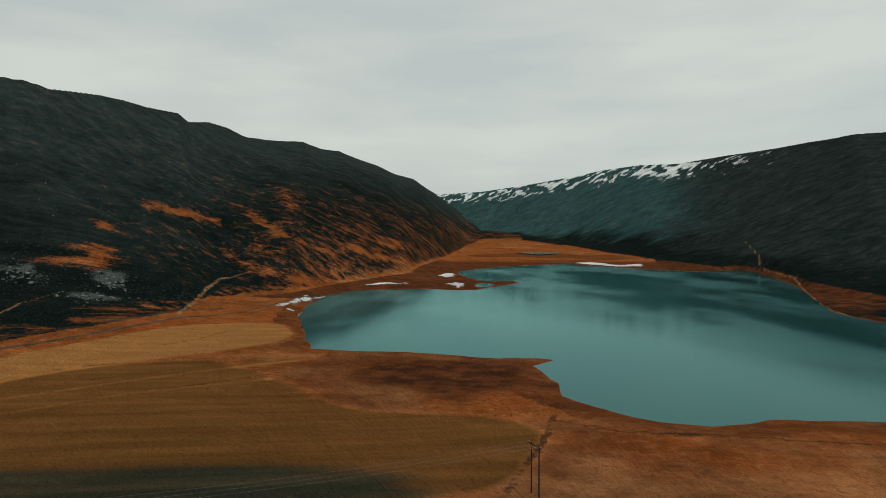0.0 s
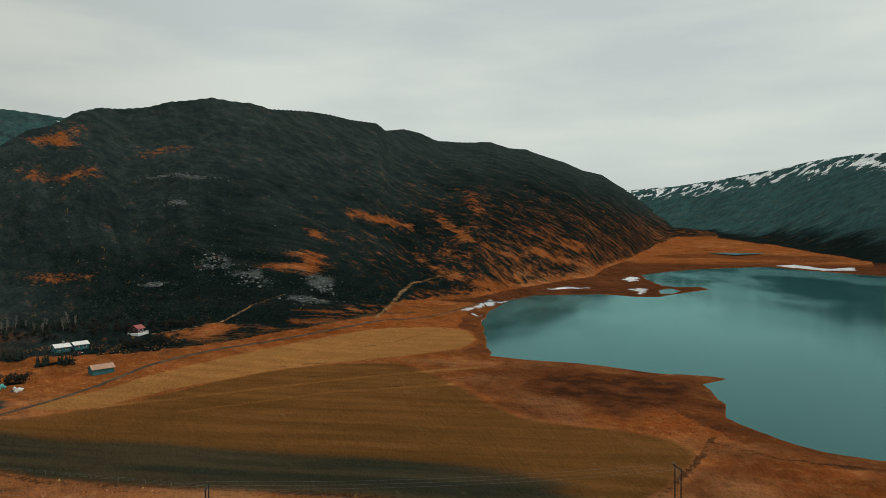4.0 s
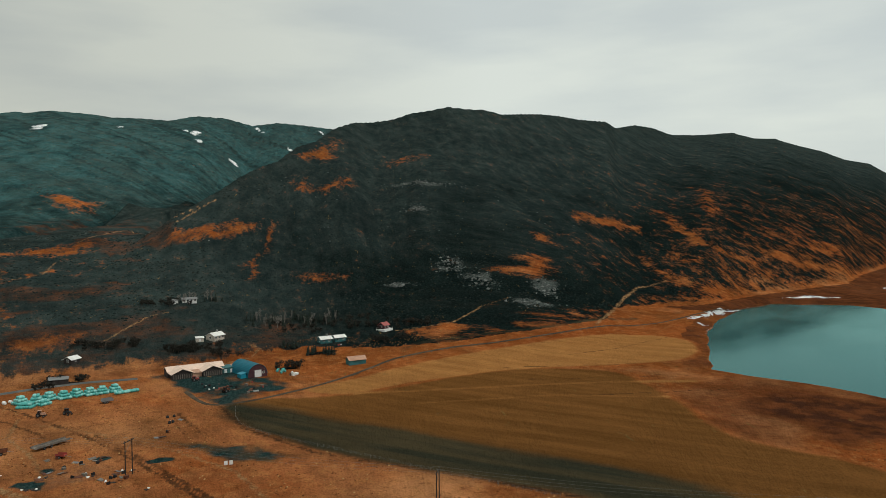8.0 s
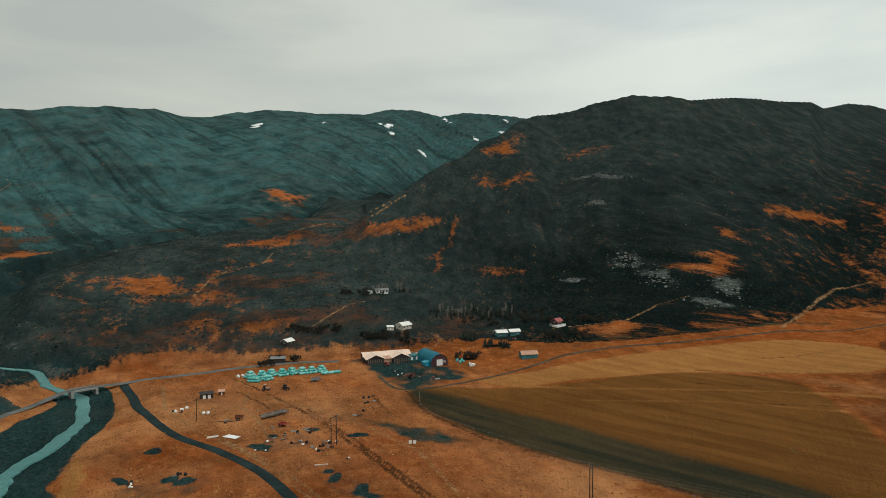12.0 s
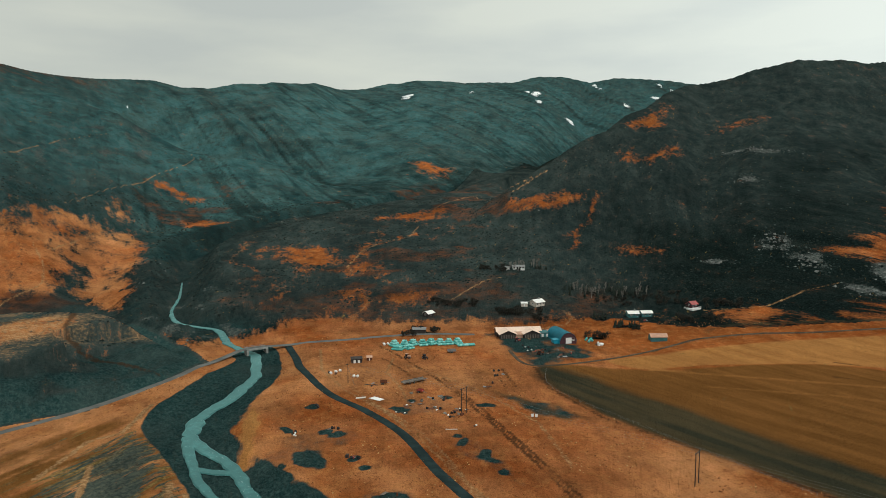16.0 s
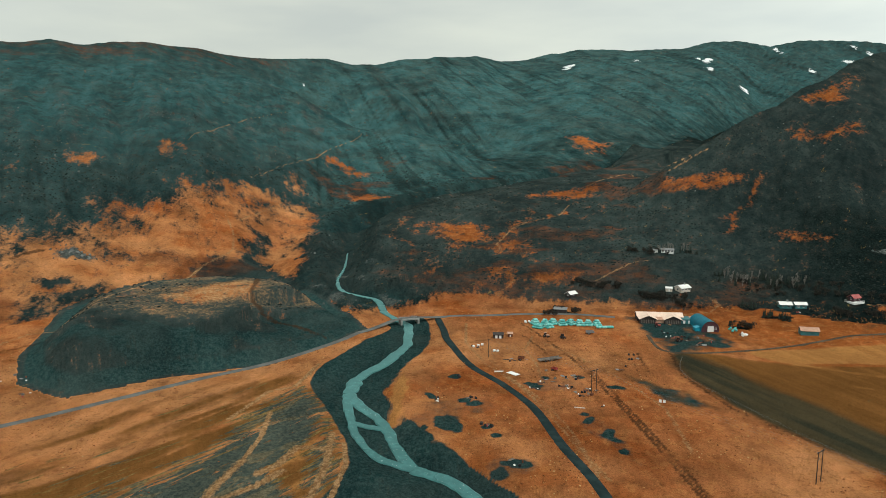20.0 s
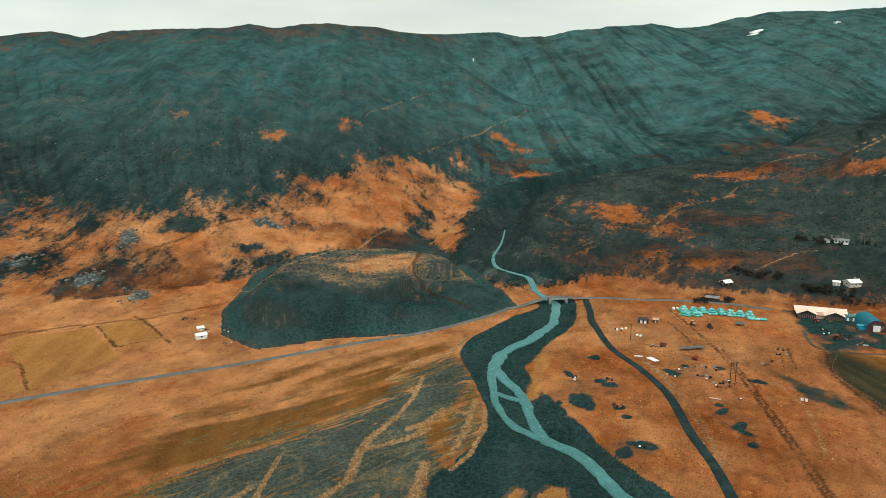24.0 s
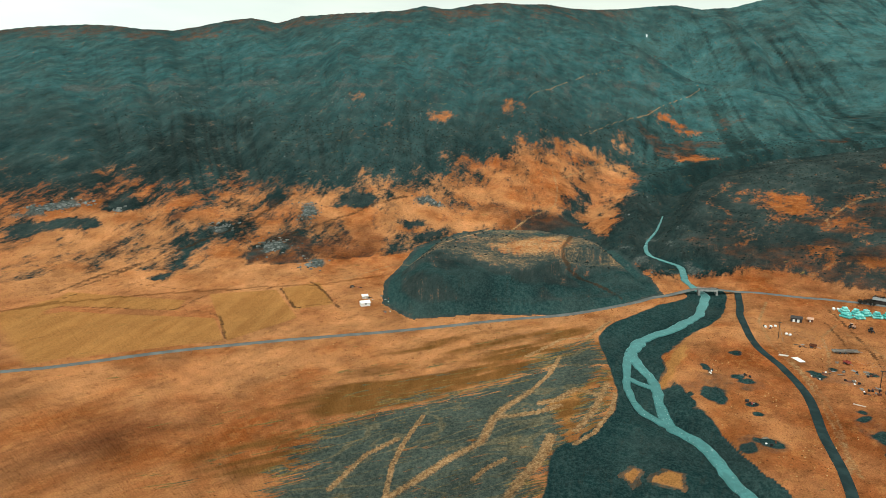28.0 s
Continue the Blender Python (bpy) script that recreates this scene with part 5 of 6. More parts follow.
def part(name, bm, material, parent, label="", smooth=False):
    me = bpy.data.meshes.new(name)
    bmesh.ops.recalc_face_normals(bm, faces=bm.faces)
    bm.to_mesh(me)
    bm.free()
    if smooth:
        me.polygons.foreach_set("use_smooth", [True] * len(me.polygons))
    me.materials.append(material)
    ob = new(name, me)
    ob.parent = parent
    return tagged(ob, label)


def thing(name, label, category, group=""):
    return tagged(new(name), label, category, group)


def stand(ob, x, y, turn=0.0, sink=0.0, z=None):
    """Put a thing on the ground."""
    ob.matrix_world = pose(x, y, (height(x, y) if z is None else z) - sink, 0, 0, turn)
    return ob


def lone(name, bm, material, label, category, group="", smooth=False):
    ob = part(name, bm, material, None, "", smooth)
    return tagged(ob, label, category, group)


def window(parent, x, y, z, w, h, along="x", out=1):
    """Frame, pane and sill on a wall face; out: the side that it faces."""
    bm = fresh()
    d = 0.1 * out
    def put(bm, a, b, ca, cz, off):
        if along == "x":
            box(bm, a, 0.08, b, (x + ca, y + d * off, z + cz))
        else:
            box(bm, 0.08, a, b, (x + d * off, y + ca, z + cz))
    put(bm, w + 0.2, 0.1, 0, h, 0.5), put(bm, w + 0.2, 0.1, 0, -0.1, 0.5)
    put(bm, 0.1, h, -w / 2 - 0.05, 0, 0.5), put(bm, 0.1, h, w / 2 + 0.05, 0, 0.5), put(bm, 0.06, h, 0, 0, 0.5)
    fr = part("window", bm, M_WHITE, parent, "white window frame")
    bm = fresh()
    put(bm, w, h, 0, 0, 0.2)
    part("pane", bm, M_PANE, fr, "dark glass pane")
    return fr


def gable_house(label, L, W, H, rise, wall, roof, name="house", category="house", over=0.5, windows=3, door=True, chimney=False, plinth=0.6):
    """A gabled building, its long side along x, centred on its base."""
    t = thing(name, label, category)
    bm = fresh()
    v = [bm.verts.new(p) for p in ((-L / 2, -W / 2, -plinth), (L / 2, -W / 2, -plinth), (L / 2, W / 2, -plinth), (-L / 2, W / 2, -plinth),
                                   (-L / 2, -W / 2, H), (L / 2, -W / 2, H), (L / 2, W / 2, H), (-L / 2, W / 2, H), (-L / 2, 0, H + rise), (L / 2, 0, H + rise))]
    for f in ((3, 2, 1, 0), (0, 1, 5, 4), (2, 3, 7, 6), (1, 2, 6, 9, 5), (3, 0, 4, 8, 7), (4, 5, 9, 8), (6, 7, 8, 9)):
        bm.faces.new([v[i] for i in f])
    part("wall", bm, wall, t)
    k = rise / (W / 2)
    for s in (-1, 1):
        bm = fresh()
        x0, x1, ye = -L / 2 - over, L / 2 + over, s * (W / 2 + over)
        c = [(x0, ye, H - over * k + 0.03), (x1, ye, H - over * k + 0.03), (x1, 0, H + rise + 0.03), (x0, 0, H + rise + 0.03)]
        sheet(bm, c if s < 0 else c[::-1], 0.14)
        n = int(L / 1.2)
        for i in range(n + 1):
            xr = x0 + (x1 - x0) * i / n
            rod(bm, (xr, ye, H - over * k + 0.2), (xr, 0, H + rise + 0.2), 0.04, None, 4)
        part("roof", bm, roof, t)
    for i in range(windows):
        x = (i - (windows - 1) / 2) * L / max(windows, 1)
        for s in (-1, 1):
            window(t, x, s * W / 2, 1.0, 1.2, 1.1, "x", s)
    if door:
        bm = fresh()
        box(bm, 0.08, 1.0, 2.05, (L / 2 + 0.04, W * 0.18, 0))
        d = part("door", bm, M_WHITE, t, "pale panelled door")
        bm = fresh()
        rod(bm, (L / 2 + 0.08, W * 0.18 + 0.38, 1.0), (L / 2 + 0.2, W * 0.18 + 0.38, 1.0), 0.03)
        part("handle", bm, M_STEEL, d)
        window(t, L / 2, -W * 0.2, 1.0, 1.2, 1.1, "y", 1)
        window(t, -L / 2, 0, 1.0, 1.2, 1.1, "y", -1)
    if chimney:
        bm = fresh()
        box(bm, 0.8, 0.8, 1.5, (L * 0.2, 0, H + rise - 0.4))
        box(bm, 1.0, 1.0, 0.15, (L * 0.2, 0, H + rise + 1.1))
        part("chimney", bm, M_CONCRETE, t)
    return t


def arched_barn():
    """Round-roofed steel barn; the end with the white door faces +x."""
    t = thing("arched_barn", "blue corrugated steel barn with a round roof and white door", "barn")
    L, R, n = 19.0, 5.2, 40
    bm = fresh()
    rows = []
    for i in range(n + 1):
        a = math.pi * i / n
        rr = R + (0.05 if i % 2 else 0.0)
        rows.append([bm.verts.new((x, -rr * math.cos(a), 1.0 + rr * math.sin(a) * 1.02)) for x in (-L / 2 - 0.2, L / 2 + 0.3)])
    for i in range(n):
        bm.faces.new((rows[i][0], rows[i][1], rows[i + 1][1], rows[i + 1][0]))
    for s in (-1, 1):
        sheet(bm, [(-L / 2, s * R, -0.6), (L / 2, s * R, -0.6), (L / 2, s * R, 1.0), (-L / 2, s * R, 1.0)], 0.08 * s)
    bmesh.ops.solidify(bm, geom=bm.faces[:n], thickness=0.1)
    part("roof", bm, M_BLUE, t, "ribbed blue round roof")
    for s in (-1, 1):
        bm = fresh()
        ring = [bm.verts.new((s * L / 2, -R * math.cos(math.pi * i / 24), 1.0 + R * math.sin(math.pi * i / 24))) for i in range(25)]
        lo = [bm.verts.new((s * L / 2, -R, -0.6)), bm.verts.new((s * L / 2, R, -0.6))]
        bm.faces.new([lo[0]] + ring + [lo[1]])
        part("end_wall", bm, M_MAROON, t, "dark maroon end wall")
    bm = fresh()
    box(bm, 0.16, 3.6, 3.4, (L / 2 + 0.1, 0.2, 0))
    for k in range(4):
        box(bm, 0.2, 3.5, 0.05, (L / 2 + 0.1, 0.2, 0.7 * k + 0.4))
    d = part("door", bm, M_WHITE, t, "white sliding barn door")
    bm = fresh()
    rod(bm, (L / 2 + 0.2, -2.4, 3.55), (L / 2 + 0.2, 3.9, 3.55), 0.07)
    part("rail", bm, M_STEEL, d)
    window(t, L / 2, 3.2, 1.5, 1.1, 0.9, "y", 1)
    bm = fresh()
    box(bm, 4.0, 2.8, 2.3, (L / 2 - 3.5, -R - 1.5, -0.3))
    sheet(bm, [(L / 2 - 5.7, -R - 3.1, 2.0), (L / 2 - 1.3, -R - 3.1, 2.0), (L / 2 - 1.3, -R + 0.1, 2.5), (L / 2 - 5.7, -R + 0.1, 2.5)], 0.12)
    part("lean_to", bm, M_BLUE, t, "small blue lean-to")
    return t


def farm_range():
    """Long byre with two gabled wings on the yard side (-y)."""
    t = thing("farm_building", "long farm building with pink sheet roofs and two gabled wings", "farm building")
    L, W, H, rise = 27.0, 8.0, 3.0, 1.7
    bm = fresh()
    box(bm, L, W, H + 0.5, (0, 0, -0.5))
    for s in (-1, 1):
        v = [bm.verts.new((s * L / 2, -W / 2, H)), bm.verts.new((s * L / 2, W / 2, H)), bm.verts.new((s * L / 2, 0, H + rise))]
        bm.faces.new(v)
    part("wall", bm, M_DARK_WALL, t, "dark weathered byre wall")
    for s in (-1, 1):
        bm = fresh()
        c = [(-L / 2 - 0.5, s * (W / 2 + 0.5), H - 0.2), (L / 2 + 0.5, s * (W / 2 + 0.5), H - 0.2), (L / 2 + 0.5, 0, H + rise), (-L / 2 - 0.5, 0, H + rise)]
        sheet(bm, c if s < 0 else c[::-1], 0.15)
        for i in range(24):
            x = -L / 2 - 0.4 + (L + 0.8) * i / 23
            rod(bm, (x, s * (W / 2 + 0.5), H - 0.02), (x, 0, H + rise + 0.17), 0.04, None, 4)
        part("roof", bm, M_ROOF_PINK, t, "weathered pink sheet roof")
    for x in (-8.0, 6.5):
        bm = fresh()
        y0, y1, w, h = -W / 2 - 7.0, 0.0, 5.0, 2.6
        box(bm, 2 * w - 0.6, y1 - y0 - 1, h + 0.5, (x, (y0 + y1) / 2 + 0.3, -0.5))
        v = [bm.verts.new((x - w + 0.3, y0 + 0.8, h)), bm.verts.new((x + w - 0.3, y0 + 0.8, h)), bm.verts.new((x, y0 + 0.8, h + 2.1))]
        bm.faces.new(v)
        wing = part("wing", bm, M_DARK_WALL, t, "gabled wing with a slatted front")
        for s in (-1, 1):
            bm = fresh()
            c = [(x + s * (w + 0.5), y0, h - 0.15), (x + s * (w + 0.5), y1, h - 0.15), (x, y1, h + 2.2), (x, y0, h + 2.2)]
            sheet(bm, c if s > 0 else c[::-1], 0.15)
            part("wing_roof", bm, M_ROOF_PINK, wing, "pink sheet roof slope")
        for k in range(9):
            bm = fresh()
            box(bm, 0.35, 0.1, 2.2, (x - w + 0.9 + k * 1.02, y0 + 0.72, 0.1))
            part("slat", bm, M_TIMBER, wing)
    bm = fresh()
    box(bm, 4.6, 5.0, 2.2, (-0.8, -W / 2 - 2.2, -0.4))
    sheet(bm, [(-3.2, -W / 2 - 5.0, 1.9), (1.7, -W / 2 - 5.0, 1.9), (1.7, -W / 2 + 0.4, 2.9), (-3.2, -W / 2 + 0.4, 2.9)], 0.12)
    part("link_roof", bm, M_ROOF_TAN, t, "rusted link roof between the wings")
    return t


def small_shed(label, L, W, H, wall, roof, doors=1, door_mat=None, name="shed"):
    """A low lean-to shed with doors on its -y side."""
    t = thing(name, label, "shed")
    bm = fresh()
    box(bm, L, W, H + 0.4, (0, 0, -0.4))
    part("wall", bm, wall, t)
    bm = fresh()
    sheet(bm, [(-L / 2 - 0.3, -W / 2 - 0.4, H - 0.05), (L / 2 + 0.3, -W / 2 - 0.4, H - 0.05), (L / 2 + 0.3, W / 2 + 0.3, H + 0.5), (-L / 2 - 0.3, W / 2 + 0.3, H + 0.5)], 0.12)
    part("roof", bm, roof, t)
    for k in range(doors):
        bm = fresh()
        box(bm, min(1.3, L * 0.22), 0.08, min(H - 0.4, 1.9), ((k - (doors - 1) / 2) * L / (doors + 0.6), -W / 2 - 0.04, 0))
        part("door", bm, door_mat or M_WHITE, t)
    return t


def tower_pole(label, H=11.0, gap=3.2, arm=5.0):
    """Two timber poles under one cross-arm, with a brace and insulators."""
    t = thing("power_pole", label, "power pole", "power line poles")
    for s in (-1, 1):
        bm = fresh()
        rod(bm, (s * gap / 2, 0, -0.8), (s * gap / 2, 0, H), 0.19, 0.13, 8)
        part("pole", bm, M_POLE, t)
    bm = fresh()
    box(bm, arm, 0.2, 0.22, (0, 0, H - 0.5))
    part("cross_arm", bm, M_POLE, t)
    bm = fresh()
    rod(bm, (-gap / 2, 0.1, H - 3.6), (gap / 2, 0.1, H - 0.7), 0.06)
    part("brace", bm, M_TIMBER, t)
    for x in (-arm / 2 + 0.15, 0, arm / 2 - 0.15):
        bm = fresh()
        rod(bm, (x, 0, H - 0.28), (x, 0, H + 0.15), 0.06, 0.04)
        part("insulator", bm, M_STEEL, t)
    return t


def wheel(parent, x, y, r, w):
    bm = fresh()
    rod(bm, (x, y - w / 2, r), (x, y + w / 2, r), r, None, 14)
    ob = part("wheel", bm, M_RUBBER, parent)
    bm = fresh()
    rod(bm, (x, y - w / 2 - 0.02, r), (x, y + w / 2 + 0.02, r), r * 0.5, None, 10)
    part("rim", bm, M_STEEL, ob)


def trailer(label, L, W, bed, tall=0.6):
    t = thing("farm_trailer", label, "trailer")
    bm = fresh()
    box(bm, L, W, 0.25, (0, 0, 0.85))
    part("bed", bm, bed, t)
    for s in (-1, 1):
        bm = fresh()
        box(bm, L, 0.1, tall, (0, s * (W / 2 - 0.05), 1.1))
        part("side_board", bm, bed, t)
    bm = fresh()
    rod(bm, (L / 2, 0, 0.9), (L / 2 + 1.8, 0, 0.5), 0.08)
    part("drawbar", bm, M_STEEL, t)
    for x in (-L * 0.25, -L * 0.05):
        for s in (-1, 1):
            wheel(t, x, s * W / 2, 0.5, 0.3)
    return t


def tractor(label, paint):
    t = thing("tractor", label, "tractor")
    bm = fresh()
    box(bm, 1.9, 0.8, 0.8, (0.9, 0, 0.8)), box(bm, 1.2, 1.0, 0.6, (-0.4, 0, 0.8))
    part("body", bm, paint, t)
    bm = fresh()
    for x in (-0.95, 0.15):
        for y in (-0.6, 0.6):
            rod(bm, (x, y, 1.4), (x * 0.9 - 0.04, y * 0.9, 2.45), 0.05)
    box(bm, 1.4, 1.4, 0.12, (-0.4, 0, 2.45))
    cabin = part("cab", bm, paint, t)
    bm = fresh()
    box(bm, 1.0, 1.1, 0.95, (-0.4, 0, 1.45))
    part("pane", bm, M_PANE, cabin)
    for y in (-0.8, 0.8):
        wheel(t, -0.6, y, 0.8, 0.4), wheel(t, 1.4, y, 0.5, 0.3)
    return t


# ---- the farm ----
stand(arched_barn(), -254, 189.5, -14)
stand(farm_range(), -275.5, 173, 68)
stand(small_shed("teal sheet-metal link shed with a low roof", 8.0, 5.0, 2.6, M_TEAL_WALL, M_TEAL_WALL, 2), -266, 185.5, 72)
stand(small_shed("low shed with a pinkish rusted roof beside the barn", 5.0, 5.0, 2.8, M_TEAL_WALL, M_ROOF_TAN, 1), -264.5, 190.5, 72)
stand(gable_house("teal sheet-metal shed with a rusted tan roof", 9.5, 5.6, 2.5, 1.6, M_TEAL_WALL, M_ROOF_TAN, "shed", "shed", 0.4, 0, False), -226, 239, 62)
stand(gable_house("low house with a white sheet roof and teal walls", 7.0, 6.5, 2.5, 1.3, M_TEAL_WALL, M_ROOF_WHITE, "house", "house", 0.5, 2, True, True), -271, 262, 64)
stand(gable_house("white-roofed house wing with teal walls", 7.0, 5.0, 2.6, 1.2, M_TEAL_WALL, M_ROOF_WHITE, "house", "house", 0.5, 2, True), -267, 270, 68)
stand(gable_house("small maroon house with a red roof above a terrace", 5.6, 4.6, 2.3, 1.6, M_MAROON, M_ROOF_RED, "house", "house", 0.6, 2), -265, 311, 92, -1.2)
stand(gable_house("cream farmhouse with a bright white sheet roof", 8.0, 6.5, 2.6, 1.6, M_CREAM, M_ROOF_WHITE, "house", "house", 0.5, 3, True, True), -317, 218, 98)
stand(small_shed("low white-roofed outbuilding by the farmhouse", 4.2, 3.2, 2.0, M_CREAM, M_ROOF_WHITE), -319.5, 209, 62)
stand(gable_house("dark cabin with a white roof among the heath", 6.0, 4.6, 2.2, 1.3, M_DARK_WALL, M_ROOF_WHITE, "cabin", "cabin", 0.6, 1), -332, 141.5, 112)
stand(gable_house("low hillside house with a white roof and dark windows", 9.5, 5.0, 2.3, 1.1, M_WHITE, M_GREY_ROOF, "house", "house", 0.5, 4), -394, 256, 60)
stand(small_shed("small white outbuilding on the hillside", 3.5, 3.0, 2.2, M_WHITE, M_GREY_ROOF), -397, 247, 60)
stand(small_shed("black timber shed with two white doors", 5.6, 3.2, 2.1, M_DARK_WALL, M_DARK_WALL, 2), -264, 64, 72)
stand(small_shed("small rust-brown shed on the moor", 2.6, 2.2, 1.6, M_RUST_METAL, M_ROOF_TAN), -265, 71.5, 72)
stand(small_shed("flat-roofed dark hut dug into the bank", 8.0, 4.5, 2.6, M_DARK_WALL, M_GREY_ROOF, 1, M_DARK_WALL), -305, 121, 60)
stand(gable_house("white tin hut standing alone by the road", 5.6, 3.8, 2.0, 1.1, M_WHITE, M_ROOF_WHITE, "hut", "hut", 0.25, 1), -248, -180.5, 122)
stand(small_shed("small white lean-to behind the tin hut", 3.6, 2.4, 1.6, M_CREAM, M_ROOF_WHITE), -262, -185, 122)
terrace = thing("terrace", "white railed terrace in front of the red-roofed house", "terrace")
bm = fresh()
box(bm, 9.0, 7.0, 1.3, (0, 0, -0.9))
part("deck", bm, M_WHITE, terrace)
for k in range(12):
    for s in (-1, 1):
        bm = fresh()
        box(bm, 0.1, 0.1, 0.9, (-4.4 + k * 0.8, s * 3.4, 0.4))
        part("baluster", bm, M_WHITE, terrace)
for s in (-1, 1):
    bm = fresh()
    box(bm, 9.0, 0.12, 0.1, (0, s * 3.4, 1.3))
    part("rail", bm, M_WHITE, terrace)
stand(terrace, -264, 310.5, 92, -0.55)

# ---- power line ----
POLE_LINE = [(19.5, 145.3), (-80.5, 106.3), (-170.5, 73.5)]
first = tower_pole("timber twin-pole power pylon with a cross-arm on the moor")
for k, (x, y) in enumerate(POLE_LINE):
    ob = first if k == 0 else copy_thing(first, Matrix())
    stand(ob, x, y, 112)
single = thing("power_pole", "single slanting-braced timber pole near the track", "power pole")
bm = fresh()
rod(bm, (0, 0, -0.8), (0, 0, 9.5), 0.17, 0.12, 8)
part("pole", bm, M_POLE, single)
bm = fresh()
box(bm, 2.4, 0.16, 0.18, (0, 0, 9.0))
part("cross_arm", bm, M_POLE, single)
bm = fresh()
rod(bm, (0, -4.2, 0), (0, 0, 7.8), 0.07)
part("stay", bm, M_TIMBER, single)
stand(single, -232, 47, 112)
ends = [(x, y, height(x, y) + 11.1) for x, y in POLE_LINE] + [(-232.0, 47.0, height(-232, 47) + 9.3)]
for a, b in zip(ends, ends[1:]):
    for off in (-2.3, 0, 2.3):
        d = Vector((b[0] - a[0], b[1] - a[1], 0)).normalized()
        side = Vector((-d.y, d.x, 0)) * off
        bm = fresh()
        pts = []
        for k in range(11):
            s = k / 10
            p = Vector(a).lerp(Vector(b), s) + side * (1 if b[2] > 10.5 or s < 0.9 else 0.4)
            p.z -= 6.0 * s * (1 - s)
            pts.append(p)
        rings = [[bm.verts.new(p + Vector((d.y * o, -d.x * o, h)) * 0.012) for o, h in ((1, 0), (0, 1), (-1, 0), (0, -1))] for p in pts]
        for p, q in zip(rings, rings[1:]):
            for k in range(4):
                bm.faces.new((p[k], p[(k + 1) % 4], q[(k + 1) % 4], q[k]))
        bm.faces.new(rings[0][::-1]), bm.faces.new(rings[-1])
        lone("power_cable", bm, M_STEEL, "thin sagging power cable between the poles", "cable", "power cables")

# ---- wrapped bales in stacks ----
def bale(material, label):
    bm = fresh()
    n, prof = 16, [(0.0, -0.62), (0.5, -0.62), (0.60, -0.56), (0.64, -0.46), (0.655, 0.0), (0.64, 0.46), (0.60, 0.56), (0.5, 0.62), (0.0, 0.62)]
    rings = []
    for r, x in prof:
        if r == 0:
            rings.append([bm.verts.new((x, 0, 0.63))])
        else:
            rings.append([bm.verts.new((x, r * math.cos(2 * math.pi * k / n), 0.63 + (r * math.sin(2 * math.pi * k / n)) * (0.96 if math.sin(2 * math.pi * k / n) < 0 else 1.0))) for k in range(n)])
    for a, b in zip(rings, rings[1:]):
        for k in range(n):
            if len(a) == 1:
                bm.faces.new((a[0], b[k], b[(k + 1) % n]))
            elif len(b) == 1:
                bm.faces.new((a[k], b[0], a[(k + 1) % n]))
            else:
                bm.faces.new((a[k], b[k], b[(k + 1) % n], a[(k + 1) % n]))
    return lone("hay_bale", bm, material, label, "hay bale", "stacked wrapped bales", True)


rng = random.Random(5)
kinds = [bale(M_WRAP, "round silage bale wrapped in mint green film"), bale(M_WRAP_PALE, "round silage bale wrapped in pale mint film"), bale(M_WRAP_WHITE, "round silage bale wrapped in white film")]
used = set()


def put_bale(kind, x, y, z, turn):
    ob = kinds[kind]
    if kind in used:
        ob = copy_thing(ob, Matrix())
    used.add(kind)
    ob.matrix_world = pose(x, y, z, 0, rng.uniform(-2, 2), turn + rng.uniform(-4, 4))


# blocks: centre along and across the strip, rows, length of a row, turn, layers
STRIP, ALONG = Vector((-279.5, 92.5)), math.degrees(math.atan2(44, 12))
ca, sa = math.cos(radians(ALONG)), math.sin(radians(ALONG))
for u, v, rows, count, turn, layers in ((1, 5, 4, 4, 20, 3), (6.5, 3.5, 4, 4, -18, 3), (11.5, 4.5, 4, 4, 32, 3), (16.8, 3, 4, 4, 8, 3), (22, 4.2, 4, 4, 35, 3), (27.2, 3.2, 4, 4, 12, 3), (32.5, 4.2, 4, 4, -8, 3), (37.6, 4, 4, 4, 5, 3),
                                        (1.5, -3.5, 3, 5, -35, 2), (8, -3.0, 3, 4, 28, 2), (41, -2.0, 2, 8, 0, 1)):
    c2, s2 = math.cos(radians(turn)), math.sin(radians(turn))
    for layer in range(layers):
        for i in range(rows - layer):
            for j in range(count - layer):
                a = (j - (count - 1 - layer) / 2) * 1.27
                b = (i - (rows - 1 - layer) / 2) * 1.36
                du, dv = u + c2 * a - s2 * b, v + s2 * a + c2 * b
                x, y = STRIP.x + ca * du - sa * dv * 1.0, STRIP.y + sa * du + ca * dv * 1.0
                put_bale(1 if rng.random() < 0.4 else 0, x, y, height(x, y) - 0.06 + layer * 1.12, ALONG + turn)
for x, y in ((-290, 91), (-289, 93), (-288.5, 90.5)):
    put_bale(2, x, y, height(x, y) - 0.05, 20)
for x, y in ((-243, 201), (-245, 203), (-247, 202), (-246, 205), (-249, 204.5), (-244, 204.5), (-248, 207)):
    put_bale(0, x, y, height(x, y) - 0.05, rng.uniform(0, 180))

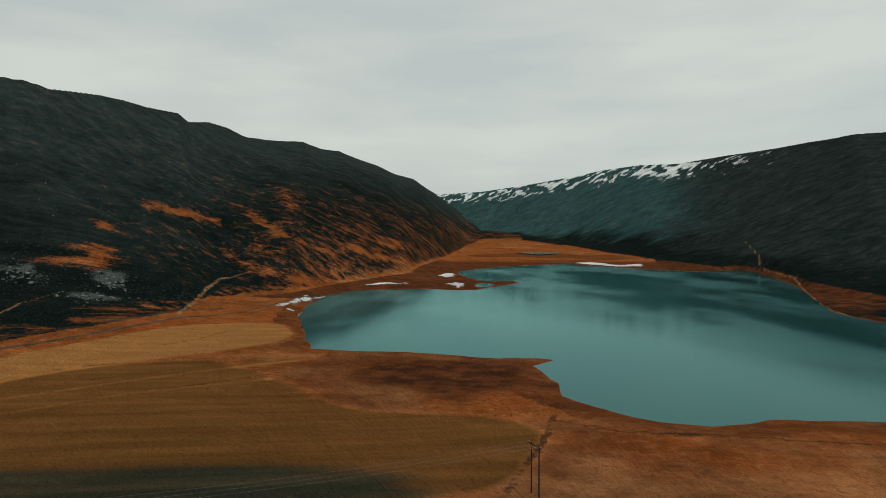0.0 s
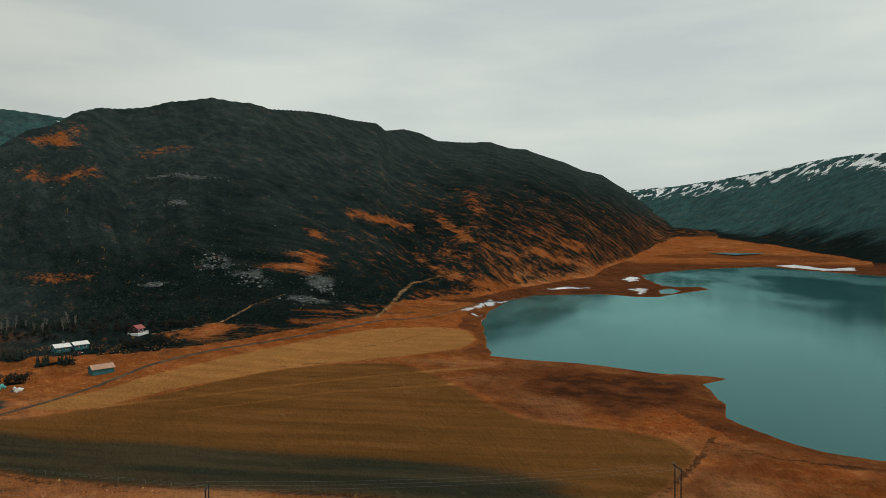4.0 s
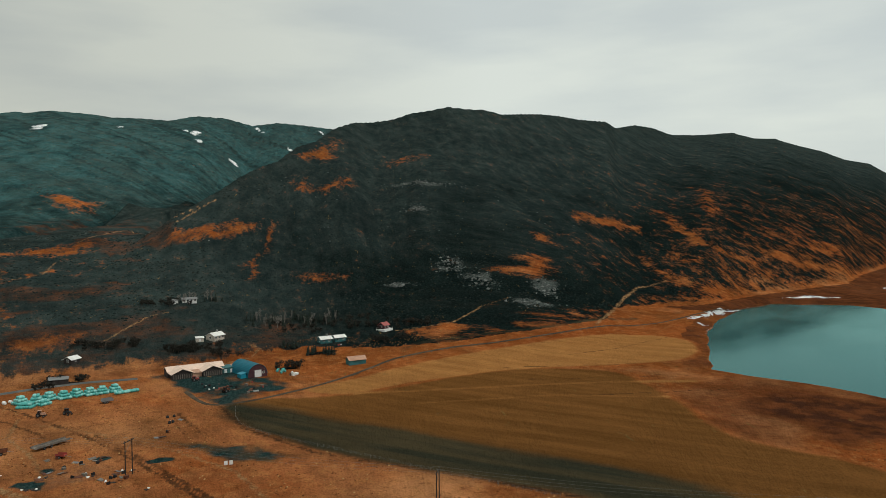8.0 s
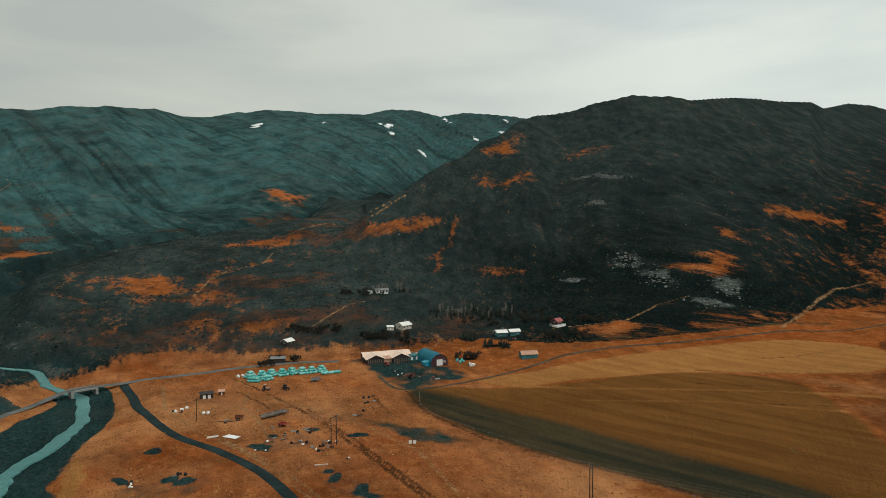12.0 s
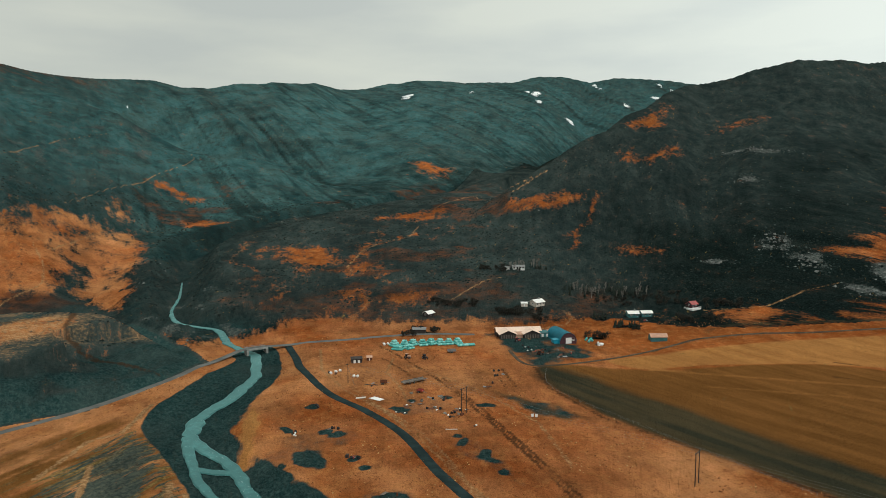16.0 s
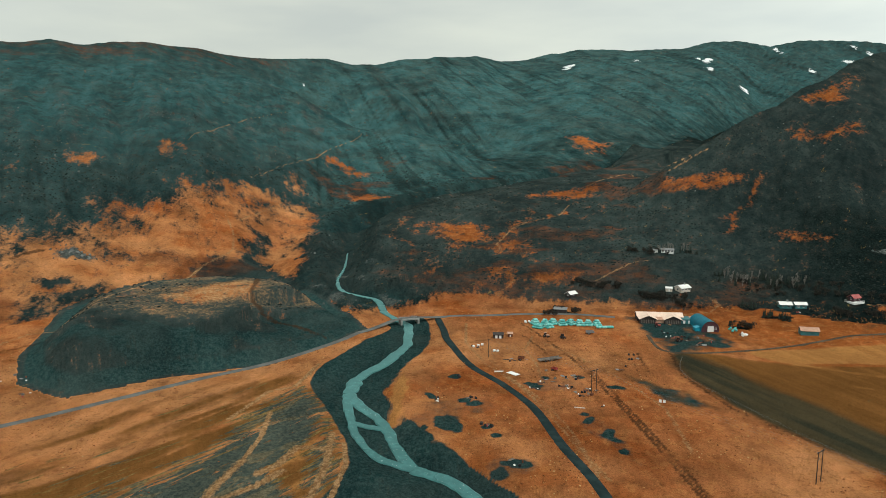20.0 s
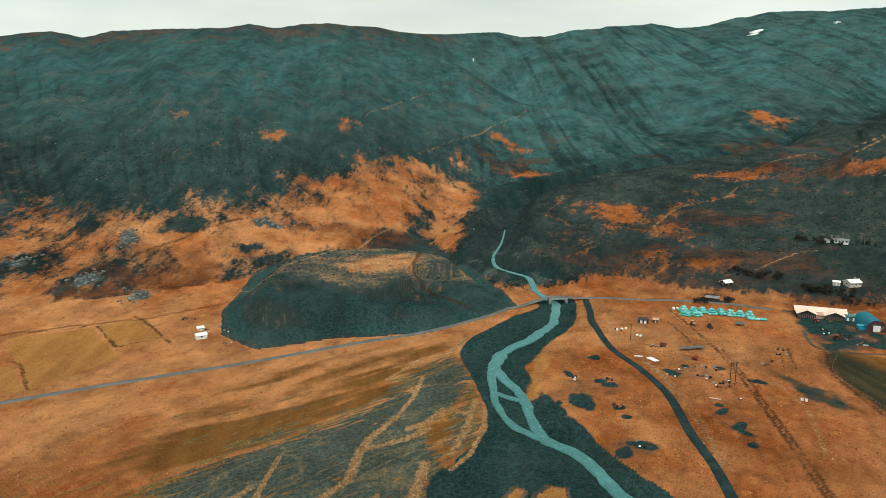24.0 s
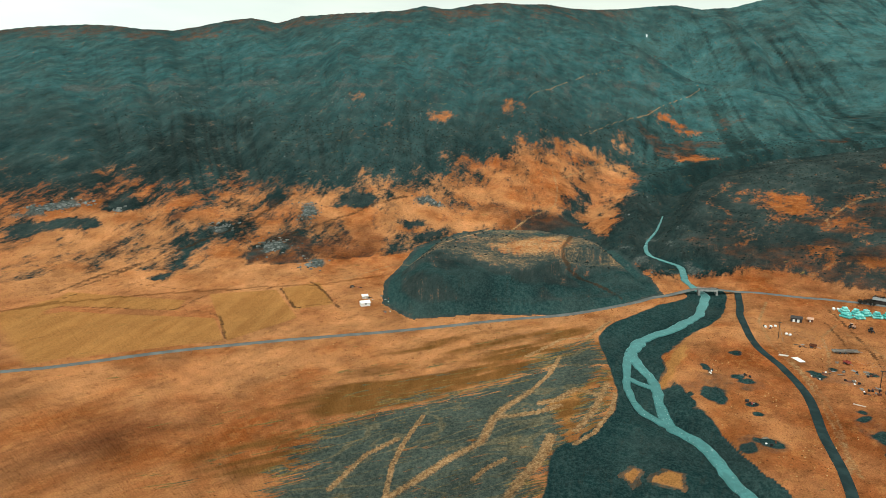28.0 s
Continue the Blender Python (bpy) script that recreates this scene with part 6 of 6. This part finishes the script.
# ---- bridge ----
bridge = thing("bridge", "small concrete road bridge over the river", "bridge")
bm = fresh()
box(bm, 12.0, 5.6, 0.6, (0, 0, 0.1))
part("deck", bm, M_CONCRETE, bridge)
for s in (-1, 1):
    bm = fresh()
    box(bm, 12.0, 0.25, 0.3, (0, s * 2.7, 0.7))
    part("kerb", bm, M_CONCRETE, bridge)
    bm = fresh()
    rod(bm, (-6, s * 2.7, 1.6), (6, s * 2.7, 1.6), 0.05)
    rail = part("rail", bm, M_STEEL, bridge)
    for k in range(9):
        bm = fresh()
        rod(bm, (-5.9 + k * 1.47, s * 2.7, 1.0), (-5.9 + k * 1.47, s * 2.7, 1.6), 0.04)
        part("post", bm, M_STEEL, rail)
    bm = fresh()
    box(bm, 1.2, 5.8, 4.0, (s * 5.4, 0, -3.9))
    part("abutment", bm, M_CONCRETE, bridge)
bridge.matrix_world = pose(-320.5, 26, 0.9, 0, 0, 92)


# ---- trees and scrub ----
def leaf_cloud(bm, r, n, centre, size, squash=0.8):
    """Small twisted leaf clumps scattered through an uneven crown."""
    for _ in range(n):
        d = Vector((r.gauss(0, 1), r.gauss(0, 1), r.gauss(0, 1))).normalized()
        p = Vector(centre[:3]) + Vector((d.x, d.y, d.z * squash)) * centre[3] * (0.35 + 0.65 * r.random() ** 0.5) * r.uniform(0.75, 1.15)
        a, b = Vector((r.gauss(0, 1), r.gauss(0, 1), r.gauss(0, 1))).normalized(), Vector((r.gauss(0, 1), r.gauss(0, 1), r.gauss(0, 1))).normalized()
        s = size * r.uniform(0.6, 1.4)
        q = [bm.verts.new(p + v * s) for v in (a, b, -a * 0.8, -b * 0.9)]
        bm.faces.new((q[0], q[1], q[2])), bm.faces.new((q[0], q[2], q[3]))


def shrub(seed, tall, leaf, label, kind):
    r = random.Random(seed)
    t = thing(kind, label, "shrub" if kind == "shrub" else "tree", "planted trees and shrubs round the farm")
    bm = fresh()
    limbs = []
    rod(bm, (0, 0, -0.3), (0.05, 0, tall * 0.35), 0.09, 0.06)
    for k in range(5):
        a = r.uniform(0, 6.28)
        e = (math.cos(a) * tall * 0.32, math.sin(a) * tall * 0.32, tall * r.uniform(0.5, 0.85))
        rod(bm, (0.03, 0, tall * r.uniform(0.1, 0.35)), e, 0.05, 0.02, 5)
        limbs.append(e)
    part("trunk", bm, M_TWIG, t)
    bm = fresh()
    for e in limbs:
        leaf_cloud(bm, r, 34, (*e, tall * r.uniform(0.22, 0.36)), 0.26)
    leaf_cloud(bm, r, 50, (0, 0, tall * 0.5, tall * 0.42), 0.28)
    part("crown", bm, leaf, t)
    return t


def conifer(seed, tall):
    r = random.Random(seed)
    t = thing("conifer_tree", "small dark green conifer in the farm plantation", "tree", "planted trees and shrubs round the farm")
    bm = fresh()
    rod(bm, (0, 0, -0.3), (0, 0, tall), 0.13, 0.03)
    part("trunk", bm, M_TWIG, t)
    bm = fresh()
    for k in range(12):
        z = tall * (0.12 + 0.86 * k / 12)
        reach = tall * 0.26 * (1 - k / 12.5)
        for j in range(9):
            a = r.uniform(0, 6.28)
            tip = Vector((math.cos(a) * reach, math.sin(a) * reach, z - reach * 0.35 + r.uniform(-0.15, 0.15)))
            side = Vector((-math.sin(a), math.cos(a), 0)) * reach * 0.3
            v = [bm.verts.new(p) for p in (Vector((0, 0, z + 0.2)), tip * 0.6 + Vector((0, 0, z * 0.4)) + side, tip, tip * 0.6 + Vector((0, 0, z * 0.4)) - side)]
            bm.faces.new((v[0], v[1], v[2])), bm.faces.new((v[0], v[2], v[3]))
    part("crown", bm, M_NEEDLE, t)
    return t


def bare_birch(seed, tall):
    r = random.Random(seed)
    t = thing("birch_tree", "leafless pale birch behind the farmhouses", "tree", "bare birches on the slope")
    bm = fresh()
    tops = []
    for k in range(3):
        a = r.uniform(0, 6.28)
        top = (math.cos(a) * tall * 0.12, math.sin(a) * tall * 0.12, tall * r.uniform(0.75, 1))
        rod(bm, (0, 0, -0.3), top, 0.10, 0.02, 5)
        tops.append(Vector(top))
    part("trunk", bm, M_BARK, t)
    bm = fresh()
    for top in tops:
        for k in range(26):
            s = r.uniform(0.3, 1)
            a = r.uniform(0, 6.28)
            p = top * s
            q = p + Vector((math.cos(a), math.sin(a), 0.9)) * tall * 0.17 * (1.2 - s * 0.5)
            rod(bm, p, q, 0.035, 0.012, 3)
    part("crown", bm, M_BARK, t, "bare twiggy crown")
    return t


rng = random.Random(21)
models = {"shrub": [shrub(k, 2.6 + 0.5 * k, M_SCRUB, "dark leafless scrub bush on the slope", "shrub") for k in range(3)],
          "conifer": [conifer(k, 4.0 + k) for k in range(3)], "birch": [bare_birch(k, 5.0 + k) for k in range(3)]}
fresh_models = {k: list(v) for k, v in models.items()}


def plant(kind, x, y):
    some = models[kind]
    i = rng.randrange(len(some))
    ob = some[i]
    if ob in fresh_models[kind]:
        fresh_models[kind].remove(ob)
    else:
        ob = copy_thing(ob, Matrix())
    s = rng.uniform(0.75, 1.3)
    ob.matrix_world = pose(x, y, height(x, y) - 0.1, 0, 0, rng.uniform(0, 360)) @ Matrix.Diagonal((s, s, s * rng.uniform(0.85, 1.15), 1))


# groves: kind, middle, half length, half width, turn, number
for kind, cx, cy, a, b, turn, n in (("conifer", -277, 239, 5, 3, 60, 9), ("conifer", -260.5, 241.5, 5, 2.5, 60, 9), ("conifer", -252, 245, 4, 2.5, 60, 7), ("shrub", -309, 197, 16, 5, 60, 34),
                                    ("shrub", -345, 168, 18, 6, 60, 26), ("shrub", -306, 124, 10, 4, 60, 12), ("shrub", -300, 112, 5, 3, 60, 5), ("conifer", -322, 290, 34, 13, 62, 60),
                                    ("shrub", -300, 300, 40, 14, 62, 40), ("birch", -322, 292, 34, 12, 62, 26), ("shrub", -262, 330, 24, 8, 62, 22), ("birch", -396, 262, 12, 9, 60, 12),
                                    ("shrub", -398, 240, 18, 8, 60, 16), ("conifer", -389, 272, 8, 4, 60, 8), ("shrub", -250, 212, 7, 3, 60, 8), ("shrub", -240, 290, 14, 5, 70, 12),
                                    ("shrub", -290, 205, 8, 3, 60, 7)):
    for _ in range(n):
        u, v = rng.uniform(-a, a), rng.uniform(-b, b)
        c, s = math.cos(radians(turn)), math.sin(radians(turn))
        plant(kind, cx + c * u - s * v, cy + s * u + c * v)


# ---- rock outcrops ----
def boulder(bm, r, at, size):
    v = []
    for k in range(12):
        d = Vector((r.gauss(0, 1), r.gauss(0, 1), r.gauss(0, 0.7))).normalized()
        v.append(bm.verts.new(Vector(at) + d * size * r.uniform(0.7, 1.15)))
    bmesh.ops.convex_hull(bm, input=v)


stones = []
for k in range(7):
    bm = fresh()
    boulder(bm, random.Random(300 + k), (0, 0, 0.1), 1.0)
    me = bpy.data.meshes.new("stone")
    bm.to_mesh(me)
    bm.free()
    me.materials.append(M_ROCK)
    stones.append(me)
for k, (cx, cy, a, b, turn) in enumerate(ROCKS):
    r = random.Random(400 + k)
    t = thing("rock_outcrop", "weathered grey rock outcrop on the slope", "rock", "rock outcrops")
    c, s = math.cos(radians(turn)), math.sin(radians(turn))
    t.matrix_world = pose(cx, cy, height(cx, cy))
    n = int(min(60, 16 + a * b * 0.12))
    uv = [(a * r.gauss(0, 0.45), b * r.gauss(0, 0.45)) for _ in range(n)]
    xy = [(cx + c * u - s * v, cy + s * u + c * v) for u, v in uv]
    for (x, y), z in zip(xy, heights(xy)):
        ob = new("stone", r.choice(stones))
        ob.parent = t
        q = r.uniform(0.5, 1.9)
        ob.matrix_local = Matrix.Translation((x - cx, y - cy, z - height(cx, cy))) @ Euler((r.uniform(0, 0.4), r.uniform(0, 0.4), r.uniform(0, 6))).to_matrix().to_4x4() @ Matrix.Diagonal((q, q * r.uniform(0.7, 1.2), q * r.uniform(0.5, 0.9), 1))

# ---- loose things on the moor ----
stand(trailer("long dark flatbed trailer parked on the moor", 12.5, 2.6, M_TIMBER, 0.5), -218.5, 74.5, 98)
stand(trailer("small tipping trailer beside the bale stack", 4.5, 2.2, M_GREY_ROOF, 0.9), -257.5, 117, 75)
stand(tractor("old red tractor in front of the farm building", M_RED), -260.5, 162.5, 70)
stand(tractor("rust-red tractor standing in the gravel yard", M_RUST_METAL), -231, 157, 100)
stand(tractor("yellowed tractor below the bale stack", M_ROOF_TAN), -257.5, 90, 40)
stand(tractor("small dark tractor on the grass below the bales", M_DARK_WALL), -253, 98, 10)
stand(trailer("red farm cart standing among scrap", 3.0, 1.8, M_RED, 0.6), -203.5, 70.3, 30)
stand(trailer("rusty farm cart on the moor", 3.2, 1.8, M_RUST_METAL, 0.8), -222.8, 61, 60)


def scrap(kind, r):
    """Small farm scrap: sheet, beam, drum, crate or bag."""
    bm = fresh()
    if kind == "metal_sheet":
        w, d = r.uniform(0.6, 1.5), r.uniform(0.4, 1.0)
        sheet(bm, [(-w, -d, 0.02), (w, -d, 0.10), (w, d, 0.35), (-w, d, 0.18)], 0.05)
        return bm, r.choice((M_GREY_ROOF, M_TIMBER, M_RUST_METAL, M_RUST_METAL, M_CONCRETE)), "bent metal sheet lying in the grass", "metal sheet"
    if kind == "timber_beam":
        L = r.uniform(1.2, 3.0)
        for k in range(3):
            box(bm, L * r.uniform(0.7, 1), 0.2, 0.2, (r.uniform(-0.3, 0.3), k * 0.3, 0.0), r.uniform(-8, 8))
        return bm, r.choice((M_TIMBER, M_DARK_WALL)), "stack of weathered timber beams", "timber"
    if kind == "oil_drum":
        rod(bm, (0, 0, 0), (0, 0, 0.9), 0.3, None, 12), rod(bm, (0, 0, 0.3), (0, 0, 0.34), 0.32, None, 12), rod(bm, (0, 0, 0.6), (0, 0, 0.64), 0.32, None, 12)
        return bm, r.choice((M_RUST_METAL, M_DARK_WALL, M_RED)), "dented steel oil drum among scrap", "drum"
    if kind == "wooden_crate":
        s = r.uniform(0.6, 1.1)
        for k in range(4):
            box(bm, s * 1.4, s, 0.18 * s, (0, 0, k * 0.25 * s))
        return bm, r.choice((M_TIMBER, M_DARK_WALL, M_RUST_METAL)), "slatted grey wooden crate on the ground", "crate"
    if kind == "feed_bag":
        boulder(bm, r, (0, 0, 0.22), 0.5)
        return bm, M_WRAP_WHITE, "slumped white plastic feed bag", "bag"
    for k in range(3):
        rod(bm, (0, 0, 0.24 * k), (0.05 * k, 0, 0.24 * k + 0.22), 0.55, None, 14)
    return bm, M_RUBBER, "pile of worn black tyres", "tyres"


kinds_of = ["metal_sheet", "timber_beam", "timber_beam", "oil_drum", "wooden_crate", "tyre_pile", "tyre_pile", "metal_sheet", "feed_bag"]
r = random.Random(77)
# heaps: middle, half size, pieces
for cx, cy, a, b, n in ((-190, 61, 4, 5, 9), (-182, 65, 3, 3, 7), (-192, 75, 4, 5, 9), (-173, 70, 4, 4, 12), (-175.5, 75, 2, 2, 5), (-183, 50, 2, 3, 4), (-156, 71, 2, 1, 2), (-212, 116, 4, 4, 6),
                        (-198, 103, 3, 4, 5), (-181, 7, 2, 2, 5), (-150, 18, 3, 2, 6), (-118, 17, 3, 2, 4), (-179, 20, 4, 3, 4), (-208, 24, 2, 1, 2), (-231, 170, 9, 9, 18), (-245, 160, 8, 6, 10),
                        (-283.5, -198, 3, 4, 12), (-262, -175, 8, 8, 8), (-240, -165, 6, 8, 5), (-235, 202, 2, 2, 4), (-256, 262, 3, 3, 3), (-205, 68, 2, 2, 3), (-225, 56, 3, 4, 4), (-250, 48, 2, 5, 3)):
    for _ in range(n):
        k = r.choice(kinds_of)
        bm, mat, label, cat = scrap(k, r)
        x, y = cx + r.uniform(-a, a), cy + r.uniform(-b, b)
        stand(lone(k, bm, mat, label, cat, "scrap lying about the farm"), x, y, r.uniform(0, 360), 0.03)
tarp = fresh()
sheet(tarp, [(-3.2, -1.5, 0.05), (3.2, -1.2, 0.15), (3.4, 1.4, 0.3), (-3.0, 1.6, 0.1)], 0.12)
stand(lone("tarpaulin", tarp, M_ROOF_WHITE, "pale tarpaulin spread flat on the moor", "tarpaulin"), -204.5, 49.5, 20)
tarp = fresh()
sheet(tarp, [(-2.2, -0.9, 0.05), (2.0, -1.1, 0.3), (2.4, 0.9, 0.2), (-1.8, 1.1, 0.1)], 0.1)
stand(lone("tarpaulin", tarp, M_CREAM, "small crumpled pale tarpaulin on the moor", "tarpaulin"), -209, 44, 70)
cover = fresh()
boulder(cover, random.Random(4), (0, 0, 0.8), 1.9)
boulder(cover, random.Random(6), (1.8, 0.4, 0.6), 1.5)
stand(lone("covered_heap", cover, M_WRAP_WHITE, "heap under a white plastic cover near the barn", "covered heap"), -236, 202.5, 40)
for k, (x, y) in enumerate(((-250, 45), (-251, 48), (-252, 50.5), (-240, 53), (-239, 54.5))):
    put_bale(2, x, y, height(x, y) - 0.05, 30 * k)
board = thing("notice_board", "pair of small white boards on posts in wet grass", "sign board")
for s in (-0.8, 0.8):
    bm = fresh()
    box(bm, 1.1, 0.08, 1.3, (s, 0, 0.5))
    b = part("board", bm, M_WHITE, board)
    bm = fresh()
    rod(bm, (s, 0.06, -0.3), (s, 0.06, 1.7), 0.06)
    part("post", bm, M_TIMBER, b)
stand(board, -152.7, 95.8, 55)
beam = fresh()
box(beam, 4.5, 0.35, 0.3, (0, 0, 0))
stand(lone("timber_beam", beam, M_CREAM, "long pale beam lying on the grass", "timber"), -157.2, 60.2, 62)


# ---- fences along the fields and the road ----
def fence(pts, gap, label):
    c = smooth_line(pts, gap)
    t = thing("post_fence", label, "fence", "farm fences")
    t.matrix_world = Matrix()
    top = []
    for x, y in c:
        z = height(x, y)
        bm = fresh()
        rod(bm, (x, y, z - 0.3), (x, y, z + 1.25), 0.07, 0.06, 5)
        part("post", bm, M_TIMBER, t)
        top.append(Vector((x, y, z)))
    for h in (0.5, 0.85, 1.15):
        bm = fresh()
        for p, q in zip(top, top[1:]):
            rod(bm, p + Vector((0, 0, h)), q + Vector((0, 0, h)), 0.012, None, 3)
        part("wire", bm, M_STEEL, t)


fence([(-209, 184), (-211, 240), (-206, 275), (-184, 342), (-160, 422)], 6.0, "thin timber post and wire fence along the hay field")
fence([(-120, -300), (-150, -252), (-176, -206), (-202, -152), (-233, -95)], 6.0, "thin timber post and wire fence along the road")
fence([(-206, 142), (-180, 126), (-131, 128), (-92, 130), (-57, 132)], 7.0, "sagging post and wire fence below the dark field")


# ---- loose growth: tussocks, heather clumps and stones ----
def scatter(name, count, spread, pick, size, tall, colours, label, seed, sides=6):
    """Many small uneven humps in one object, where `pick` leaves them."""
    g = np.random.default_rng(seed)
    x, y = spread(g, count)
    z, k = land(x, y)
    a, b, c, d, _ = covers(x, y, z, k)
    keep = pick(x, y, z, k, a, b, c, d, g.random(count))
    x, y, z = x[keep], y[keep], z[keep]
    n = len(x)
    w = g.uniform(size[0], size[1], n) * g.uniform(0.7, 1.0, n)
    h = w * g.uniform(tall[0], tall[1], n)
    turn = g.uniform(0, 6.28, n)
    pts = np.zeros((n, 2 * sides + 1, 3))
    for j in range(sides):
        t = turn + 6.2832 * j / sides
        low, mid = w * g.uniform(0.75, 1.15, n), w * g.uniform(0.4, 0.75, n)
        pts[:, j] = np.stack([x + low * np.cos(t), y + low * np.sin(t), z - 0.25 * w], -1)
        pts[:, sides + j] = np.stack([x + mid * np.cos(t + 0.3), y + mid * np.sin(t + 0.3), z + h * g.uniform(0.5, 0.85, n)], -1)
    pts[:, 2 * sides] = np.stack([x + w * g.uniform(-0.2, 0.2, n), y + w * g.uniform(-0.2, 0.2, n), z + h], -1)
    one = []
    for j in range(sides):
        q = (j + 1) % sides
        one += [(j, q, sides + q), (j, sides + q, sides + j), (sides + j, sides + q, 2 * sides)]
    faces = (np.array(one)[None] + (np.arange(n) * (2 * sides + 1))[:, None, None]).reshape(-1, 3)
    me = bpy.data.meshes.new(name)
    me.vertices.add(n * (2 * sides + 1))
    me.vertices.foreach_set("co", pts.astype(np.float32).ravel())
    me.loops.add(faces.size)
    me.loops.foreach_set("vertex_index", faces.astype(np.int32).ravel())
    me.polygons.add(len(faces))
    me.polygons.foreach_set("loop_start", np.arange(0, faces.size, 3, dtype=np.int32))
    me.update(calc_edges=True)
    m = Nodes(name + "_cover")
    lone_one = m.geo.outputs["Random Per Island"]
    col = m.mix(m.spread(lone_one, 0.0, 0.75), colours[0], colours[1])
    col = m.mix(m.spread(lone_one, 0.8, 0.95), col, colours[2])
    col = m.mix(m.math("MULTIPLY", m.spread(m.noise(3.0, 4), 0.45, 0.65), 0.4), col, colours[0])
    me.materials.append(m.done(col, 1.0, 0.0, 0.0))
    return tagged(new(name, me), label, "plants" if "stone" not in name else "stones", kind="stuff")


def near_plain(g, n):
    return g.uniform(-330, 60, n), g.uniform(-200, 320, n)


def slopes(g, n):
    r, a = np.sqrt(g.uniform(380 ** 2, 950 ** 2, n)), np.radians(g.uniform(8, 130, n))
    return CX - r * np.sin(a), CY + r * np.cos(a)


def moor(x, y, z, k, a, b, c, d, u):
    clump = fbm(x, y, 13, 3, 91.0)
    return (z > -0.9) & (z < 6) & (b[0] < 0.35) & (a[1] < 0.3) & (a[2] < 0.4) & (b[3] < 0.4) & (c[2] < 0.3) & (k["lake"] < -2) & (k["braid"] > 7) & (d[3] < 0.75) & (u < step01(0.42, 0.66, clump)) & (k["mound"] < -3)


def heathy(x, y, z, k, a, b, c, d, u):
    clump = fbm(x, y, 40, 3, 93.0)
    return (z > 7) & (d[2] < 0.5 - 0.3 * (k["az"] > 86)) & (a[3] < 0.8) & (a[1] < 0.4) & (k["gorge"] > 9) & (u < 0.2 + step01(0.4, 0.62, clump))


def stony(x, y, z, k, a, b, c, d, u):
    return (z > 1) & (k["gorge"] > 6) & (u < np.clip(b[2] * 1.1, 0.0, 1) + 0.02 * (z > 60)) & (k["lake"] < -2)


scatter("grass_tussocks", 52000, near_plain, moor, (0.16, 0.5), (0.5, 0.9), ((0.11, 0.038, 0.014), (0.34, 0.13, 0.042), (0.50, 0.30, 0.13)), "rust and straw coloured grass tussocks on the moor", 3, 5)
scatter("heather_clumps", 42000, slopes, heathy, (0.5, 1.6), (0.35, 0.6), ((0.012, 0.019, 0.0175), (0.024, 0.031, 0.028), (0.036, 0.036, 0.029)), "dark heather clumps covering the slopes", 5, 5)
scatter("loose_stones", 60000, slopes, stony, (0.4, 1.5), (0.5, 0.9), ((0.035, 0.045, 0.042), (0.075, 0.09, 0.085), (0.14, 0.15, 0.14)), "grey lichened stones strewn over the slopes", 7, 5)
